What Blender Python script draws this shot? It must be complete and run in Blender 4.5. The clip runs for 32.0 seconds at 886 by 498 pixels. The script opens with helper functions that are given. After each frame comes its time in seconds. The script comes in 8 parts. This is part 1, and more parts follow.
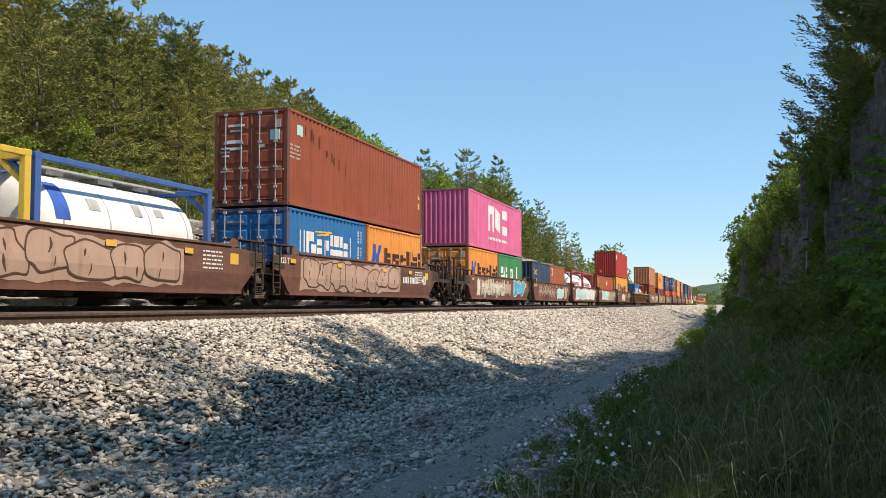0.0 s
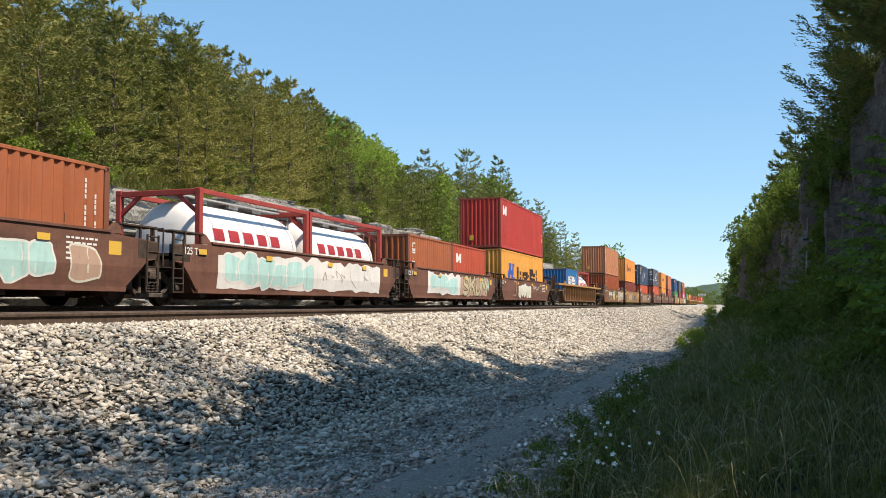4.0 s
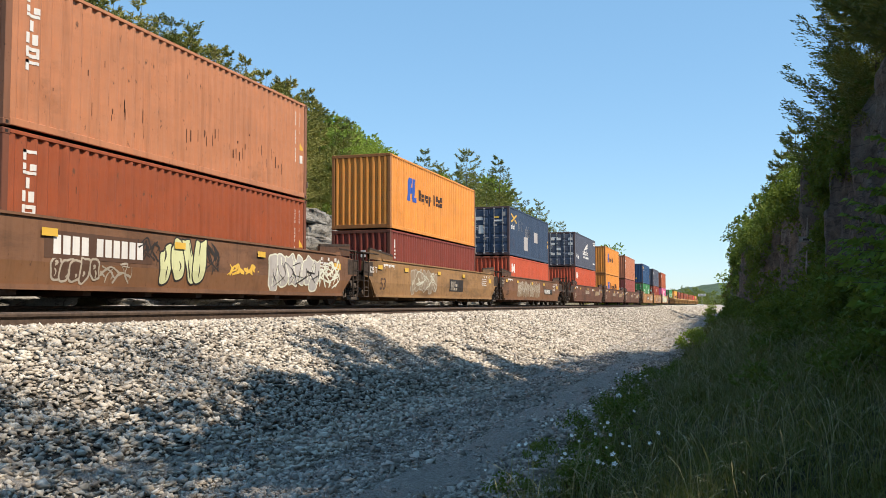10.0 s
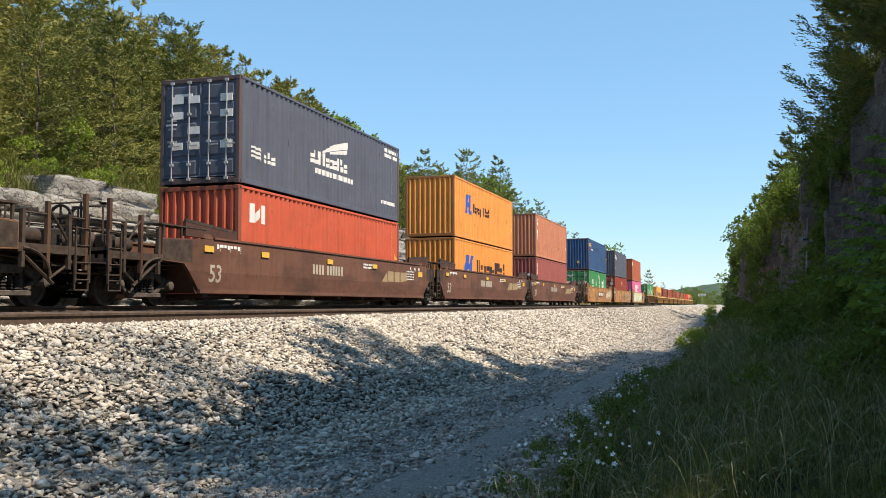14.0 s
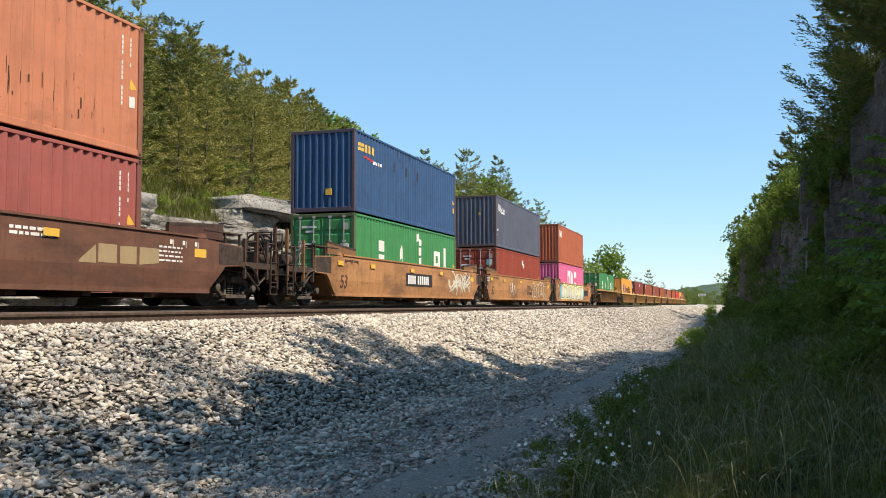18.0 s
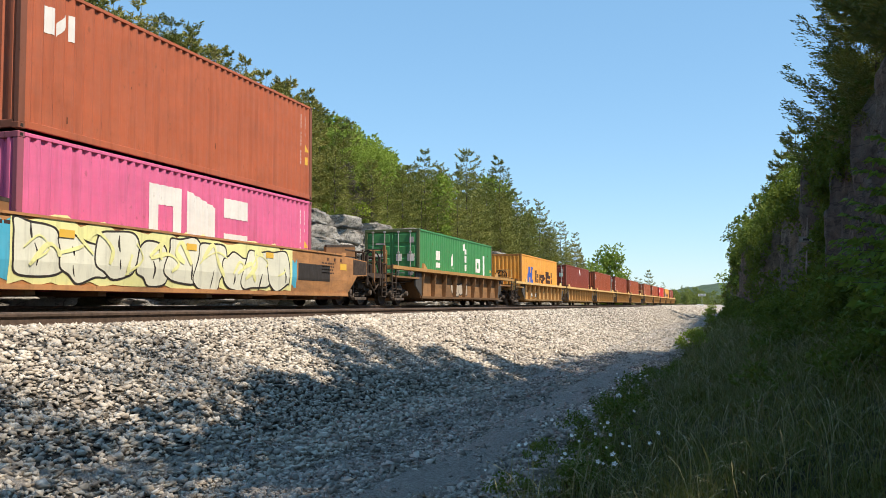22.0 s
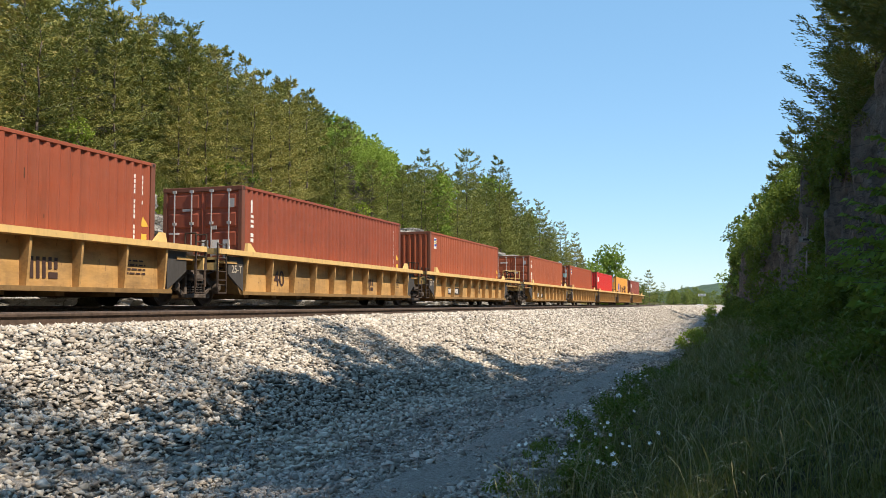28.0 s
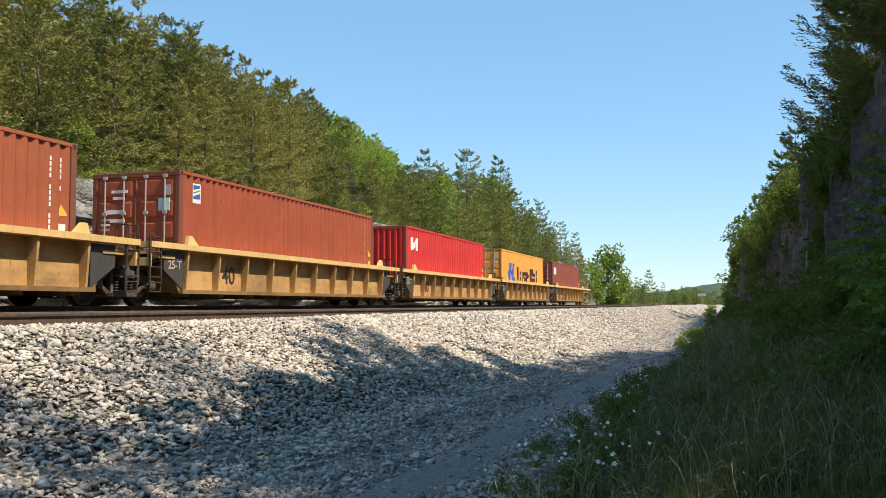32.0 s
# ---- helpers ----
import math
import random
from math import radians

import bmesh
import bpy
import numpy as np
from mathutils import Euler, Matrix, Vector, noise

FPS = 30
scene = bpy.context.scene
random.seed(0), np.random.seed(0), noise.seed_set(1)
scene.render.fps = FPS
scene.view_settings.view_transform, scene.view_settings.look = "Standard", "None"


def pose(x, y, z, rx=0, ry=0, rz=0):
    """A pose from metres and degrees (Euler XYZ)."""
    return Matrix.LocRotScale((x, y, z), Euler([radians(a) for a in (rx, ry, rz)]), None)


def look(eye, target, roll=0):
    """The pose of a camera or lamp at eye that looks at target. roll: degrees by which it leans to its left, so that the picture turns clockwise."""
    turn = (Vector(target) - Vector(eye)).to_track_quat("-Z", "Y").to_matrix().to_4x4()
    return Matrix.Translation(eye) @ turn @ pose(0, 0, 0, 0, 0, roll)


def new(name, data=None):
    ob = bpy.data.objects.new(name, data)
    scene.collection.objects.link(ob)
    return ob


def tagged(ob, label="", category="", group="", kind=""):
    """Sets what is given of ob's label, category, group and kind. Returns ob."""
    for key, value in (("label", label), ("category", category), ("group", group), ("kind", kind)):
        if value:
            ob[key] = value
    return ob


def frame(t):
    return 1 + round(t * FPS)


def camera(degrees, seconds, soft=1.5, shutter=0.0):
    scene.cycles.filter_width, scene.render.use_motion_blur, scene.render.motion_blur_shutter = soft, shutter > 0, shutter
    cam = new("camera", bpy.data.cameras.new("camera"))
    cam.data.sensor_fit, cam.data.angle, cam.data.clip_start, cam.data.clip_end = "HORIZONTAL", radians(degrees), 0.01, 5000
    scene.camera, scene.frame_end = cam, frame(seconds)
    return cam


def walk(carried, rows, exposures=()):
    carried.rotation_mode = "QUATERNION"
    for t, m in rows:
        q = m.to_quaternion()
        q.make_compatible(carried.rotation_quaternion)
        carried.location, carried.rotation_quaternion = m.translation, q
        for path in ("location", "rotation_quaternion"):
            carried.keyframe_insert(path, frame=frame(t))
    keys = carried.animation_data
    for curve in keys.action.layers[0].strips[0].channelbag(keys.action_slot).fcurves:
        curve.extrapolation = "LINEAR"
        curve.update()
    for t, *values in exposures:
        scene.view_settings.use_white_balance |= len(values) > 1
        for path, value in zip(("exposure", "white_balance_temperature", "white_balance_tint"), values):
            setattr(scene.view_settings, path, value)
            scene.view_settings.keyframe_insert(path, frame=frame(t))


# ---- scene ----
SPEED = 13.72          # the train's speed, metres a second
TRACK_Y = 13.47        # centre line of the train's track
NEAR_Y = 9.0           # centre line of the empty track
CLIP = 32.0

# ---- camera ----
cam = camera(52.0, CLIP, soft=0.4)
YAW, TILT, LEAN = radians(17.45), radians(3.54), -0.15
EYE = Vector((0, 0, 0))
AIM = Vector((math.cos(YAW) * math.cos(TILT), math.sin(YAW) * math.cos(TILT), math.sin(TILT)))
walk(cam, [(0, look(EYE, AIM * 10, LEAN)), (CLIP, look(EYE, AIM * 10, LEAN))],
     [(0, 0.38), (2, 0.39), (3, 0.44), (6, 0.43), (9, 0.49), (10, 0.44), (12, 0.49), (17, 0.50), (19, 0.48), (21, 0.42), (23, 0.50), (25, 0.45), (28, 0.51), (CLIP, 0.50)])   # the film camera's own metering

# ---- light ----
SUN_UP, SUN_FROM = radians(56), radians(-101)   # height and compass way (from +x towards +y) of the sun
world = bpy.data.worlds.new("sky")
scene.world = world
world.use_nodes = True
wn, wl = world.node_tree.nodes, world.node_tree.links
sky = wn.new("ShaderNodeTexSky")
sky.sky_type, sky.sun_disc = "NISHITA", False
sky.sun_elevation, sky.sun_rotation = SUN_UP, radians(90) - SUN_FROM
sky.air_density, sky.dust_density, sky.ozone_density = 1.0, 0.1, 3.0
clear = wn.new("ShaderNodeMix")          # evens out the sky's brightness towards a clear summer blue
clear.data_type, clear.blend_type = "RGBA", "MIX"
clear.inputs[0].default_value, clear.inputs[7].default_value = 0.5, (1.09, 2.58, 4.02, 1)
wl.new(sky.outputs[0], clear.inputs[6])
high = wn.new("ShaderNodeNewGeometry")   # a clear sky grows deeper and darker towards the zenith
rise = wn.new("ShaderNodeSeparateXYZ")
wl.new(high.outputs["Normal"], rise.inputs[0])
deep = wn.new("ShaderNodeMapRange")
deep.interpolation_type = "SMOOTHSTEP"
deep.inputs["From Min"].default_value, deep.inputs["From Max"].default_value = 0.26, 0.70
deep.inputs["To Min"].default_value, deep.inputs["To Max"].default_value = 0.0, 0.92
wl.new(rise.outputs["Z"], deep.inputs["Value"])
zenith = wn.new("ShaderNodeMix")
zenith.data_type = "RGBA"
zenith.inputs[7].default_value = (0.09, 0.24, 0.48, 1)
wl.new(deep.outputs[0], zenith.inputs[0])
wl.new(clear.outputs[2], zenith.inputs[6])
wl.new(zenith.outputs[2], wn["Background"].inputs[0])
wn["Background"].inputs[1].default_value = 0.149
sun = new("sun", bpy.data.lights.new("sun", "SUN"))
sun.data.energy, sun.data.angle, sun.data.color = 5.0, radians(0.55), (1.0, 0.872, 0.718)
SUN_WAY = Vector((math.cos(SUN_FROM) * math.cos(SUN_UP), math.sin(SUN_FROM) * math.cos(SUN_UP), math.sin(SUN_UP)))
sun.matrix_world = look(SUN_WAY * 60, (0, 0, 0))


# ---- materials ----
def shade(name, rough=0.8, metal=0.0, spec=0.5):
    m = bpy.data.materials.new(name)
    m.use_nodes = True
    b = m.node_tree.nodes["Principled BSDF"]
    b.inputs["Roughness"].default_value = rough
    b.inputs["Metallic"].default_value = metal
    b.inputs["Specular IOR Level"].default_value = spec
    return m, m.node_tree.nodes, m.node_tree.links, b


def noise_of(n, l, scale, detail=4.0, rough=0.6, stretch=None, where="Object"):
    mp = n.new("ShaderNodeMapping")
    if where == "World":
        l.new(n.new("ShaderNodeNewGeometry").outputs["Position"], mp.inputs[0])
    else:
        l.new(n.new("ShaderNodeTexCoord").outputs[where], mp.inputs[0])
    if stretch:
        mp.inputs["Scale"].default_value = stretch
    t = n.new("ShaderNodeTexNoise")
    t.inputs["Scale"].default_value, t.inputs["Detail"].default_value, t.inputs["Roughness"].default_value = scale, detail, rough
    l.new(mp.outputs[0], t.inputs["Vector"])
    return t.outputs["Fac"]


def ramp(n, l, fac, stops):
    r = n.new("ShaderNodeValToRGB")
    el = r.color_ramp.elements
    while len(el) < len(stops):
        el.new(0.5)
    for e, (p, c) in zip(el, stops):
        e.position, e.color = p, (*c[:3], 1)
    l.new(fac, r.inputs[0])
    return r.outputs[0]


def mixed(n, l, fac, a, b, how="MIX"):
    x = n.new("ShaderNodeMix")
    x.data_type, x.blend_type = "RGBA", how
    for s, v in ((x.inputs[0], fac), (x.inputs[6], a), (x.inputs[7], b)):
        if isinstance(v, bpy.types.NodeSocket):
            l.new(v, s)
        elif isinstance(v, (int, float)):
            s.default_value = v
        else:
            s.default_value = (*v[:3], 1)
    return x.outputs[2]


def bumped(n, l, b, fac, strength, dist):
    u = n.new("ShaderNodeBump")
    u.inputs["Strength"].default_value, u.inputs["Distance"].default_value = strength, dist
    l.new(fac, u.inputs["Height"])
    l.new(u.outputs[0], b.inputs["Normal"])


def dark(c, k):
    return tuple(v * k for v in c)


PAINTS = {}


def paint(name, c, rust=0.35, rough=0.55, streak=0.5, rustc=(0.10, 0.045, 0.025), fade=0.07, grime=0.16):
    """Weathered paint on steel: cloudy fading, vertical streaks and specks of rust."""
    if name in PAINTS:
        return PAINTS[name]
    m, n, l, b = shade(name, rough, 0.0, 0.22)
    cloud = noise_of(n, l, 0.9, 5)
    pale = tuple(min(1, v * (1.12 + fade) + 0.06 * fade) for v in c)
    base = mixed(n, l, ramp(n, l, cloud, [(0.3, (0, 0, 0)), (0.75, (1, 1, 1))]), c, pale)
    run = noise_of(n, l, 5.0, 4, 0.65, (1, 1, 0.07))
    base = mixed(n, l, ramp(n, l, run, [(0.5, (0, 0, 0)), (0.78, (streak,) * 3)]), base, dark(c, 0.45))
    speck = noise_of(n, l, 9.0, 6, 0.7, (1, 1, 0.45))
    base = mixed(n, l, ramp(n, l, speck, [(0.62, (0, 0, 0)), (0.70, (rust * 1.6,) * 3)]), base, rustc)
    big = noise_of(n, l, 0.55, 6, 0.75, (1, 1, 1.6))
    base = mixed(n, l, ramp(n, l, big, [(0.57, (0, 0, 0)), (0.68, (rust * 0.8,) * 3)]), base, mixed(n, l, 0.5, c, rustc))
    soot = noise_of(n, l, 1.2, 6, 0.72, (0.45, 1, 1.5))
    base = mixed(n, l, ramp(n, l, soot, [(0.44, (0, 0, 0)), (0.68, (grime,) * 3)]), base, mixed(n, l, 0.35, dark(c, 0.42), (0.05, 0.033, 0.022)))
    film = noise_of(n, l, 2.2, 5, 0.7)
    base = mixed(n, l, ramp(n, l, film, [(0.25, (0.03,) * 3), (0.75, (0.17,) * 3)]), base, dark((0.44, 0.38, 0.32), min(1.0, 0.22 + 1.5 * (0.3 * c[0] + 0.6 * c[1] + 0.1 * c[2]))))
    l.new(base, b.inputs["Base Color"])
    r = ramp(n, l, speck, [(0.3, (rough - 0.1,) * 3), (0.8, (min(1, rough + 0.3),) * 3)])
    l.new(r, b.inputs["Roughness"])
    bumped(n, l, b, noise_of(n, l, 3.0, 3), 0.25, 0.02)
    PAINTS[name] = m
    return m


def speckled(name, a, c, scale, rough=0.9, bump=0.4, dist=0.02, where="Object", detail=6, stretch=None, metal=0.0):
    m, n, l, b = shade(name, rough, metal, 0.3)
    f = noise_of(n, l, scale, detail, 0.65, stretch, where)
    g = noise_of(n, l, scale * 0.13, 4, 0.6, stretch, where)
    base = mixed(n, l, ramp(n, l, f, [(0.3, a), (0.7, c)]), dark(a, 0.6), dark(c, 1.15))
    base = mixed(n, l, ramp(n, l, g, [(0.35, (0, 0, 0)), (0.65, (0.45,) * 3)]), ramp(n, l, f, [(0.3, a), (0.7, c)]), base)
    l.new(base, b.inputs["Base Color"])
    bumped(n, l, b, f, bump, dist)
    return m


def leafy(name, stops, through_=0.35, rough=0.55):
    """Leaves: every clump has its own green, and some light comes through."""
    m, n, l, b = shade(name, rough, 0.0, 0.13)
    geo = n.new("ShaderNodeNewGeometry")
    info = n.new("ShaderNodeObjectInfo")
    mixv = n.new("ShaderNodeMath")
    mixv.operation = "MULTIPLY_ADD"
    l.new(info.outputs["Random"], mixv.inputs[0])
    mixv.inputs[1].default_value = 0.5
    sc = n.new("ShaderNodeMath")
    sc.operation = "MULTIPLY"
    sc.inputs[1].default_value = 0.5
    l.new(geo.outputs["Random Per Island"], sc.inputs[0])
    l.new(sc.outputs[0], mixv.inputs[2])
    col = ramp(n, l, mixv.outputs[0], stops)
    l.new(col, b.inputs["Base Color"])
    tr = n.new("ShaderNodeBsdfTranslucent")
    l.new(mixed(n, l, 0.5, col, (0.35, 0.45, 0.05), "MIX"), tr.inputs[0])
    mx = n.new("ShaderNodeMixShader")
    mx.inputs[0].default_value = through_
    l.new(b.outputs[0], mx.inputs[1])
    l.new(tr.outputs[0], mx.inputs[2])
    l.new(mx.outputs[0], n["Material Output"].inputs[0])
    return m


def stone_mat(name, stops, rough=0.9):
    m, n, l, b = shade(name, rough, 0.0, 0.3)
    geo = n.new("ShaderNodeNewGeometry")
    col = ramp(n, l, geo.outputs["Random Per Island"], stops)
    f = noise_of(n, l, 18, 5)
    col = mixed(n, l, ramp(n, l, f, [(0.35, (0, 0, 0)), (0.7, (0.35,) * 3)]), col, (0.30, 0.27, 0.23))
    patch = noise_of(n, l, 0.35, 4)
    col = mixed(n, l, ramp(n, l, patch, [(0.45, (0, 0, 0)), (0.7, (0.22,) * 3)]), col, (0.26, 0.225, 0.185))
    l.new(col, b.inputs["Base Color"])
    bumped(n, l, b, f, 0.4, 0.02)
    return m


M_STONE = stone_mat("ballast_stone", [(0.0, (0.22, 0.185, 0.15)), (0.3, (0.41, 0.36, 0.295)), (0.7, (0.58, 0.52, 0.435)), (1.0, (0.76, 0.70, 0.605))])
# ballast stone tones lowered, so that the colour deepens the shade on the road
M_GRAVEL = stone_mat("road_gravel", [(0.0, (0.14, 0.125, 0.11)), (0.3, (0.30, 0.27, 0.235)), (0.7, (0.46, 0.42, 0.37)), (1.0, (0.66, 0.61, 0.545))])
M_DIRT = speckled("packed_grit", (0.20, 0.18, 0.16), (0.55, 0.51, 0.455), 40, 0.95, 1.0, 0.06)
M_RAIL = speckled("rusty_rail", (0.055, 0.036, 0.026), (0.15, 0.105, 0.078), 14, 0.75, 0.2, 0.005)
M_RAILTOP = speckled("worn_rail_head", (0.10, 0.085, 0.075), (0.20, 0.18, 0.165), 20, 0.45, 0.05, 0.002, metal=0.8)
M_TIE = speckled("creosoted_timber", (0.05, 0.04, 0.03), (0.14, 0.11, 0.085), 8, 0.9, 0.5, 0.01, stretch=(1, 0.15, 1))
M_BLACK = speckled("grimy_steel", (0.012, 0.010, 0.009), (0.045, 0.036, 0.030), 7, 0.8, 0.3, 0.01)
M_TRUCK = speckled("dusty_cast_steel", (0.026, 0.018, 0.013), (0.105, 0.072, 0.052), 6, 0.8, 0.3, 0.01)
M_CAST = speckled("dusty_side_frame", (0.045, 0.036, 0.030), (0.17, 0.135, 0.108), 6, 0.8, 0.3, 0.01)
M_WHEEL = speckled("worn_wheel_steel", (0.05, 0.04, 0.035), (0.14, 0.11, 0.09), 9, 0.6, 0.2, 0.005, metal=0.4)
M_WHITE = paint("white_lettering", (0.72, 0.70, 0.66), 0.12, 0.6, 0.25)
M_YELLOW = paint("yellow_reflector", (0.70, 0.42, 0.04), 0.1, 0.5, 0.2)
M_ZINC = speckled("zinc_rod", (0.35, 0.34, 0.33), (0.6, 0.58, 0.56), 10, 0.45, 0.1, 0.002, metal=0.3)


# ---- mesh tools ----
class Shape:
    """Gathers simple solids into one mesh."""

    def __init__(self):
        self.v, self.f = [], []

    def add(self, vs, fs):
        k = len(self.v)
        self.v += [tuple(p) for p in vs]
        self.f += [tuple(i + k for i in f) for f in fs]
        return self

    def box(self, x0, x1, y0, y1, z0, z1):
        return self.add([(x, y, z) for x in (x0, x1) for y in (y0, y1) for z in (z0, z1)],
                        [(0, 1, 3, 2), (4, 6, 7, 5), (0, 4, 5, 1), (2, 3, 7, 6), (0, 2, 6, 4), (1, 5, 7, 3)])

    def bar(self, a, b, w, h=None):
        """A square bar from a to b."""
        a, b = Vector(a), Vector(b)
        h = h or w
        d = (b - a).normalized()
        s = d.cross(Vector((0, 0, 1)) if abs(d.z) < 0.9 else Vector((0, 1, 0))).normalized() * w / 2
        t = s.cross(d).normalized() * h / 2
        vs = [p + i * s + j * t for p in (a, b) for i, j in ((-1, -1), (1, -1), (1, 1), (-1, 1))]
        return self.add(vs, [(3, 2, 1, 0), (4, 5, 6, 7), (0, 1, 5, 4), (1, 2, 6, 5), (2, 3, 7, 6), (3, 0, 4, 7)])

    def rod(self, a, b, r, n=8, r2=None):
        a, b = Vector(a), Vector(b)
        r2 = r if r2 is None else r2
        d = (b - a).normalized()
        s = d.cross(Vector((0, 0, 1)) if abs(d.z) < 0.9 else Vector((0, 1, 0))).normalized()
        t = s.cross(d).normalized()
        ring = [(math.cos(2 * math.pi * i / n), math.sin(2 * math.pi * i / n)) for i in range(n)]
        vs = [a + r * (c * s + q * t) for c, q in ring] + [b + r2 * (c * s + q * t) for c, q in ring]
        fs = [(i, (i + 1) % n, n + (i + 1) % n, n + i) for i in range(n)]
        return self.add(vs, fs + [tuple(range(n))[::-1], tuple(range(n, 2 * n))])

    def plate(self, outline, y0, y1):
        """A slab with an outline in x and z, between two y."""
        n = len(outline)
        vs = [(x, y0, z) for x, z in outline] + [(x, y1, z) for x, z in outline]
        fs = [(i, n + i, n + (i + 1) % n, (i + 1) % n) for i in range(n)]
        return self.add(vs, fs + [tuple(range(n)), tuple(range(n, 2 * n))[::-1]])

    def lathe(self, profile, axis="x", n=24, centre=(0, 0, 0)):
        """Turns (along, radius) pairs round an axis through centre."""
        vs, fs, k = [], [], len(profile)
        for i in range(n):
            c, s = math.cos(2 * math.pi * i / n), math.sin(2 * math.pi * i / n)
            for a, r in profile:
                p = {"x": (a, r * c, r * s), "y": (r * c, a, r * s), "z": (r * c, r * s, a)}[axis]
                vs.append((p[0] + centre[0], p[1] + centre[1], p[2] + centre[2]))
        for i in range(n):
            j = (i + 1) % n
            fs += [(i * k + q, i * k + q + 1, j * k + q + 1, j * k + q) for q in range(k - 1)]
        return self.add(vs, fs)

    def mesh(self, name, smooth=False, bevel=0.0):
        me = bpy.data.meshes.new(name)
        me.from_pydata(self.v, [], self.f)
        bm = bmesh.new()
        bm.from_mesh(me)
        bmesh.ops.recalc_face_normals(bm, faces=bm.faces)
        if bevel:
            bmesh.ops.bevel(bm, geom=list(bm.edges), offset=bevel, segments=1, affect="EDGES", clamp_overlap=True)
        bm.to_mesh(me)
        bm.free()
        if smooth:
            me.polygons.foreach_set("use_smooth", [True] * len(me.polygons))
        return me


STORE = {}


def stored(key, build):
    """The mesh under that key, built once and shared by all alike parts."""
    if key not in STORE:
        STORE[key] = build()
    return STORE[key]


def part(name, me, material, parent=None, label="", m=None):
    """One mesh object under a thing or a part; alike parts share the mesh, each with its own material."""
    if isinstance(me, Shape):
        me = me.mesh(name)
    ob = new(name, me)
    if not me.materials:
        me.materials.append(material)
    ob.material_slots[0].link = "OBJECT"
    ob.material_slots[0].material = material
    ob.parent = parent
    if m is not None:
        ob.matrix_basis = m
    if label:
        ob["label"] = label
    return ob


def thing(name, m, label, category, group="", kind=""):
    ob = new(name)
    ob.empty_display_size = 0.5
    ob.matrix_basis = m
    return tagged(ob, label, category, group, kind)


MOVING = []            # everything that rides on the train, with its place at the start
rnd = random.Random(7)


# ---- the lie of the land ----
PROFILE_Y = (-70, -6.0, -3.2, -2.2, -1.4, 0.9, 2.2, 3.9, 4.5, 7.15, 7.5, 10.7, 11.6, 15.9, 17.2, 18.6, 19.8, 20.7, 22.4, 26, 44, 80, 200)
PROFILE_Z = (3.2, 2.6, 0.2, -0.30, -0.78, -1.40, -1.5, -1.5, -1.40, -0.36, -0.275, -0.275, -0.20, -0.20, -0.75, -0.65, -0.2, 3.3, 4.7, 5.8, 11.0, 17, 24)


def fade(x, a, b):
    t = np.clip((np.asarray(x, float) - a) / (b - a), 0, 1)
    return t * t * (3 - 2 * t)


def land(x, y):
    """Height of the ground; the cut's banks sink away in the distance."""
    x, y = np.asarray(x, float), np.asarray(y, float)
    z = np.interp(y, PROFILE_Y, PROFILE_Z)
    rise = 1 - 0.86 * fade(x, 120, 230)
    z = np.where(y > 16, -0.4 + (z + 0.4) * rise, z)
    z = np.where(y < 0, -1.2 + (z + 1.2) * (1 - 0.5 * fade(x, 220, 330)), z)
    soft = fade(np.abs(y - 11.4), 4.3, 6.5)
    z = z + soft * (0.05 * np.sin(x * 0.9 + y * 1.7) * np.sin(y * 2.3 - x * 0.33) + 0.035 * np.sin(x * 2.7 + 1.3 * y) * np.sin(3.1 * y))
    z = z + np.where(y > 22, 0.5 * np.sin(x * 0.21) * np.sin(y * 0.3), 0)
    return z


def sheet(name, xs, ys, height, material):
    gx, gy = np.meshgrid(xs, ys, indexing="ij")
    co = np.stack([gx, gy, height(gx, gy)], -1).reshape(-1, 3)
    i = np.arange(len(xs) * len(ys)).reshape(len(xs), len(ys))
    q = np.stack([i[:-1, :-1], i[1:, :-1], i[1:, 1:], i[:-1, 1:]], -1).reshape(-1, 4)
    return arrays(name, co, q, material, True)


def arrays(name, co, quads, material, smooth=False):
    """A mesh object from arrays of places and four-cornered faces."""
    me = bpy.data.meshes.new(name)
    me.vertices.add(len(co))
    me.vertices.foreach_set("co", np.asarray(co, np.float32).ravel())
    k = quads.shape[1]
    me.loops.add(quads.size)
    me.loops.foreach_set("vertex_index", quads.astype(np.int32).ravel())
    me.polygons.add(len(quads))
    me.polygons.foreach_set("loop_start", np.arange(0, quads.size, k, dtype=np.int32))
    if smooth:
        me.polygons.foreach_set("use_smooth", np.ones(len(quads), bool))
    me.update()
    me.validate()
    me.materials.append(material)
    return me


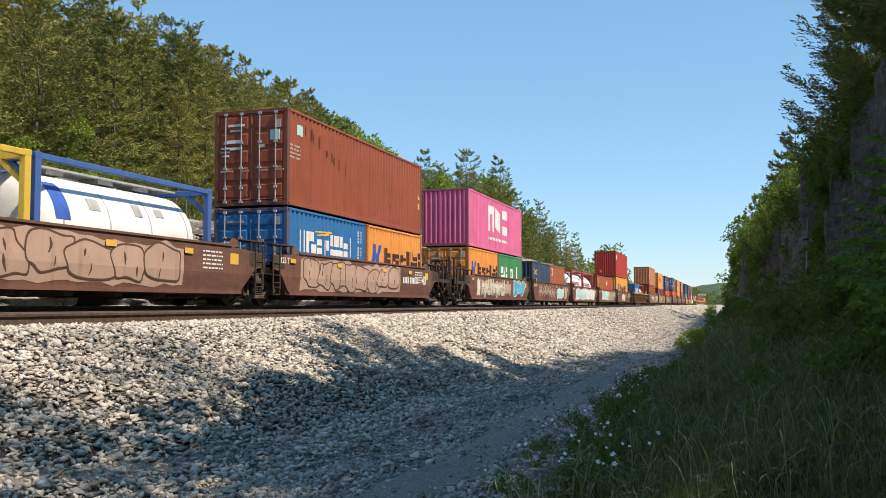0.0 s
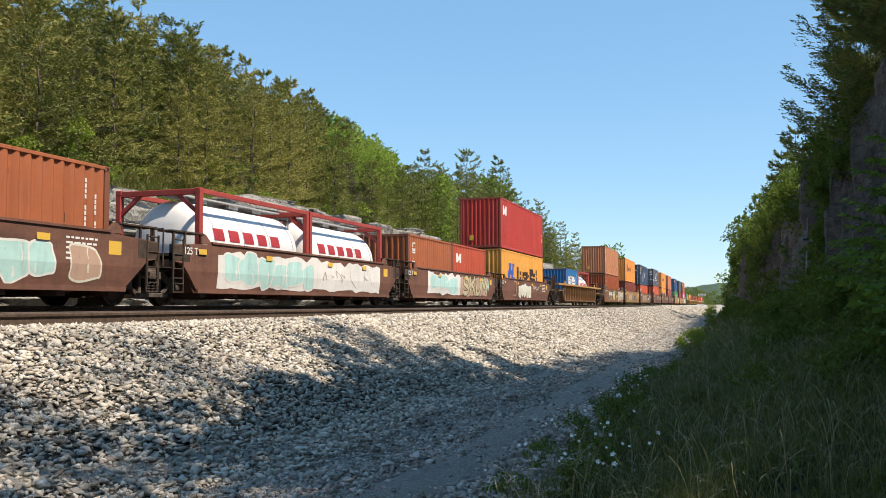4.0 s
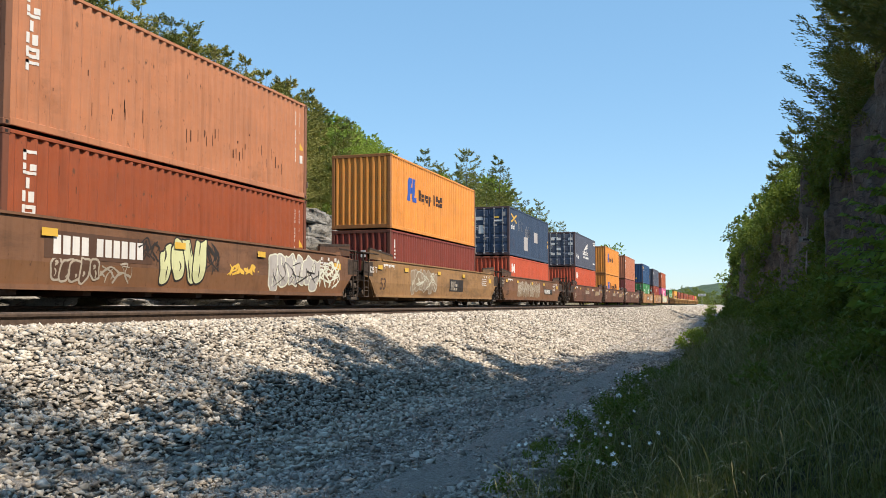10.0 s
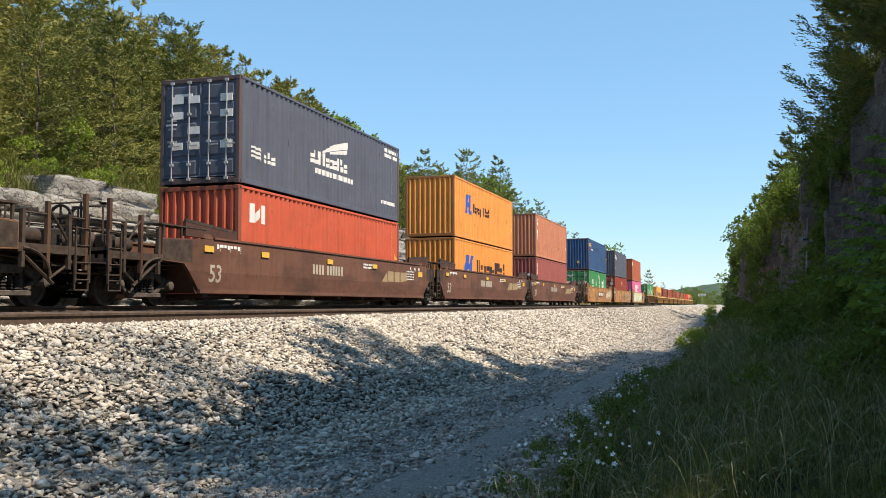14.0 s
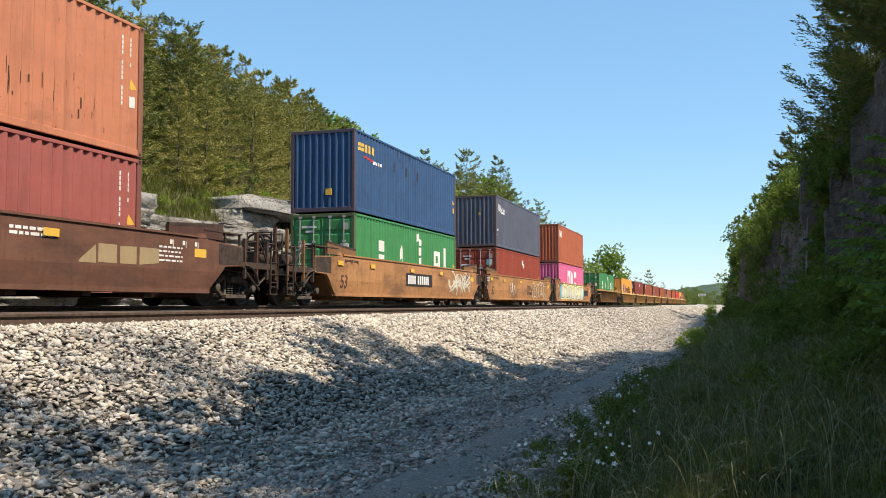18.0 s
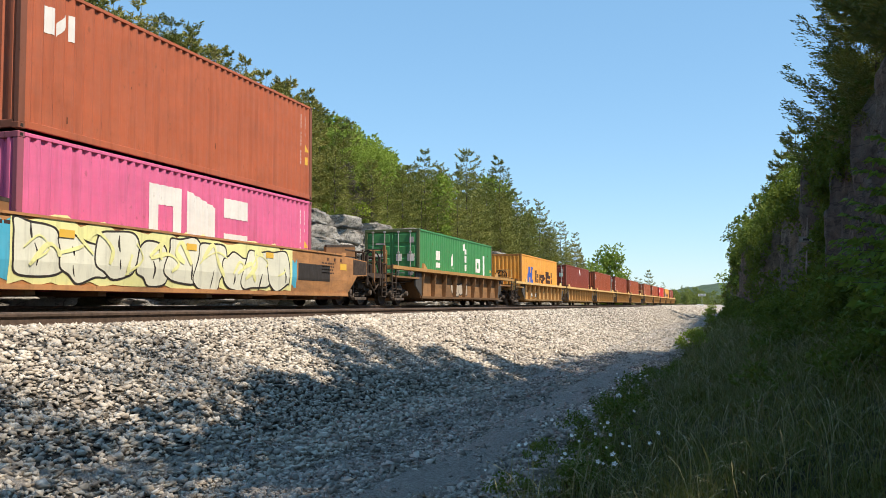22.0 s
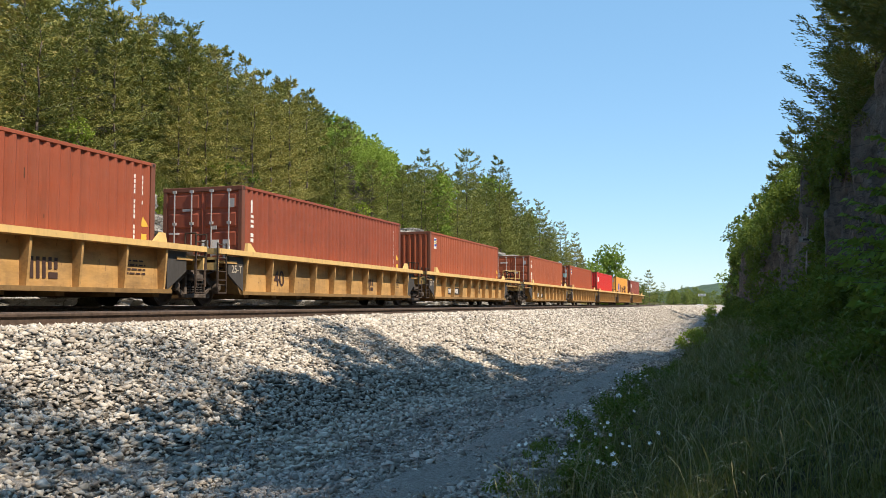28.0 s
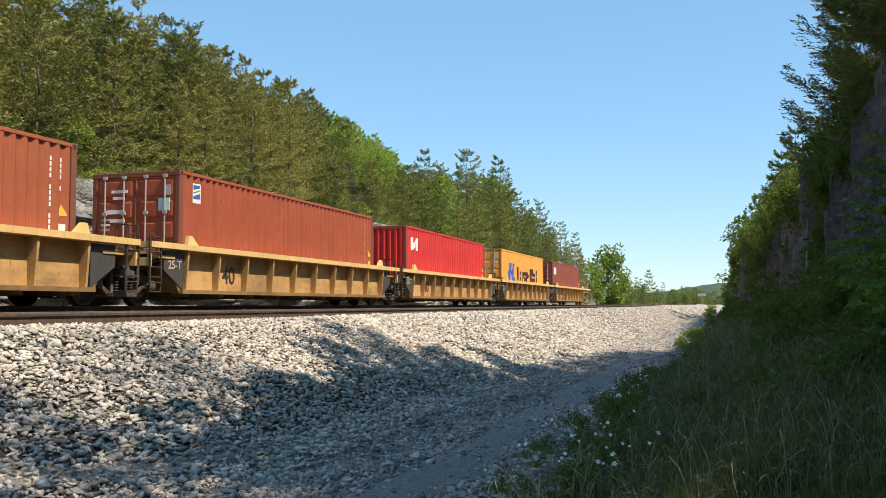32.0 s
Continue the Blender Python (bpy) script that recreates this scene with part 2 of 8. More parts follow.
def ground_mat():
    """Turf, road grit, ballast and forest soil, side by side across the line, with ragged borders."""
    m, n, l, b = shade("ground_cover", 0.95, 0, 0.2)
    co = n.new("ShaderNodeTexCoord")
    sep = n.new("ShaderNodeSeparateXYZ")
    l.new(co.outputs["Object"], sep.inputs[0])
    wob = noise_of(n, l, 0.9, 5, 0.7)
    add = n.new("ShaderNodeMath")
    add.operation = "MULTIPLY_ADD"
    add.inputs[1].default_value = 1.6
    l.new(wob, add.inputs[0])
    l.new(sep.outputs["Y"], add.inputs[2])

    def edge(at, w):
        r = n.new("ShaderNodeMapRange")
        r.inputs["From Min"].default_value, r.inputs["From Max"].default_value = at + 0.8 - w, at + 0.8 + w
        l.new(add.outputs[0], r.inputs["Value"])
        return r.outputs[0]

    fine, mid, big = noise_of(n, l, 30, 6, 0.7), noise_of(n, l, 7, 5, 0.7), noise_of(n, l, 0.5, 4)
    # turf is near black: the shade under the grass is put into its colour
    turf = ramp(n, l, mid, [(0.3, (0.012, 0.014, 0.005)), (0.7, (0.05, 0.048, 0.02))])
    grit = mixed(n, l, ramp(n, l, big, [(0.35, (0, 0, 0)), (0.7, (1, 1, 1))]),
                 ramp(n, l, fine, [(0.3, (0.15, 0.135, 0.12)), (0.7, (0.40, 0.365, 0.325))]),
                 ramp(n, l, fine, [(0.3, (0.24, 0.217, 0.19)), (0.7, (0.55, 0.51, 0.455))]))
    along = n.new("ShaderNodeMapRange")          # near bed darkened for the shade between stones, paler farther on
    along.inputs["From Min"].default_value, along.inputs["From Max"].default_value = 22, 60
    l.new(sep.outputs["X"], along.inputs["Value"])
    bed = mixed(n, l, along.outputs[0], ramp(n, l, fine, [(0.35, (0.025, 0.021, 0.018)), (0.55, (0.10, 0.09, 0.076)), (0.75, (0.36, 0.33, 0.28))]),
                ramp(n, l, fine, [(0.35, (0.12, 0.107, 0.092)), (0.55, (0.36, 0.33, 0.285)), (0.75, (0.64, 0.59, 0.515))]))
    soil = ramp(n, l, mid, [(0.3, (0.035, 0.035, 0.014)), (0.7, (0.11, 0.10, 0.045))])
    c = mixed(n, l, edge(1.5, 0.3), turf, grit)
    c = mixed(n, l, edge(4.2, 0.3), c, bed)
    c = mixed(n, l, edge(19.6, 0.6), c, soil)
    l.new(c, b.inputs["Base Color"])
    bumped(n, l, b, fine, 0.8, 0.05)
    return m


xs = np.concatenate([np.linspace(-700, -20, 18)[:-1], np.linspace(-20, 3, 24)[:-1], np.linspace(3, 45, 150)[:-1],
                     np.linspace(45, 130, 86)[:-1], np.linspace(130, 420, 60)[:-1], np.linspace(420, 4500, 18)])
ys = np.concatenate([np.linspace(-1200, -70, 8)[:-1], np.linspace(-70, -6, 12)[:-1], np.linspace(-6, 8, 64)[:-1],
                     np.linspace(8, 24, 34)[:-1], np.linspace(24, 80, 26)[:-1], np.linspace(80, 1500, 9)])
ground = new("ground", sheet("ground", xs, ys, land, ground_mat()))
tagged(ground, "grassy verge, grit road, pale ballast bank and forest floor", "ground", kind="structure")


# ---- the two tracks ----
def rail_mesh(length):
    s = Shape()
    prof = [(-0.076, 0), (0.076, 0), (0.076, 0.012), (0.02, 0.03), (0.009, 0.05), (0.009, 0.13), (0.034, 0.142), (0.037, 0.172),
            (0.028, 0.184), (-0.028, 0.184), (-0.037, 0.172), (-0.034, 0.142), (-0.009, 0.13), (-0.009, 0.05), (-0.02, 0.03), (-0.076, 0.012)]
    k = len(prof)
    vs = [(x, y, z) for x in (0, length) for y, z in prof]
    s.add(vs, [(i, (i + 1) % k, k + (i + 1) % k, k + i) for i in range(k)] + [tuple(range(k)), tuple(range(k, 2 * k))])
    return s.mesh("rail")


def track(y, top, label):
    for side in (-1, 1):
        r = tagged(new("rail", stored("rail", lambda: rail_mesh(1500))), label, "rail", "rails of the line", "structure")
        if not r.data.materials:
            r.data.materials.append(M_RAIL)
        r.matrix_basis = pose(-600, y + side * 0.755, top - 0.184)
        head = new("rail_head", stored("railhead", lambda: Shape().box(0, 1500, -0.024, 0.024, 0.1835, 0.1875).mesh("rail_head")))
        if not head.data.materials:
            head.data.materials.append(M_RAILTOP)
        head.parent = r
    s = Shape()
    for i in range(360):
        x = -20 + i * 0.52 + rnd.uniform(-0.03, 0.03)
        w = rnd.uniform(-0.04, 0.04)
        s.box(x, x + 0.22, y - 1.3 + w, y + 1.3 + w, top - 0.37, top - 0.187)
    t = tagged(new("crossties", s.mesh("crossties")), "dark creosoted timber crossties sunk in pale ballast", "crossties", kind="stuff")
    t.data.materials.append(M_TIE)
    s2 = Shape()
    for i in range(160):
        x = -12 + i * 0.52
        for side in (-1, 1):
            s2.box(x + 0.01, x + 0.2, y + side * 0.755 - 0.17, y + side * 0.755 + 0.17, top - 0.19, top - 0.172)
            s2.box(x + 0.06, x + 0.10, y + side * 0.755 - 0.13, y + side * 0.755 - 0.09, top - 0.175, top - 0.14)
            s2.box(x + 0.06, x + 0.10, y + side * 0.755 + 0.09, y + side * 0.755 + 0.13, top - 0.175, top - 0.14)
    t2 = tagged(new("tie_plates", s2.mesh("tie_plates")), "rusty steel tie plates and spikes under the rails", "tie plates", kind="stuff")
    t2.data.materials.append(M_RAIL)


track(NEAR_Y, -0.085, "rusty steel rail of the empty track on ballast")
track(TRACK_Y, 0.0, "rusty steel rail under the moving train")

# ---- loose stones ----
rng = np.random.default_rng(5)
CHIP = np.array([(1.25, 0, 0), (-1.25, 0, 0), (0, 1.25, 0), (0, -1.25, 0), (0, 0, 1.25), (0, 0, -1.25)], float)
CHIP_F = np.array([(0, 2, 4), (2, 1, 4), (1, 3, 4), (3, 0, 4), (2, 0, 5), (1, 2, 5), (3, 1, 5), (0, 3, 5)])


def spins(n):
    q = rng.normal(size=(n, 4))
    q /= np.linalg.norm(q, axis=1)[:, None]
    w, x, y, z = q.T
    return np.stack([1 - 2 * (y * y + z * z), 2 * (x * y - z * w), 2 * (x * z + y * w), 2 * (x * y + z * w), 1 - 2 * (x * x + z * z), 2 * (y * z - x * w),
                     2 * (x * z - y * w), 2 * (y * z + x * w), 1 - 2 * (x * x + y * y)], -1).reshape(n, 3, 3)


def stones(px, py, size, lift=0.38):
    n = len(px)
    v = CHIP[None] + rng.uniform(-0.55, 0.55, (n, 6, 3))
    v = v * (rng.uniform(0.42, 1.45, (n, 1, 3))) * size[:, None, None] * 0.5
    v = np.einsum("nij,nkj->nki", spins(n), v)
    v[:, :, 2] *= 0.66
    v += np.stack([px, py, land(px, py) + size * lift], -1)[:, None]
    f = CHIP_F[None] + 6 * np.arange(n)[:, None, None]
    return v.reshape(-1, 3), f.reshape(-1, 3)


def scatter(n, x0, x1, y0, y1, s0, s1, power=1.0):
    return x0 + (x1 - x0) * rng.random(n) ** power, rng.uniform(y0, y1, n), s0 + (s1 - s0) * rng.random(n) ** 1.6


def heap(name, lots, label, material, lift=0.38):
    co, fa, k = [], [], 0
    for px, py, size in lots:
        c, f = stones(px, py, size, lift)
        co.append(c)
        fa.append(f + k)
        k += len(c)
    return tagged(new(name, arrays(name, np.concatenate(co), np.concatenate(fa), material)), label, "stones", kind="stuff")


def rut_near(x):
    """Middle of the wheel rut by the grass."""
    return 2.58 - 0.004 * np.asarray(x, float) + 0.05 * np.sin(np.asarray(x, float) * 0.5)


def rut_far(x):
    """Middle of the fainter rut by the ballast; it swings towards the track near the camera."""
    x = np.asarray(x, float)
    return 4.15 - 0.012 * np.minimum(x, 60) + 0.9 * np.exp(-((x - 4.0) / 3.6) ** 2)


def off_road(lot, keep=0.16, half=0.28):
    px, py, size = lot
    wave = 0.08 * np.sin(px * 2.1)
    a, b = np.abs(py - rut_near(px) - wave) > half, np.abs(py - rut_far(px) + wave) > half * 0.75
    ok = (a & b) | (rng.random(len(px)) < keep) | (a & (rng.random(len(px)) < 0.55))
    return px[ok], py[ok], size[ok]


# the last lot puts pale stone back on the sunlit far road
heap("ballast", [off_road(scatter(34000, 3.5, 17, 3.8, 8.2, 0.032, 0.080)), off_road(scatter(27000, 17, 42, 4.0, 8.2, 0.05, 0.105, 1.25)),
                 scatter(16000, 42, 120, 4.2, 8.2, 0.06, 0.12, 1.3), scatter(15000, 105, 330, 2.2, 8.2, 0.12, 0.24, 1.2), scatter(2000, 2, 60, 10, 12.5, 0.06, 0.11), scatter(5200, 27, 95, 1.9, 4.4, 0.04, 0.09, 1.3)],
     "pale crushed limestone ballast heaped beside the rails", M_STONE)
heap("road_gravel", [off_road(scatter(7500, 3.5, 14, 1.6, 4.6, 0.022, 0.052, 0.9)), off_road(scatter(9000, 5, 30, 1.7, 4.4, 0.03, 0.08)), off_road(scatter(3000, 14, 60, 1.9, 4.3, 0.04, 0.10), 0.05),
                     scatter(9000, 4, 26, 2.0, 4.8, 0.010, 0.034), scatter(3500, 5, 15, 2.15, 3.0, 0.012, 0.032), scatter(5200, 5, 30, 1.25, 2.2, 0.025, 0.07), scatter(260, 5, 16, 2.1, 3.1, 0.035, 0.075), off_road(scatter(1500, 4.6, 7.4, 3.2, 3.9, 0.03, 0.065))],
     "loose grey stones strewn over the grit road", M_GRAVEL, 0.2)

# the worn road itself: two wheel ruts, thin skins of packed grit on the ground
for side, mid, wide in (("near", rut_near, 0.34), ("far", rut_far, 0.24)):
    rx, rw = np.linspace(2.5, 130, 260), np.linspace(-1, 1, 9)
    gx, gw = np.meshgrid(rx, rw, indexing="ij")
    gy = mid(gx) + gw * (wide + 0.07 * np.sin(gx * 1.7) + 0.05 * np.sin(gx * 4.3))
    rz = land(gx, gy) + 0.022 * (1 - np.abs(gw) ** 4) - 0.006 + 0.008 * np.sin(gx * 5.1 + 3 * gw) * np.sin(gx * 1.9)
    ri = np.arange(gx.size).reshape(gx.shape)
    rq = np.stack([ri[:-1, :-1], ri[1:, :-1], ri[1:, 1:], ri[:-1, 1:]], -1).reshape(-1, 4)
    tagged(new("road", arrays("road", np.stack([gx, gy, rz], -1).reshape(-1, 3), rq, M_DIRT, True)), "worn wheel rut of packed grey-brown grit", "road", kind="structure")


# ---- freight containers ----
M_SCRAPE = speckled("rust_scrape", (0.05, 0.022, 0.013), (0.16, 0.06, 0.03), 12, 0.9, 0.2, 0.004)
P_FAINT = paint("faint_print", (0.36, 0.35, 0.34), 0.2)
CW, STD, HIGH = 2.438, 2.591, 2.896
L40, L20 = 12.192, 6.058


def ribs(length, pitch, deep, margin):
    """Corrugation along a wall: (along, inward) pairs."""
    n = int((length - 2 * margin) / pitch)
    step = (length - 2 * margin) / n
    pts = [(-length / 2 + margin, deep)]
    for i in range(n):
        a = -length / 2 + margin + i * step
        pts += [(a + 0.13 * step, deep), (a + 0.37 * step, 0), (a + 0.63 * step, 0), (a + 0.87 * step, deep)]
    return pts + [(length / 2 - margin, deep)]


def wave_panel(pts, z0, z1, name):
    s = Shape()
    k = len(pts)
    vs = [(a, d, z) for z in (z0, z1) for a, d in pts] + [(a, d + 0.03, z) for z in (z0, z1) for a, d in pts]
    fs = [(i, i + 1, k + i + 1, k + i) for i in range(k - 1)] + [(2 * k + i, 3 * k + i, 3 * k + i + 1, 2 * k + i + 1) for i in range(k - 1)]
    fs += [(k + i, k + i + 1, 3 * k + i + 1, 3 * k + i) for i in range(k - 1)]
    return s.add(vs, fs).mesh(name)


def side_pts(length):
    return ribs(length, 0.283, 0.045, 0.11)


def decal(length, quads):
    """Painted shapes on the corrugated side: (x0, x1, low0, high0, low1, high1) with upright ends, following every fold."""
    pts = side_pts(length)
    px = [p[0] for p in pts]
    s = Shape()
    for x0, x1, a0, b0, a1, b1 in quads:
        cuts = sorted({x0, x1, *[p for p in px if x0 < p < x1]})
        vs = []
        for c in cuts:
            d = float(np.interp(c, px, [p[1] for p in pts])) - 0.004
            t = (c - x0) / (x1 - x0)
            vs += [(c, d, a0 + (a1 - a0) * t), (c, d, b0 + (b1 - b0) * t)]
        s.add(vs, [(2 * i, 2 * i + 2, 2 * i + 3, 2 * i + 1) for i in range(len(cuts) - 1)])
    return s


def r4(x, z, w, h):
    return (x, x + w, z, z + h, z, z + h)


def ring_blocks(x, z, w, h, t):
    return [r4(x, z, t, h), r4(x + w - t, z, t, h), r4(x + t, z, w - 2 * t, t), r4(x + t, z + h - t, w - 2 * t, t)]


def word_blocks(x, z, h, code, t=None):
    """Plain shapes with the rhythm of a painted word: o ring, l tall bar, b tall block, x low block, u open box, n arch, e comb, v wedge, - dash, space."""
    t = t or h * 0.2
    out, low, w = [], h * 0.7, h * 0.62
    for ch in code:
        if ch == "o":
            out += ring_blocks(x, z, w, low, t)
        elif ch == "O":
            out += ring_blocks(x, z, w * 1.2, h, t)
            x += w * 0.2
        elif ch == "l":
            out.append(r4(x, z, t, h))
            x += t - w
        elif ch == "H":
            out += [r4(x, z, w * 0.36, h), r4(x + w * 0.64, z, w * 0.36, h)]
        elif ch == "x":
            out += [r4(x, z, w, low * 0.42), r4(x, z + low * 0.58, w, low * 0.42)]
        elif ch == "u":
            out += [r4(x, z + h * 0.45, t, h * 0.55), r4(x + w - t, z + h * 0.45, t, h * 0.55), r4(x, z, w, h * 0.3)]
        elif ch == "n":
            out += [r4(x, z, t, low * 0.6), r4(x + w - t, z, t, low * 0.6), r4(x, z + low * 0.68, w, low * 0.32)]
        elif ch == "p":
            out += [r4(x, z - h * 0.25, w * 0.4, low + h * 0.25), r4(x + w * 0.5, z + low * 0.3, w * 0.5, low * 0.7)]
        elif ch == "N":
            out += [r4(x, z, t, h), (x + t * 1.3, x + w, z + h * 0.5, z + h, z, z + h * 0.5)]
        elif ch == "e":
            out += [r4(x, z + h * 0.39 * i, w, h * 0.22) for i in range(3)]
        elif ch == "v":
            out += [(x, x + w / 2, z, z + t * 0.4, z + h * 0.25, z + h), (x + w / 2, x + w, z + h * 0.25, z + h, z, z + t * 0.4)]
        elif ch == "-":
            out.append(r4(x, z + low * 0.45, w * 0.6, t))
            x -= w * 0.3
        elif ch == "s":
            out += [r4(x, z + h * 0.55, w * 0.8, h * 0.45), r4(x + w * 0.2, z, w * 0.8, h * 0.42)]
        x += w + t * 0.75
    return out


def char_bars(x, z, h, n, gap_at=4):
    """A stencilled number as plain upright bars."""
    return [r4(x + h * (0.72 * i + (0.5 if i >= gap_at else 0)), z, h * 0.5, h) for i in range(n)]


def column_blocks(x, ztop, h, code):
    """The same, one below another, as on a word that runs down the side."""
    out = []
    for i, ch in enumerate(code):
        out += word_blocks(x, ztop - (i + 1) * h * 1.16, h, ch)
    return out


def small_print(x, z, w, rows, h=0.07, gap=0.11, seed=1):
    """Unreadable lines of small print as short bars."""
    r = random.Random(seed)
    out = []
    for i in range(rows):
        a = x
        while a < x + w - 0.05:
            b = min(x + w, a + r.uniform(0.06, 0.22))
            out.append(r4(a, z - i * gap, b - a, h))
            a = b + 0.04
    return out


def number_column(x, ztop, n, h=0.085):
    return [r4(x, ztop - (i + 1) * h * 1.3, h * 0.62, h) for i in range(n) if i % 5 != 4]


def door_mesh(wide, H):
    """One leaf, pressed from a single sheet with raised bands."""
    z0, z1 = 0.2, H - 0.14
    gx = [0, 0.05, 0.075, 0.13, wide - 0.13, wide - 0.075, wide - 0.05, wide]
    gz, flat = [z0], []
    hb = (z1 - z0) / 5
    for i in range(5):
        a = z0 + i * hb
        gz += [a + 0.045, a + 0.095, a + hb - 0.095, a + hb - 0.045]
    gz.append(z1)
    vs = []
    for j, z in enumerate(gz):
        for i, x in enumerate(gx):
            y = 0.03
            if i in (0, 7) or j in (0, len(gz) - 1):
                y = 0.0
            elif i in (3, 4) and j % 4 in (2, 3):
                y = 0.0
            vs.append((x, y, z))
    n = len(vs)
    k = len(gx)
    fs = [(j * k + i, j * k + i + 1, (j + 1) * k + i + 1, (j + 1) * k + i) for j in range(len(gz) - 1) for i in range(k - 1)]
    vs += [(0, 0.06, z0), (wide, 0.06, z0), (wide, 0.06, z1), (0, 0.06, z1)]
    top = (len(gz) - 1) * k
    fs += [(n, n + 3, n + 2, n + 1), (0, n, n + 1, *range(k - 1, 0, -1)), (top + k - 1, n + 2, n + 3, *range(top, top + k - 1))]
    return Shape().add(vs, fs).mesh("door")


def rod_mesh(H):
    s = Shape()
    s.rod((0, -0.03, 0.12), (0, -0.03, H - 0.08), 0.019, 8)
    for z in (0.14, 0.55, 1.15, H * 0.66, H - 0.12):
        s.box(-0.05, 0.05, -0.055, 0.0, z - 0.035, z + 0.035)
    s.bar((0, -0.055, 1.05), (0.28, -0.06, 1.05), 0.03)
    return s.mesh("lock_rod")


def container(u, zb, length, H, colour, front, label, marks=(), end_marks=(), rust=0.35, group="containers on the train"):
    """u: the middle of the box along the train. front: 'ribs' or 'doors', the end that leads. marks: (quads, material) on the side."""
    name = "container_paint_%02d_%02d_%02d" % tuple(int(c * 99) for c in colour)
    mat = paint(name, colour, rust)
    c = thing("shipping_container", pose(u, TRACK_Y, zb), label, "shipping container", group)
    hl, hw = length / 2, CW / 2
    key = (length, H)
    panel = stored(("side", key), lambda: wave_panel(side_pts(length), 0.16, H - 0.07, "side_panel"))
    part("side_panel", panel, mat, c, m=pose(0, -hw + 0.006, 0))
    part("side_panel", panel, mat, c, m=pose(0, hw - 0.006, 0, 0, 0, 180))
    endp = stored(("end", H), lambda: wave_panel(ribs(CW, 0.25, 0.07, 0.09), 0.16, H - 0.1, "end_panel"))
    leaf = stored(("leaf", H), lambda: door_mesh(1.13, H))
    rod = stored(("rod", H), lambda: rod_mesh(H))
    for end, turn in ((-1, -90), (1, 90)):
        m = pose(end * (hl - 0.008), 0, 0, 0, 0, turn)
        if (front == "doors") == (end == -1):
            for x in (-1.135, 0.005):
                d = part("door", leaf, mat, c, m=m @ pose(x, 0.0, 0))
                for dx in (0.3, 0.83):
                    part("lock_rod", rod, M_ZINC, d, "pale zinc lock rod", pose(dx, 0, 0))
        else:
            part("end_panel", endp, mat, c, m=m)
    if front == "doors":
        tag = random.Random(int(u * 3 + zb))
        for y0, z0, w, h in ((0.22, H * 0.83, 0.62, 0.07), (0.30, H * 0.775, 0.42, 0.07), (0.72, H * 0.60, 0.30, 0.05), (0.70, H * 0.56, 0.34, 0.05), (0.72, H * 0.52, 0.26, 0.05),
                             (0.70, H * 0.40, 0.30, 0.05), (0.72, H * 0.36, 0.32, 0.05), (-0.98, H * 0.80, 0.20, 0.24), (-0.45, H * 0.60, 0.24, 0.10), (-0.95, H * 0.33, 0.30, 0.22), (0.18, H * 0.32, 0.26, 0.09)):
            if tag.random() < 0.7:
                part("label_plate", Shape().box(-hl - 0.004, -hl + 0.02, y0, y0 + w * tag.uniform(0.7, 1.0), z0, z0 + h), M_WHITE if h < 0.08 and tag.random() < 0.6 else P_FAINT, c)
    post = stored(("post", H), lambda: Shape().box(-0.08, 0.08, -0.06, 0.06, 0.11, H - 0.11).mesh("corner_post", bevel=0.012))
    cast = stored("casting", lambda: Shape().box(-0.089, 0.089, -0.081, 0.081, 0, 0.118).mesh("corner_casting", bevel=0.012))
    # a black plate stands in for the shade inside the casting's opening
    hole = stored("castholes", lambda: Shape().box(-0.035, 0.035, -0.083, -0.075, 0.03, 0.09).mesh("casting_slot"))
    steel = paint(name + "_frame", tuple(0.34 * v + q for v, q in zip(colour, (0.070, 0.034, 0.022))), min(1, rust + 0.4))
    for sx in (-1, 1):
        for sy in (-1, 1):
            part("corner_post", post, steel, c, m=pose(sx * (hl - 0.085), sy * (hw - 0.063), 0))
            for z in (0, H - 0.118):
                k = part("corner_casting", cast, steel, c, m=pose(sx * (hl - 0.089), sy * (hw - 0.081), z))
                if sy < 0:
                    part("casting_slot", hole, M_BLACK, k)
    top = stored(("toprail", length), lambda: Shape().box(-hl + 0.17, hl - 0.17, -0.03, 0.03, -0.075, 0).mesh("top_rail", bevel=0.008))
    low = stored(("lowrail", length), lambda: Shape().box(-hl + 0.17, hl - 0.17, -0.03, 0.03, 0.02, 0.16).mesh("bottom_rail", bevel=0.008))
    for sy in (-1, 1):
        part("top_rail", top, mat, c, m=pose(0, sy * (hw - 0.026), H - 0.006))
        part("bottom_rail", low, mat, c, m=pose(0, sy * (hw - 0.031), 0))
    head = stored("header", lambda: Shape().box(-0.05, 0.05, -hw + 0.14, hw - 0.14, -0.12, 0).mesh("end_header", bevel=0.01))
    sill = stored("sill", lambda: Shape().box(-0.05, 0.05, -hw + 0.14, hw - 0.14, 0.02, 0.17).mesh("end_sill", bevel=0.01))
    for sx in (-1, 1):
        part("end_header", head, steel, c, m=pose(sx * (hl - 0.055), 0, H - 0.006))
        part("end_sill", sill, steel, c, m=pose(sx * (hl - 0.055), 0, 0))
    roof = stored(("roof", length), lambda: wave_panel(ribs(length - 0.2, 0.42, 0.02, 0.05), -hw + 0.06, hw - 0.06, "roof"))
    part("roof", roof, mat, c, m=Matrix.Translation((0, 0, H - 0.012)) @ Matrix.Rotation(radians(-90), 4, "X"))
    floor_ = stored(("floor", length), lambda: Shape().box(-hl + 0.1, hl - 0.1, -hw + 0.06, hw - 0.06, 0.1, 0.155).mesh("floor_panel"))
    part("floor_panel", floor_, M_BLACK, c)
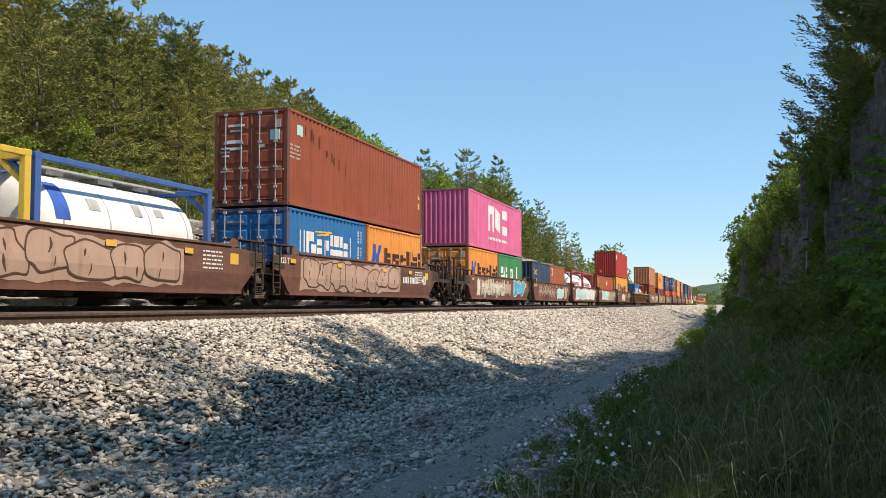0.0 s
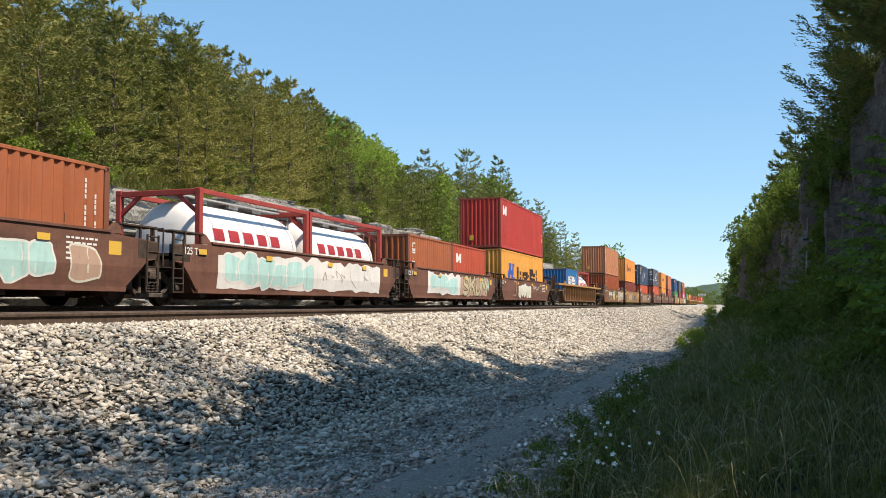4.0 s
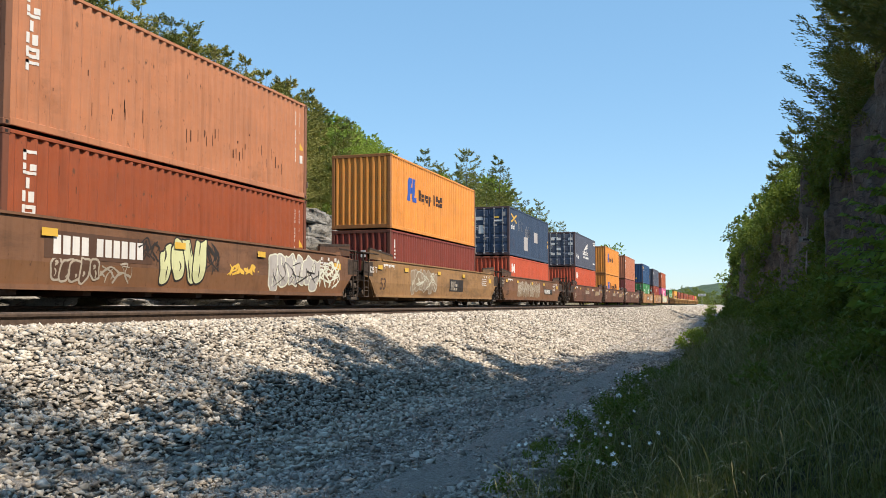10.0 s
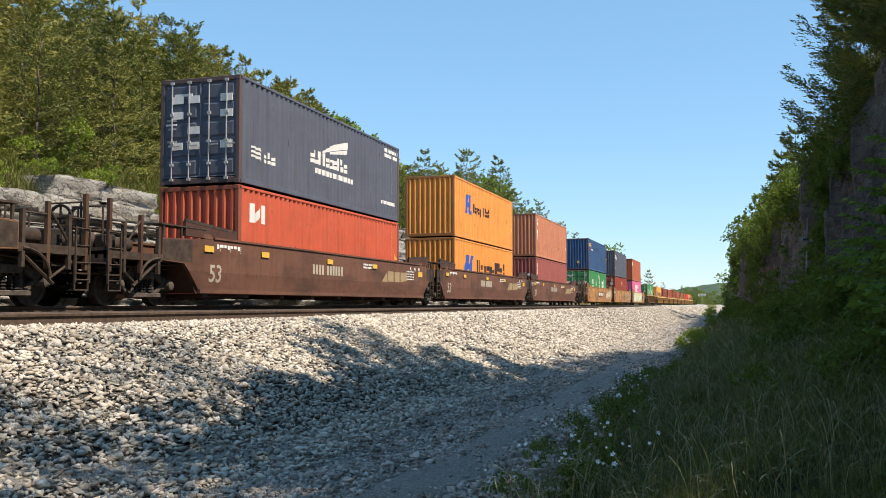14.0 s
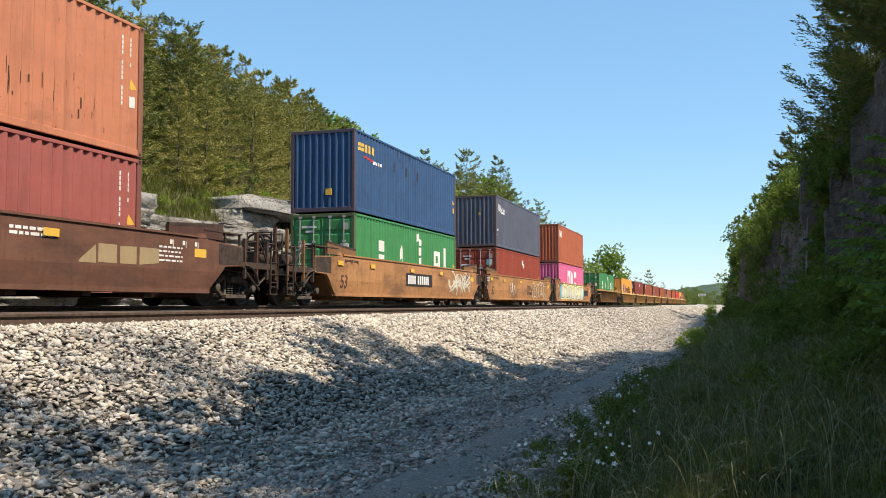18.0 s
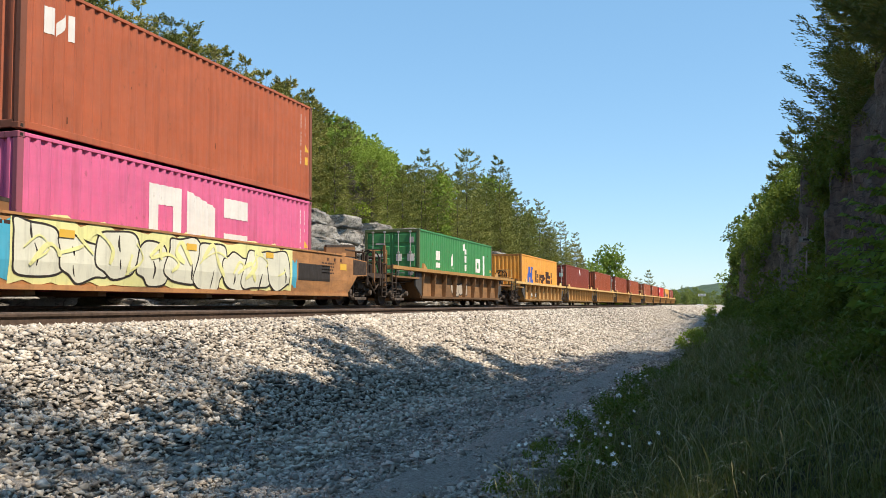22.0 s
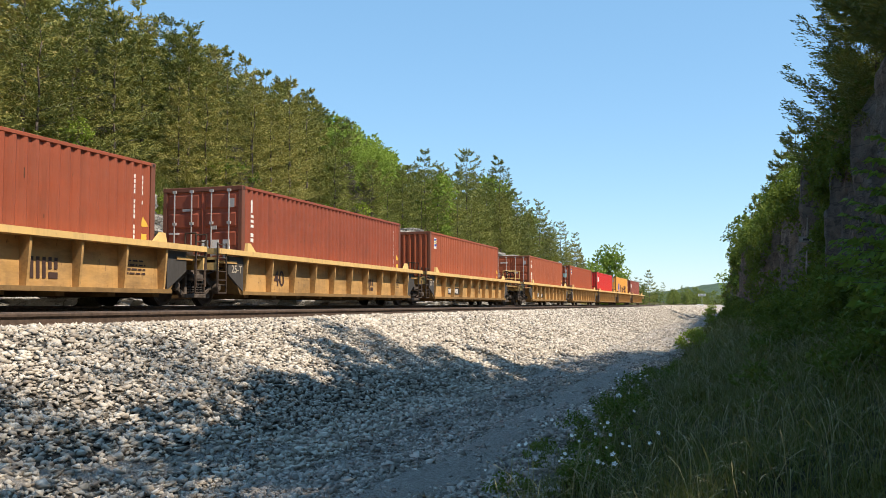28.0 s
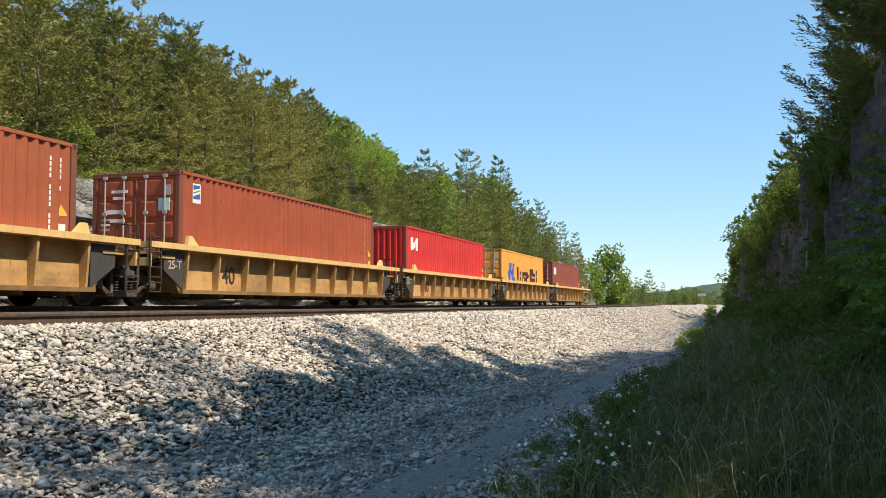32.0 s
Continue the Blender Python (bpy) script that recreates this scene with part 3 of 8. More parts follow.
    r = random.Random(int(u * 10 + zb * 7))
    for _ in range(int(3 + 9 * rust)):
        x, z, tall = r.uniform(-hl + 0.4, hl - 0.9), r.uniform(0.3, H - 0.6), r.uniform(0.04, 0.2)
        part("rust_scrape", decal(length, [r4(x, z, r.uniform(0.012, 0.03), tall)]), M_SCRAPE, c, m=pose(0, -hw + 0.0075, 0))
    if rust >= 0.55:                         # runs of rust along the lower part of a worn side
        runs = []
        for mid in (-2.6, 0.4, 2.2, 4.0):
            for _ in range(13):
                x = min(hl - 0.5, mid + r.gauss(0, 0.5))
                runs.append(r4(x, 0.45 + r.uniform(0, 0.5) + 0.1 * math.sin(x), r.uniform(0.012, 0.035), r.uniform(0.06, 0.34)))
        tagged(part("rust_streak", decal(length, runs), M_SCRAPE, c, m=pose(0, -hw + 0.0068, 0)), kind="stuff")
    for k, (quads, mm, nm) in enumerate(marks):
        ob = part(nm, decal(length, quads), mm, c, m=pose(0, -hw + 0.006 - 0.0012 * k, 0))
        if nm in ("figure_row", "small_print", "lettering_bar"):
            tagged(ob, kind="stuff")
    for (y0, z0, w, h), mm, nm in end_marks:
        part(nm, Shape().box(-hl - 0.006, -hl + 0.03, y0, y0 + w, z0, z0 + h), mm, c)
    MOVING.append(c)
    return c


def tank_container(u, zb, frame_c, band_c, label, marks=()):
    """A white tank barrel in an open steel frame."""
    c = thing("tank_container", pose(u, TRACK_Y, zb), label, "tank container", "tank containers on the train")
    fm = paint("tank_frame_%02d_%02d" % (int(frame_c[0] * 99), int(frame_c[2] * 99)), frame_c, 0.25)
    white = paint("tank_white", (0.78, 0.77, 0.75), 0.06, 0.35, 0.12, fade=0.05)
    hl, hw, H, r = L20 / 2, CW / 2, STD, 1.13
    prof = [(-hl + 0.32, 0.02), (-hl + 0.33, 0.5), (-hl + 0.40, 0.82), (-hl + 0.52, 1.02), (-hl + 0.68, r), (hl - 0.68, r), (hl - 0.52, 1.02), (hl - 0.40, 0.82), (hl - 0.33, 0.5), (hl - 0.32, 0.02)]
    part("barrel", stored("barrel", lambda: Shape().lathe(prof, "x", 40, (0, 0, 1.24)).mesh("barrel", True)), white, c, "white insulated tank barrel")
    for i in range(4):
        x = -hl + 0.9 + i * (L20 - 1.8) / 3
        part("barrel_seam", stored("seam", lambda: Shape().lathe([(-0.015, r + 0.001), (-0.015, r + 0.006), (0.015, r + 0.006), (0.015, r + 0.001)], "x", 40, (0, 0, 1.24)).mesh("barrel_seam", True)), P_FAINT, c, m=pose(x, 0, 0))
    post = stored("tankpost", lambda: Shape().box(-0.08, 0.08, -0.07, 0.07, 0.1, H - 0.1).mesh("frame_post", bevel=0.01))
    cast = stored("casting", lambda: Shape().box(-0.089, 0.089, -0.081, 0.081, 0, 0.118).mesh("corner_casting", bevel=0.012))
    for sx in (-1, 1):
        for sy in (-1, 1):
            part("frame_post", post, fm, c, m=pose(sx * (hl - 0.085), sy * (hw - 0.073), 0))
            for z in (0, H - 0.118):
                part("corner_casting", cast, fm, c, m=pose(sx * (hl - 0.089), sy * (hw - 0.081), z))
        for z in (0.09, H - 0.09):
            part("end_beam", stored("endbeam", lambda: Shape().box(-0.06, 0.06, -hw + 0.1, hw - 0.1, -0.07, 0.07).mesh("end_beam", bevel=0.01)), fm, c, m=pose(sx * (hl - 0.09), 0, z))
        for sy in (-1, 1):
            part("corner_brace", Shape().bar((sx * (hl - 0.09), sy * (hw - 0.12), H - 0.6), (sx * (hl - 0.09), sy * 0.55, H - 0.14), 0.09), fm, c)
            part("corner_brace", Shape().bar((sx * (hl - 0.09), sy * (hw - 0.12), 0.6), (sx * (hl - 0.09), sy * 0.55, 0.14), 0.09), fm, c)
    for sy in (-1, 1):
        part("top_rail", stored("tanktop", lambda: Shape().box(-hl + 0.16, hl - 0.16, -0.05, 0.05, -0.06, 0.06).mesh("top_rail", bevel=0.01)), fm, c, m=pose(0, sy * (hw - 0.06), H - 0.07))
        part("bottom_rail", stored("tanklow", lambda: Shape().box(-hl + 0.16, hl - 0.16, -0.05, 0.05, -0.06, 0.06).mesh("bottom_rail", bevel=0.01)), fm, c, m=pose(0, sy * (hw - 0.06), 0.09))
    walkway = Shape().box(-hl + 0.3, hl - 0.3, -0.35, 0.35, H - 0.1, H - 0.06)
    for x in (-1.4, 0.2, 1.5):
        walkway.box(x - 0.25, x + 0.25, -0.25, 0.25, H - 0.2, H - 0.1)
    part("walkway", walkway, M_ZINC, c, "grey metal walkway")
    part("ladder", Shape().rod((hl - 0.02, -0.5, 0.2), (hl - 0.02, -0.5, H - 0.1), 0.018).rod((hl - 0.02, -0.15, 0.2), (hl - 0.02, -0.15, H - 0.1), 0.018).rod((hl - 0.02, -0.5, 0.7), (hl - 0.02, -0.15, 0.7), 0.015).rod((hl - 0.02, -0.5, 1.2), (hl - 0.02, -0.15, 1.2), 0.015).rod((hl - 0.02, -0.5, 1.7), (hl - 0.02, -0.15, 1.7), 0.015), M_ZINC, c)
    band = paint("tank_band_%02d_%02d" % (int(band_c[0] * 99), int(band_c[2] * 99)), band_c, 0.1)
    for x, w, a0, a1, nm in marks:
        s = Shape()
        k = 7
        vs = []
        for i in range(k):
            a = radians(a0 + (a1 - a0) * i / (k - 1))
            vs += [(xx, -math.cos(a) * (r + 0.008), 1.24 + math.sin(a) * (r + 0.008)) for xx in (x, x + w)]
        s.add(vs, [(2 * i, 2 * i + 1, 2 * i + 3, 2 * i + 2) for i in range(k - 1)])
        part(nm, s, band if nm in ("stripe", "lettering_bar") else P_FAINT, c)
    MOVING.append(c)
    return c


# ---- well cars ----
def truck_frame_mesh():
    """Two open cast side frames with their spring seats, and the bolster between them."""
    s = Shape()
    for sy in (-1, 1):
        y0, y1 = (sy * 1.02 - 0.06, sy * 1.02 + 0.06)
        for sx in (-1, 1):
            s.plate([(sx * 0.70, 0.38), (sx * 1.12, 0.38), (sx * 1.12, 0.56), (sx * 1.04, 0.62), (sx * 0.70, 0.64)], y0, y1)
            s.plate([(sx * 0.70, 0.38), (sx * 0.74, 0.50), (sx * 0.40, 0.30), (sx * 0.46, 0.19)], y0 + 0.01, y1 - 0.01)
            s.plate([(sx * 0.78, 0.62), (sx * 0.70, 0.50), (sx * 0.36, 0.72), (sx * 0.36, 0.88)], y0 + 0.01, y1 - 0.01)
            s.box(sx * 0.36 - 0.05, sx * 0.36 + 0.05, y0, y1, 0.28, 0.80)
        s.box(-0.40, 0.40, y0, y1, 0.76, 0.88).box(-0.50, 0.50, sy * 1.08 - 0.12, sy * 1.08 + 0.12, 0.19, 0.29)
        s.box(-0.26, 0.26, sy * 1.10 - 0.10, sy * 1.10 + 0.08, 0.60, 0.76)
    s.box(-0.2, 0.2, -1.1, 1.1, 0.55, 0.80)
    return s.mesh("truck", bevel=0.012)


def wheelset_mesh():
    s = Shape()
    for sy in (-1, 1):
        y = sy * 0.755
        s.lathe([(y - 0.05 * sy, 0.08), (y - 0.05 * sy, 0.30), (y - 0.075 * sy, 0.35), (y - 0.09 * sy, 0.445), (y - 0.06 * sy, 0.445), (y - 0.06 * sy, 0.42), (y + 0.055 * sy, 0.415), (y + 0.055 * sy, 0.35), (y + 0.02 * sy, 0.30), (y + 0.03 * sy, 0.08)], "y", 28)
    s.rod((0, -1.15, 0), (0, 1.15, 0), 0.075, 12)
    return s.mesh("wheelset")


def spring_mesh():
    prof = [(0.28, 0.02)]
    for i in range(5):
        z = 0.29 + i * 0.06
        prof += [(z, 0.042), (z + 0.03, 0.066)]
    return Shape().lathe(prof + [(0.60, 0.02)], "z", 7).mesh("spring")


def cap_mesh():
    return Shape().lathe([(-0.09, 0.0), (-0.09, 0.055), (-0.075, 0.1), (0.06, 0.105), (0.06, 0.0)], "y", 14).mesh("bearing_cap")


WHEEL_R = 0.42
WHEELS = {-0.9: [], 0.9: []}     # the axles ahead of and behind the middle of a truck


def truck(x, parent):
    t = part("truck", stored("truck", truck_frame_mesh), M_CAST, parent, "dusty cast steel truck frame", pose(x, 0, 0))
    for dx in (-0.9, 0.9):
        WHEELS[dx].append(part("wheelset", stored("wheelset", wheelset_mesh), M_WHEEL, t, "steel wheels on their axle", pose(dx, 0, WHEEL_R)))
        for sy in (-1, 1):
            part("bearing_cap", stored("cap", cap_mesh), M_CAST, t, m=pose(dx, sy * 1.13, 0.46, 0, 0, 0 if sy < 0 else 180))
    for sy in (-1, 1):
        for x in (-0.24, -0.08, 0.08, 0.24):
            part("spring", stored("spring", spring_mesh), M_BLACK, t, m=pose(x, sy * 1.08, 0))
    return t


def ladder(x, y, z0, z1, wide, mat, parent, steps=4):
    s = Shape()
    for dx in (0, wide):
        s.bar((x + dx, y, z0), (x + dx, y, z1), 0.035)
    for i in range(steps):
        z = z0 + 0.06 + (z1 - z0 - 0.1) * i / (steps - 1)
        s.rod((x, y, z), (x + wide, y, z), 0.016, 6)
    return part("ladder", s, mat, parent)


def lettering(text, size, mat, parent, x, z, y, bold=0.0, label="", squeeze=1.0):
    cu = bpy.data.curves.new("lettering", "FONT")
    cu.body, cu.size, cu.extrude, cu.offset = text, size, 0.002, bold
    tmp = bpy.data.objects.new("lettering", cu)
    me = bpy.data.meshes.new_from_object(tmp)
    bpy.data.objects.remove(tmp)
    me.materials.clear()
    me.transform(Matrix.Translation((x, y, z)) @ Matrix.Rotation(radians(90), 4, "X") @ Matrix.Diagonal((squeeze, 1, 1, 1)))
    ob = part("lettering", on_side(me, y), mat, parent, label)
    return ob


def smooth_line(pts, k=5):
    fine = []
    for j in range(len(pts) - 1):
        p0, p1, p2, p3 = pts[max(0, j - 1)], pts[j], pts[j + 1], pts[min(len(pts) - 1, j + 2)]
        for q in range(k):
            t = q / k
            fine.append(tuple(0.5 * (2 * p1[d] + (p2[d] - p0[d]) * t + (2 * p0[d] - 5 * p1[d] + 4 * p2[d] - p3[d]) * t * t + (3 * p1[d] - p0[d] - 3 * p2[d] + p3[d]) * t ** 3) for d in (0, 1)))
    return fine + [pts[-1]]


def ribbon(fine, wide, y, seed=0, wave=0.3):
    """A flat painted stroke along a line in x and z."""
    vs = []
    for j, p in enumerate(fine):
        a, b = fine[max(0, j - 1)], fine[min(len(fine) - 1, j + 1)]
        d = Vector((b[0] - a[0], b[1] - a[1]))
        d = d.normalized() if d.length > 1e-6 else Vector((1, 0))
        k = wide * (1 - wave / 2 + wave * math.sin(j * 0.9 + seed))
        vs += [(p[0] - d.y * k, y - 0.00008 * j, p[1] + d.x * k), (p[0] + d.y * k, y - 0.00008 * j, p[1] - d.x * k)]
    return Shape().add(vs, [(2 * j, 2 * j + 1, 2 * j + 3, 2 * j + 2) for j in range(len(fine) - 1)])


BEND, SLOPE = 0.82, 0.06 / 0.49     # where a plated side turns inwards, and how fast


def on_side(shape, y):
    """Lays a flat painted shape on a plated car's side, over its bend."""
    if isinstance(shape, Shape):
        shape = shape.mesh("paint")
    if -1.326 < y < -1.31:                # the leaning panels of a ribbed car
        for v in shape.vertices:
            v.co.y += (v.co.z - 0.36) * 0.028
        return shape
    if abs(y + 1.47) > 0.033:
        return shape
    bm = bmesh.new()
    bm.from_mesh(shape)
    bmesh.ops.bisect_plane(bm, geom=bm.verts[:] + bm.edges[:] + bm.faces[:], plane_co=(0, 0, BEND), plane_no=(0, 0, 1))
    for v in bm.verts:
        if v.co.z < BEND:
            v.co.y += (BEND - v.co.z) * SLOPE
    bm.to_mesh(shape)
    bm.free()
    return shape


def blob(cx, cz, w, h, lean, r, x0, x1, z0, z1, grow=0.0):
    """A lumpy leaning outline kept inside a field."""
    pts = []
    for j in range(11):
        a = 2 * math.pi * j / 11
        c, q, k = math.cos(a), math.sin(a), r.uniform(0.72, 1.12)
        c, q = math.copysign(abs(c) ** 0.7, c), math.copysign(abs(q) ** 0.7, q)
        px, pz = cx + (w / 2 * k + grow) * c + lean * q * h * 0.5, cz + (h / 2 * k + grow) * q
        pts.append((min(x1 + grow, max(x0 - grow, px)), min(z1 + grow, max(z0 - grow, pz))))
    return smooth_line(pts[-1:] + pts + pts[:2], 4)[4:-5]


STROKES = {"S": [[(0.92, 0.80), (0.60, 1.0), (0.15, 0.86), (0.22, 0.60), (0.74, 0.42), (0.86, 0.16), (0.5, 0.0), (0.05, 0.12)]],
           "K": [[(0.16, 0.0), (0.2, 0.5), (0.14, 1.0)], [(0.95, 1.0), (0.6, 0.68), (0.25, 0.48)], [(0.4, 0.52), (0.66, 0.3), (0.95, 0.0)]],
           "U": [[(0.08, 1.0), (0.10, 0.42), (0.30, 0.04), (0.66, 0.04), (0.88, 0.42), (0.92, 1.0)]],
           "M": [[(0.04, 0.0), (0.08, 0.5), (0.16, 0.98)], [(0.16, 0.98), (0.34, 0.6), (0.5, 0.32)], [(0.5, 0.32), (0.68, 0.62), (0.86, 0.98)], [(0.86, 0.98), (0.92, 0.5), (1.0, 0.0)]]}


def fat_word(parent, word, x, z, w, h, y, fill, line, fat):
    """A sprayed word in fat strokes with an outline, the letters leaning on one another."""
    step = w / len(word)
    for i, ch in enumerate(word):
        rim, body = Shape(), Shape()
        for k, pts in enumerate(STROKES[ch]):
            path = smooth_line([(x + step * (i + 0.02 + 0.96 * a), z + h * (0.06 * (i % 2) + 0.94 * b)) for a, b in pts], 6)
            for shape, wide, dy in ((rim, fat + 0.045, 0.004), (body, fat, 0.006)):
                q = ribbon(path, wide, y - dy - 0.0016 * i - 0.0003 * k, i, 0.12)
                shape.add(q.v, q.f)
        part("graffiti_outline", on_side(rim, y), line, parent)
        part("graffiti", on_side(body, y), fill, parent)


def patch_mesh(pts, y):
    cx, cz = sum(p[0] for p in pts) / len(pts), sum(p[1] for p in pts) / len(pts)
    n = len(pts)
    return Shape().add([(cx, y, cz)] + [(p[0], y, p[1]) for p in pts], [(0, 1 + i, 1 + (i + 1) % n) for i in range(n)])


def strokes(parent, x, z, w, h, y, seed, mat, n=8, wide=0.02):
    """Loose sprayed strokes, hooked and crossing, with no word in them."""
    r = random.Random(seed)
    all_ = Shape()
    for i in range(n):
        cx = x + w * (i + r.uniform(-0.4, 1.4)) / n
        a, b, k = r.uniform(0, 0.5), r.uniform(0.5, 1.0), r.uniform(-0.6, 0.6) * h
        pts = [(cx + k, z + h * a), (cx + r.uniform(-0.3, 0.5) * h, z + h * (a + b) * 0.5), (cx - k * 0.6, z + h * b), (cx - k + r.uniform(-0.7, 0.7) * h, z + h * (b - r.uniform(0.0, 0.6)))]
        pts = [(min(x + w, max(x, p)), min(z + h, max(z, q))) for p, q in pts[:r.choice((3, 4, 4))]]
        q = ribbon(smooth_line(pts, 4), wide * r.uniform(0.4, 1.5), y - 0.0046 - 0.0004 * (i % 5), seed)
        all_.add(q.v, q.f)
    tagged(part("graffiti_stroke", on_side(all_, y), mat, parent), kind="stuff")


def scrawl(parent, x, z, w, h, y, seed, fill, line, n=5, fat=0.2):
    """Sprayed graffiti: leaning lumps with an outline, crossed by strokes, and no word in them."""
    r = random.Random(seed)
    if fat < 0.1:
        strokes(parent, x, z, w, h, y, seed, line, n * 3, 0.016)
        return
    step = w / n
    for i in range(n):
        lean, bw, bh = r.uniform(-0.35, 0.35), step * r.uniform(0.95, 1.45), h * r.uniform(0.7, 0.98)
        cx, cz, s0 = x + step * (i + 0.5), z + h * 0.5 + r.uniform(-0.1, 0.1) * h, r.random()
        out = blob(cx, cz, bw, bh, lean, random.Random(s0), x, x + w, z, z + h, 0.045)
        part("graffiti_outline", on_side(patch_mesh(out, y - 0.004 - 0.0012 * i), y), line, parent)
        part("graffiti", on_side(patch_mesh(blob(cx, cz, bw, bh, lean, random.Random(s0), x, x + w, z, z + h), y - 0.0046 - 0.0012 * i), y), fill, parent)
        slit = Shape()
        for k in range(r.choice((1, 2, 2))):
            sx, sz, tall = cx + bw * r.uniform(-0.22, 0.22), cz + bh * (-0.25 + 0.5 * k) * r.uniform(0.6, 1.1), bh * r.uniform(0.10, 0.22)
            q = ribbon(smooth_line([(sx - lean * tall, sz - tall), (sx + r.uniform(-0.03, 0.06), sz), (sx + lean * tall, sz + tall)], 4), r.uniform(0.016, 0.034), y - 0.0052 - 0.0012 * i, seed)
            slit.add(q.v, q.f)
        tagged(part("graffiti_slit", on_side(slit, y), line, parent), kind="stuff")


def overspray(parent, x0, x1, z0, z1, mat, seed, y, label=""):
    """A ragged field of sprayed colour."""
    r = random.Random(seed)
    k = max(4, int((x1 - x0) / 0.35))
    lowr = [(x0 + (x1 - x0) * i / k, z0 + r.uniform(0, 0.12)) for i in range(k + 1)]
    topr = [(x0 + (x1 - x0) * i / k, z1 - r.uniform(0, 0.22)) for i in range(k + 1)]
    s = Shape().add([(p, y, q) for p, q in lowr] + [(p, y, q) for p, q in topr], [(i, i + 1, k + 2 + i, k + 1 + i) for i in range(k)])
    return part("overspray", on_side(s, y), mat, parent, label)


def thin_tag(parent, x, z, w, h, y, seed, mat):
    """A thin sprayed scribble of loops."""
    r = random.Random(seed)
    pts = []
    for i in range(11):
        t = i / 10
        pts.append((x + w * min(1, max(0, t + r.uniform(-0.16, 0.16))), z + h * (0.5 + 0.5 * math.sin(i * 2.3 + seed) * r.uniform(0.5, 1))))
    part("graffiti_tag", on_side(ribbon(smooth_line(pts, 4), 0.024, y - 0.004, seed), y), mat, parent, "thin sprayed scribble")


def flat_marks(parent, y, quads, mat, name, label=""):
    s = Shape()
    for x0, x1, a0, b0, a1, b1 in quads:
        s.add([(x0, y - 0.0045, a0), (x1, y - 0.0045, a1), (x1, y - 0.0045, b1), (x0, y - 0.0045, b0)], [(0, 1, 2, 3)])
    ob = part(name, on_side(s, y), mat, parent, label)
    return tagged(ob, kind="stuff") if name in ("figure_row", "small_print", "lettering_bar") else ob


HALF = 1.47            # half a plated car's width


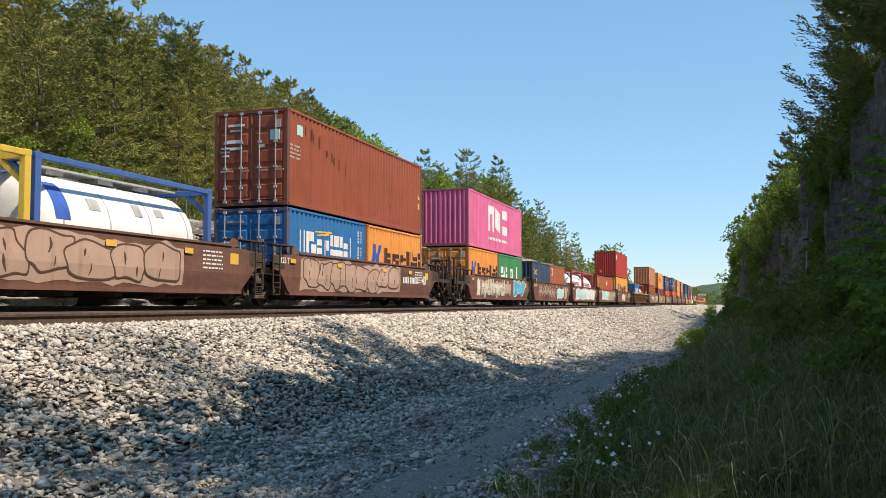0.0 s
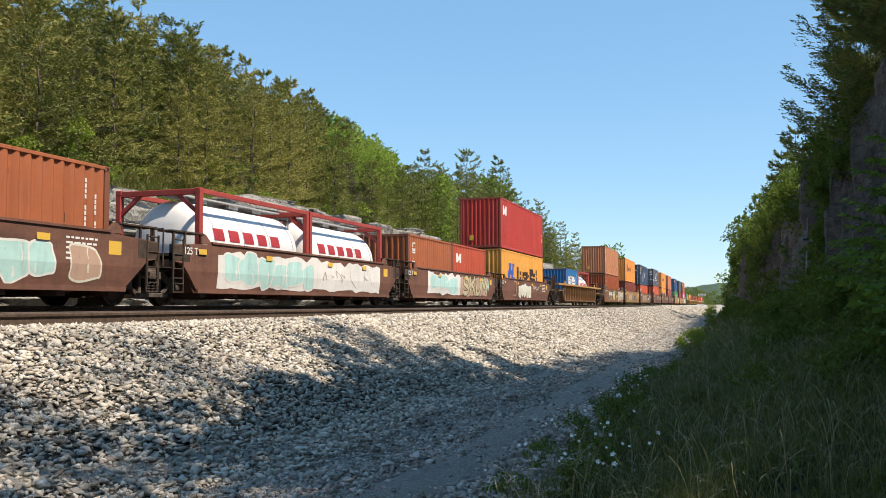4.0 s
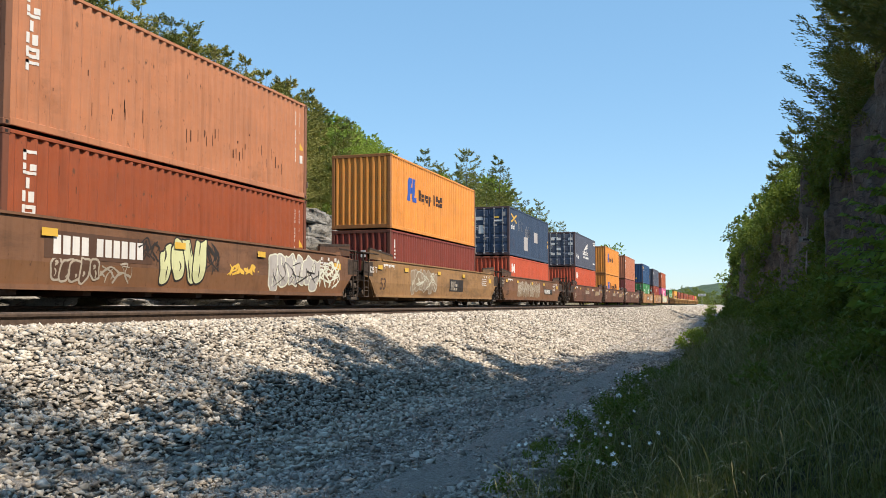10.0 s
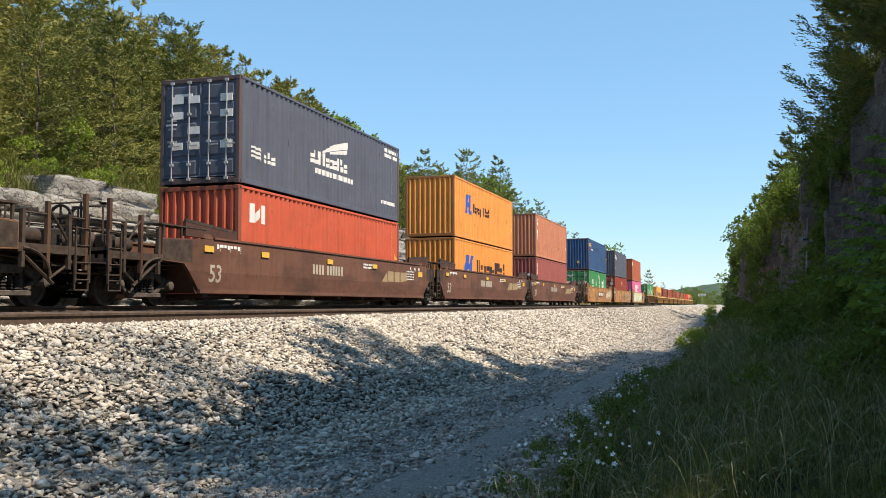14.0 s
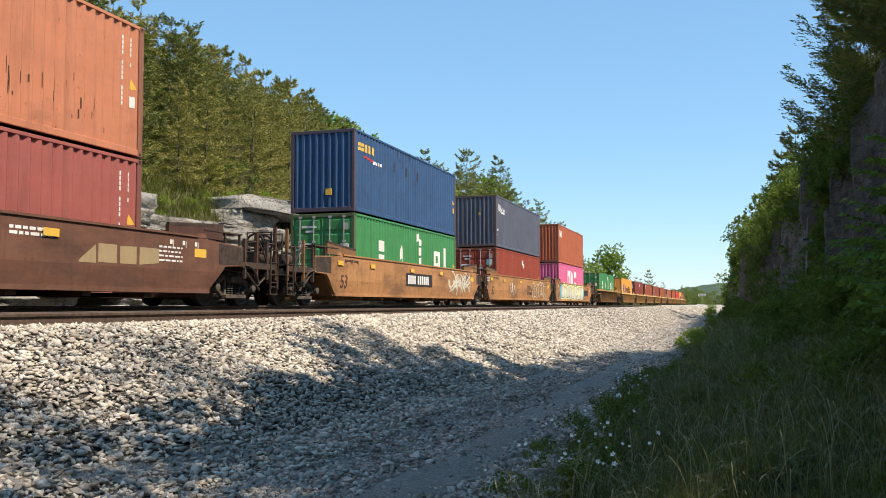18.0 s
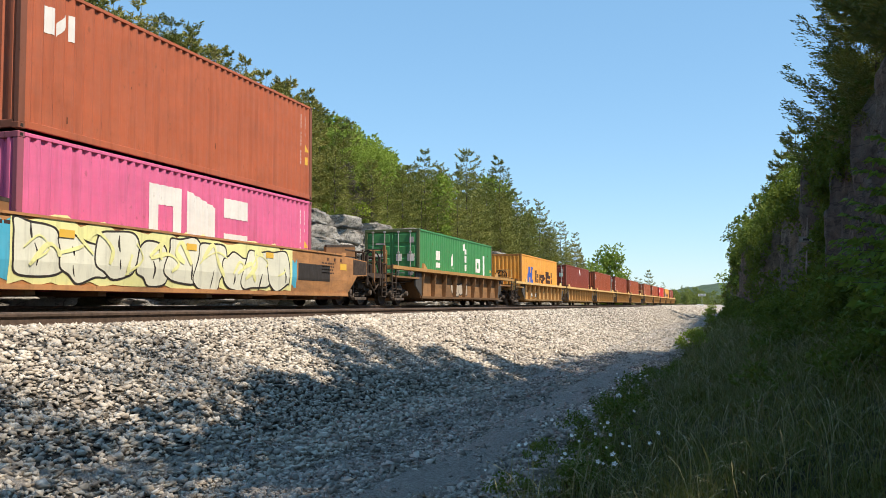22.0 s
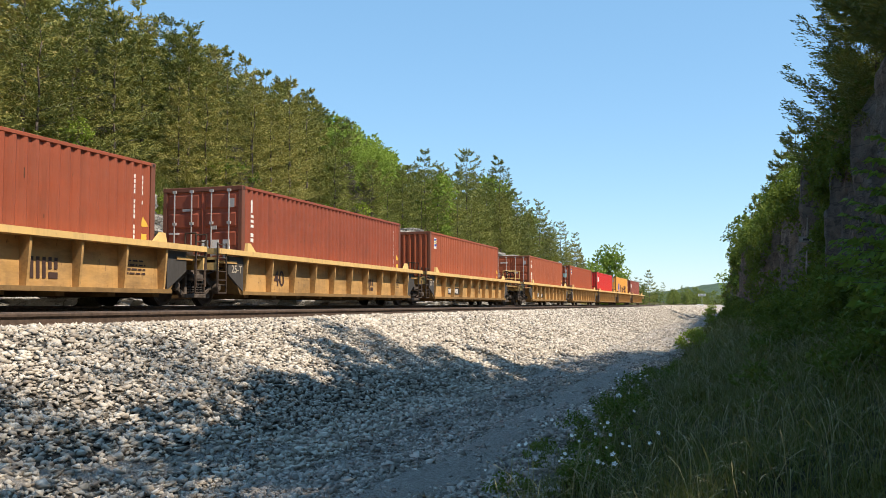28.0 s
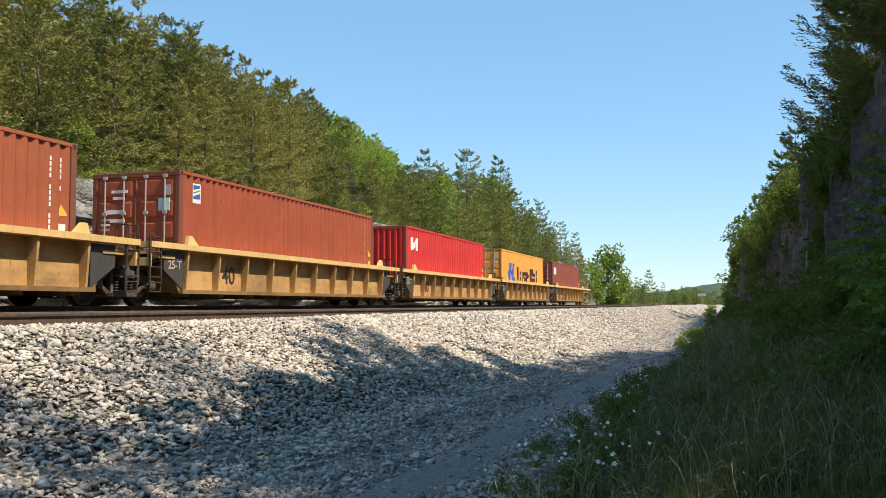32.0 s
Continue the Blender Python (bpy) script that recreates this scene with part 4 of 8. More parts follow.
def well_car(u, halves, well, style, colour, front, rear, label, group, top=1.5, ribs_n=12, trim=None, dirt=0.5, skirt=None):
    """One unit. halves: from its middle to the joint or coupler, ahead and behind. well: length of the low part. front, rear: 'coupler', 'joint' (with its truck) or 'shared' (the next unit's truck)."""
    c = thing("well_car", pose(u, TRACK_Y, 0), label, "well car", group)
    mat = paint("car_%s_%02d_%02d" % (style, int(colour[0] * 99), int(colour[1] * 99)), colour, dirt, 0.7, 0.6, grime=0.75)
    # the car's colour at half value, mostly for its low and inner parts
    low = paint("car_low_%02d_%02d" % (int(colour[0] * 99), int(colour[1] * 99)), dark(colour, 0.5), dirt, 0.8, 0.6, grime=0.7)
    tm = trim or mat
    HALF = 1.53 if style == "ribbed" else 1.47
    hf, hr = halves
    hwell = well / 2
    ef, er = hf - 0.28, hr - 0.28
    if style == "plate":                     # an open platform lies between the side plates and a coupler
        ef, er = hf - (2.15 if front == "coupler" else 0.28), hr - (2.15 if rear == "coupler" else 0.28)
    for sy in (-1, 1):
        y0, y1 = sorted((sy * HALF, sy * (HALF - 0.09)))
        if style == "plate":
            out = [(-hwell - 0.56, 0.82), (hwell + 0.56, 0.82), (hwell + 0.75, 0.98), (er, 1.02), (er, top - 0.1), (hwell - 0.6, top), (-hwell + 0.6, top), (-ef, top - 0.1), (-ef, 1.02), (-hwell - 0.75, 0.98)]
            part("side_sill", Shape().plate(out, y0, y1), mat, c)
            p, q, e = sy * HALF, sy * (HALF - 0.09), sy * 0.06
            part("lower_side", Shape().add([(-hwell - 0.56, p, 0.82), (hwell + 0.56, p, 0.82), (hwell, p - e, 0.33), (-hwell, p - e, 0.33),
                                            (-hwell - 0.56, q, 0.82), (hwell + 0.56, q, 0.82), (hwell, q - e, 0.33), (-hwell, q - e, 0.33)],
                                           [(0, 1, 2, 3), (4, 5, 6, 7), (0, 1, 5, 4), (1, 2, 6, 5), (2, 3, 7, 6), (3, 0, 4, 7)]), skirt or mat, c)
            a, b = sorted((sy * (HALF - 0.02), sy * (HALF - 0.12)))
            part("bottom_chord", Shape().plate([(-hwell - 0.05, 0.30), (hwell + 0.05, 0.30), (hwell + 0.05, 0.40), (-hwell - 0.05, 0.40)], a, b), mat, c)
            for sx, ee in ((-1, ef), (1, er)):
                part("end_panel", Shape().plate([(sx * (hwell + 0.42), 1.02), (sx * (ee - 0.02), 1.04), (sx * (ee - 0.02), top - 0.13), (sx * (hwell + 0.42), top - 0.08)], *sorted((sy * (HALF + 0.003), sy * (HALF - 0.02)))), M_TRUCK, c, "grimy end panel")
                part("walkway", Shape().box(*sorted((sx * (hwell - 0.2), sx * ee)), *sorted((sy * (HALF - 0.02), sy * (HALF - 0.42))), top + 0.20, top + 0.235), M_TRUCK, c, "dark grated walkway")
                for px_ in (hwell - 0.1, (hwell + ee) / 2, ee - 0.1):
                    part("bracket", Shape().bar((sx * px_, sy * (HALF - 0.06), top - 0.12), (sx * px_, sy * (HALF - 0.06), top + 0.2), 0.05), M_TRUCK, c)
            a, b = sorted((sy * (HALF + 0.03), sy * (HALF - 0.13)))
            part("top_chord", Shape().box(-hwell + 0.5, hwell - 0.5, a, b, top, top + 0.05), mat, c)
        else:
            p, q, e = sy * (HALF - 0.22), sy * (HALF - 0.255), sy * 0.035     # the panel leans in under the flange
            lip = top - 0.132
            part("side_panel", Shape().add([(-hwell, p, 0.36), (hwell, p, 0.36), (hwell, p - e, lip), (-hwell, p - e, lip), (-hwell, q, 0.36), (hwell, q, 0.36), (hwell, q - e, lip), (-hwell, q - e, lip)],
                                           [(0, 1, 2, 3), (4, 5, 6, 7), (0, 1, 5, 4), (1, 2, 6, 5), (2, 3, 7, 6), (3, 0, 4, 7)]), mat, c)
            part("top_chord", Shape().box(-ef, er, *sorted((sy * (HALF + 0.06), sy * (HALF - 0.30))), top - 0.13, top), tm, c, "yellow side flange")
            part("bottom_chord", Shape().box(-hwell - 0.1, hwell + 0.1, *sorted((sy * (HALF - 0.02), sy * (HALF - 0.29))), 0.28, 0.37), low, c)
            rib = stored(("rib", top, sy), lambda: Shape().add(
                [(-0.03, sy * (HALF - 0.27), 0.37), (0.03, sy * (HALF - 0.27), 0.37), (0.03, sy * (HALF - 0.07), 0.37), (-0.03, sy * (HALF - 0.07), 0.37),
                 (-0.03, sy * (HALF - 0.27), top - 0.13), (0.03, sy * (HALF - 0.27), top - 0.13), (0.03, sy * (HALF + 0.0), top - 0.13), (-0.03, sy * (HALF + 0.0), top - 0.13)],
                [(0, 1, 2, 3), (4, 5, 6, 7), (0, 1, 5, 4), (1, 2, 6, 5), (2, 3, 7, 6), (3, 0, 4, 7)]).mesh("rib"))
            for i in range(ribs_n):
                part("rib", rib, mat, c, m=pose(-hwell + 0.12 + (well - 0.24) * i / (ribs_n - 1), 0, 0))
            grey = paint("grey_end_plate", (0.055, 0.051, 0.047), 0.4)
            for sx in (-1, 1):
                a, b = sorted((sx * hwell, sx * (hwell + 0.75)))
                tip = a if sx < 0 else b
                part("end_plate", Shape().plate([(tip, 0.8), (sx * hwell, 0.36), (sx * hwell, top - 0.16), (tip, top - 0.16)], *sorted((sy * (HALF - 0.08), sy * (HALF - 0.14)))), grey if trim else mat, c)
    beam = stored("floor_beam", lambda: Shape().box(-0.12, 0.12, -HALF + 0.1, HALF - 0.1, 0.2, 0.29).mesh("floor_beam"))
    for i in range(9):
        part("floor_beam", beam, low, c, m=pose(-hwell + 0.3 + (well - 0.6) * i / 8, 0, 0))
    for sx, hp in ((-1, hf), (1, hr)):
        endx = hp - 0.28
        for k, (y, z) in enumerate(((-1.2, 0.78), (-0.95, 0.66))):
            part("brake_pipe", Shape().rod((sx * (hwell + 0.5 + 0.2 * k), y, z + 0.2), (sx * (hp - 0.3), y, z), 0.028, 6), M_TRUCK, c)
        part("lever_bar", Shape().rod((sx * (endx + 0.06), -HALF, 0.86), (sx * (endx + 0.06), 0.0, 0.92), 0.018, 6), M_TRUCK, c)
        for z in (0.30, 0.62):
            part("step", Shape().box(*sorted((sx * (endx - 0.42), sx * (endx - 0.02))), -HALF - 0.02, -HALF + 0.12, z, z + 0.03), M_TRUCK, c)
        for d in (0.41, 0.03):
            part("step_hanger", Shape().bar((sx * (endx - d), -HALF, 0.3), (sx * (endx - d), -HALF, 1.0), 0.03), M_TRUCK, c)
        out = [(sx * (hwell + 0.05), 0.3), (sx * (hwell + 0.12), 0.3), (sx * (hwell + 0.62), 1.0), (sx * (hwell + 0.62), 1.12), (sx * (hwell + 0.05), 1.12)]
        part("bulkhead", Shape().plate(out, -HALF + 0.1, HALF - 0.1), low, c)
        a, b = sorted((sx * (hwell + 0.35), sx * endx))
        open_end = style == "plate" and (front if sx < 0 else rear) == "coupler"
        part("end_deck", Shape().box(a, b, -HALF + 0.06, HALF - 0.06, 1.06, 1.13), M_TRUCK if style == "plate" else mat, c)
        if open_end:
            e0 = hp - 2.15
            part("side_rail", Shape().box(*sorted((sx * e0, sx * endx)), -HALF, -HALF + 0.1, 0.98, 1.14), M_TRUCK, c, "grimy platform rail")
            for k, x in enumerate((e0 + 0.12, e0 + 0.75, endx - 0.55, endx - 0.08)):
                part("stanchion", Shape().box(sx * x - 0.04, sx * x + 0.04, -HALF - 0.005, -HALF + 0.075, 0.7, (1.75, 1.95, 1.75, 2.2)[k]), low if k % 2 else M_TRUCK, c)
            part("guard_rail", Shape().rod((sx * (e0 + 0.12), -HALF + 0.03, 1.7), (sx * (e0 + 0.75), -HALF + 0.03, 1.7), 0.022, 6), M_TRUCK, c)
            part("guard_rail", Shape().rod((sx * (endx - 0.55), -HALF + 0.03, 1.7), (sx * (endx - 0.08), -HALF + 0.03, 1.7), 0.022, 6), M_TRUCK, c)
            part("brace", Shape().rod((sx * (e0 + 0.75), -HALF + 0.03, 1.85), (sx * (endx - 0.5), -HALF + 0.03, 1.16), 0.025, 6), M_TRUCK, c)
            part("brace", Shape().rod((sx * (e0 + 0.1), -HALF + 0.06, 0.98), (sx * (e0 + 0.95), -HALF + 0.06, 0.42), 0.035, 6), M_TRUCK, c)
            part("brace", Shape().rod((sx * (endx - 0.2), -HALF + 0.06, 0.98), (sx * (endx - 1.0), -HALF + 0.1, 0.5), 0.03, 6), M_TRUCK, c)
            part("reservoir", Shape().lathe([(-0.5, 0.0), (-0.5, 0.1), (-0.44, 0.17), (0.44, 0.17), (0.5, 0.1), (0.5, 0.0)], "x", 14, (sx * (e0 + 0.75), -0.75, 1.34)).mesh("reservoir", True), M_TRUCK, c, "dusty air reservoir")
            part("valve_box", Shape().box(sx * (e0 + 1.35) - 0.16, sx * (e0 + 1.35) + 0.16, -1.15, -0.85, 1.13, 1.5).mesh("valve_box", bevel=0.03), M_BLACK, c)
            pipe = Shape()
            for k in range(6):
                a2, b2 = math.pi * 0.5 * k / 6, math.pi * 0.5 * (k + 1) / 6
                pipe.rod((sx * (e0 + 0.1 + 0.7 * math.sin(a2)), -HALF - 0.01, 0.55 + 0.5 * math.cos(a2)), (sx * (e0 + 0.1 + 0.7 * math.sin(b2)), -HALF - 0.01, 0.55 + 0.5 * math.cos(b2)), 0.03, 6)
            part("bent_pipe", pipe, M_TRUCK, c)
        for k in range(5):
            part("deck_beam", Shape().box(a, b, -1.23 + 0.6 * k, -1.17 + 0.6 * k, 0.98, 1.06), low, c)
        part("end_sill", Shape().box(*sorted((sx * endx, sx * (endx - 0.08))), -HALF, HALF, 0.86, 1.2), M_TRUCK if style == "plate" else tm, c)
        part("centre_sill", Shape().box(*sorted((sx * (hwell + 0.1), sx * (hp - 0.05))), -0.3, 0.3, 0.82, 1.05), M_BLACK, c)
        for sy in (-1, 1):
            yl = sy * (HALF + 0.01)
            ladder(sx * (endx - 0.2) - 0.2, yl, 0.45, 1.55, 0.4, M_TRUCK, c)
            part("guide", Shape().add([(sx * (hwell - 0.1), sy * (HALF - 0.12), top), (sx * (hwell - 0.55), sy * (HALF - 0.12), top), (sx * (hwell - 0.3), sy * (HALF - 0.12), top + 0.22), (sx * (hwell - 0.15), sy * (HALF - 0.12), top + 0.22),
                                       (sx * (hwell - 0.1), sy * (HALF - 0.02), top), (sx * (hwell - 0.55), sy * (HALF - 0.02), top), (sx * (hwell - 0.3), sy * (HALF - 0.04), top + 0.22), (sx * (hwell - 0.15), sy * (HALF - 0.04), top + 0.22)],
                                      [(0, 1, 2, 3), (4, 5, 6, 7), (0, 1, 5, 4), (1, 2, 6, 5), (2, 3, 7, 6), (3, 0, 4, 7)]), tm, c, "container corner guide")
    for sx, kind, hp in ((-1, front, hf), (1, rear, hr)):
        endx = hp - 0.28
        if kind == "coupler":
            truck(sx * (hp - 2.0), c)
            s = Shape().box(*sorted((sx * (hp - 0.3), sx * (hp + 0.1))), -0.14, 0.14, 0.78, 1.0)
            s.box(*sorted((sx * (hp + 0.02), sx * (hp + 0.3))), -0.2, 0.12, 0.72, 1.02)
            part("coupler", s, M_BLACK, c, "black knuckle coupler")
            for sy in (-1, 1):
                rail = Shape()
                for y in (sy * 1.3, sy * 0.55):
                    rail.rod((sx * (endx - 0.05), y, 1.1), (sx * (endx - 0.05), y, 2.05), 0.022, 6)
                for z in (1.6, 2.05):
                    rail.rod((sx * (endx - 0.05), sy * 1.31, z), (sx * (endx - 0.05), sy * 0.54, z), 0.02, 6)
                part("handrail", rail, M_TRUCK if style == "plate" else tm, c)
            part("brake_tank", Shape().lathe([(-0.7, 0.0), (-0.7, 0.14), (-0.64, 0.2), (0.64, 0.2), (0.7, 0.14), (0.7, 0.0)], "y", 16, (sx * (endx - 0.7), 0.1, 1.36)).mesh("brake_tank", True), M_TRUCK, c, "dusty air brake cylinder")
            part("brake_wheel", Shape().lathe([(-0.02, 0.24), (0.02, 0.24), (0.02, 0.29), (-0.02, 0.29), (-0.02, 0.24)], "x", 20, (sx * (endx + 0.02), -0.75, 1.75)).bar((sx * (endx + 0.02), -1.02, 1.75), (sx * (endx + 0.02), -0.48, 1.75), 0.03).bar((sx * (endx + 0.02), -0.75, 1.48), (sx * (endx + 0.02), -0.75, 2.02), 0.03), M_BLACK, c)
            hose = Shape()
            for k in range(7):
                a, b = math.pi * k / 7, math.pi * (k + 1) / 7
                hose.rod((sx * (hp - 0.1) + sx * 0.25 * (1 - math.cos(a)), 0.35, 0.8 - 0.35 * math.sin(a)), (sx * (hp - 0.1) + sx * 0.25 * (1 - math.cos(b)), 0.35, 0.8 - 0.35 * math.sin(b)), 0.025, 6)
            part("brake_hose", hose, M_BLACK, c)
        else:
            if kind == "joint":
                truck(sx * hp, c)
                part("brake_tank", Shape().lathe([(-0.6, 0.0), (-0.6, 0.12), (-0.55, 0.17), (0.55, 0.17), (0.6, 0.12), (0.6, 0.0)], "y", 16, (sx * (endx - 0.6), 0.2, 1.33)).mesh("brake_tank", True), M_TRUCK, c, "dusty air brake cylinder")
            part("joint_beam", Shape().box(*sorted((sx * (hp - 0.4), sx * (hp - 0.01))), -0.2, 0.2, 0.75, 0.95), M_BLACK, c)
            pl = Shape()
            for y in (-1.25, -0.95):
                pl.rod((sx * (endx + 0.05), y, 0.9), (sx * (endx + 0.05), y, 1.75), 0.02, 6)
            pl.rod((sx * (endx + 0.05), -1.25, 1.75), (sx * (endx + 0.05), -0.95, 1.75), 0.02, 6)
            part("grab_iron", pl, M_TRUCK, c)
    MOVING.append(c)
    return c


# ---- the train, unit by unit ----
W_, Y_ = M_WHITE, M_YELLOW
P_BLUE = paint("logo_blue", (0.03, 0.10, 0.42), 0.1)
P_BLACK = paint("logo_black", (0.05, 0.025, 0.02), 0.1)
P_GOLD = paint("logo_gold", (0.75, 0.45, 0.05), 0.1)
P_SKY = paint("spray_blue", (0.05, 0.38, 0.55), 0.15)
P_PALE = paint("spray_pale", (0.62, 0.60, 0.48), 0.2)
P_CREAM = paint("spray_cream", (0.70, 0.70, 0.56), 0.12)
P_MUDDY = paint("spray_muddy", (0.27, 0.185, 0.11), 0.4)
P_KHAKI = paint("spray_khaki", (0.50, 0.44, 0.27), 0.2)
P_MINT = paint("spray_mint", (0.42, 0.66, 0.62), 0.2)
P_LIME = paint("spray_yellow", (0.75, 0.74, 0.32), 0.15)
P_TAN = paint("spray_tan", (0.46, 0.30, 0.22), 0.2)
P_DUST = paint("spray_dust", (0.42, 0.36, 0.28), 0.2)
P_OLDGOLD = paint("faded_gold", (0.34, 0.25, 0.13), 0.3)
P_UMBER = paint("spray_umber", (0.10, 0.05, 0.03), 0.2)
P_LINE = paint("spray_black", (0.03, 0.025, 0.022), 0.1)
P_PATCH = paint("grey_patch", (0.45, 0.42, 0.40), 0.2)

RUST, TAN, SALMON = (0.29, 0.064, 0.026), (0.37, 0.105, 0.036), (0.48, 0.190, 0.088)
AMBER_BOX = (0.72, 0.325, 0.042)
RED, BRICK, MAROON = (0.43, 0.036, 0.026), (0.54, 0.088, 0.036), (0.21, 0.040, 0.026)
SEA, ORANGE, PINK, GREEN = (0.016, 0.15, 0.38), (0.74, 0.275, 0.040), (0.66, 0.125, 0.275), (0.040, 0.235, 0.072)
NAVY, SLATE, ROYAL, SCARLET = (0.038, 0.068, 0.122), (0.089, 0.100, 0.134), (0.026, 0.080, 0.185), (0.55, 0.020, 0.018)


CROSS_SMALL = [(-2.5, -1.45, 1.66, 1.76, 2.04, 2.14), (-2.5, -2.09, 2.04, 2.14, 1.90, 1.99), (-1.86, -1.45, 1.81, 1.90, 1.66, 1.76)]
CROSS_BIG = [(-5.4, -4.15, 1.98, 2.1, 2.42, 2.54), (-5.4, -4.92, 2.42, 2.54, 2.26, 2.37), (-4.63, -4.15, 2.15, 2.26, 1.98, 2.1)]
PINK_SHAPES = [r4(-2.16, 1.05, 0.36, 1.4), r4(-1.2, 1.05, 0.36, 1.4), r4(-1.8, 2.0, 0.6, 0.45), (-0.62, 0.62, 1.35, 2.45, 1.05, 2.15), r4(0.98, 1.05, 1.25, 0.5), r4(0.98, 1.95, 1.25, 0.5)]


def usual(length, H, seed=1, tri=True):
    """What nearly every box has at its rear end: columns of small figures and a warning triangle."""
    hl = length / 2
    out = [(number_column(hl - 0.72, H - 0.3, 15) + number_column(hl - 0.45, H - 0.3, 6), W_, "figure_row")]
    if tri:
        out.append(([(hl - 0.5, hl - 0.38, H - 1.45, H - 1.44, H - 1.45, H - 1.22), (hl - 0.38, hl - 0.26, H - 1.45, H - 1.22, H - 1.45, H - 1.44)], Y_, "warning_sign"))
        out.append(([r4(hl - 0.5, H - 1.85, 0.2, 0.24)], Y_ if seed % 2 else W_, "placard"))
    return out


def flag_logo(x, z, w, h):
    """A slanted blue emblem: two leaning uprights, a bar between them and a foot."""
    q = [(0.0, 0.24, 0.0, 0.03, 0.0, 1.0), (0.24, 0.34, 0.0, 1.0, 0.0, 1.0), (0.34, 0.56, 0.0, 1.0, 0.96, 1.0),
         (0.52, 0.72, 0.10, 0.14, 0.10, 1.0), (0.72, 0.80, 0.06, 1.0, 0.06, 1.0), (0.80, 1.0, 0.20, 1.0, 0.96, 1.0)]
    return [(x + a * w, x + b * w, z + c * h, z + d * h, z + e * h, z + f * h) for a, b, c, d, e, f in q]


def flag_bar(x, z, w, h):
    """The bar and the foot of the same emblem, a coat of paint above it."""
    return [(x + 0.34 * w, x + 0.72 * w, z + 0.34 * h, z + 0.60 * h, z + 0.34 * h, z + 0.60 * h), (x + 0.60 * w, x + 1.04 * w, z, z + 0.18 * h, z, z + 0.22 * h)]


def orange_box(u, zb, length, H, front="ribs", size="big", colour=ORANGE):
    if size == "big":
        m = [(flag_logo(-4.42, 1.15, 1.7, 1.02), P_BLUE, "emblem"), (flag_bar(-4.42, 1.15, 1.7, 1.02), P_BLUE, "emblem_bar"), (word_blocks(-1.95, 1.2, 0.82, "Hxpxp-lluxs"), P_BLACK, "lettering_bar")]
    elif size == "mid":
        m = [(flag_logo(-4.18, 1.28, 1.1, 0.95), P_BLUE, "emblem"), (flag_bar(-4.18, 1.28, 1.1, 0.95), P_BLUE, "emblem_bar"), (word_blocks(-2.75, 1.42, 0.45, "Hxpxp-lluxs"), P_BLACK, "lettering_bar")]
    else:
        m = [(flag_logo(-2.6, 1.12, 1.0, 0.8), P_BLUE, "emblem"), (flag_bar(-2.6, 1.12, 1.0, 0.8), P_BLUE, "emblem_bar"), (word_blocks(-1.35, 1.27, 0.58, "Hxpxp-lluxs"), P_BLACK, "lettering_bar")]
    return container(u, zb, length, H, colour, front, "orange steel shipping container with a blue emblem and dark lettering shapes", usual(length, H) + m, rust=0.22)


def blue20(u, zb, front):
    return container(u, zb, L20, STD, SEA, front, "bright blue steel twenty-foot container with white lettering shapes", [
        (word_blocks(-2.2, 1.32, 0.66, "Hlsxpuuxl"), W_, "lettering_bar"), ([(-1.1, 0.1, 1.98, 2.02, 2.02, 2.08), (-0.9, -0.1, 1.88, 1.92, 1.94, 2.02)], P_GOLD, "stripe"),
        (number_column(2.35, 2.3, 12) + number_column(2.62, 2.3, 8), W_, "figure_row")], rust=0.3)


def green_box(u, zb, length, H, front):
    hl = length / 2
    if length > 7:
        q = word_blocks(-3.70, 1.36, 0.74, "u", 0.21) + word_blocks(-1.55, 1.36, 0.74, "v", 0.2) + word_blocks(0.70, 1.36, 0.74, "s", 0.2)
        q += ring_blocks(2.8, 1.36, 0.8, 0.70, 0.2) + [r4(4.2, 1.15, 0.32, 1.12)]
        m = [(q, W_, "lettering_bar"), ([(0.55, 0.85, 2.3, 2.62, 2.42, 2.72), (0.80, 1.18, 2.16, 2.48, 2.2, 2.38)], W_, "emblem")]
    else:
        m = [(word_blocks(-2.3, 1.22, 0.66, "uvs", 0.17) + ring_blocks(-0.1, 1.22, 0.6, 0.62, 0.16) + [r4(1.5, 1.1, 0.24, 0.88)], W_, "lettering_bar")]
    return container(u, zb, length, H, GREEN, front, "green steel shipping container with white lettering shapes", usual(length, H, 2) + m,
                     [((-1.0, 1.55, 0.3, 0.3), W_, "sticker"), ((-0.45, 1.55, 0.25, 0.3), W_, "sticker"), ((0.4, 1.75, 0.5, 0.12), W_, "figure_row")] if front == "doors" else (), rust=0.25)


def brick_box(u, zb, length, H, colour=BRICK, front="ribs", label="brick-red steel shipping container with a white emblem"):
    hl = length / 2
    k = 0.52 if length > 7 else 0.44
    x, z = -hl + 0.6, H - 0.43 - k
    emblem = [r4(x, z, 0.30, k), (x + 0.36, x + 0.62, z, z + k * 0.5, z + k * 0.5, z + k), r4(x + 0.69, z, 0.14, k)]
    return container(u, zb, length, H, colour, front, label, usual(length, H) + [(emblem, W_, "emblem")], [((0.4, 0.45, 0.22, 0.3), Y_, "placard")], rust=0.3)


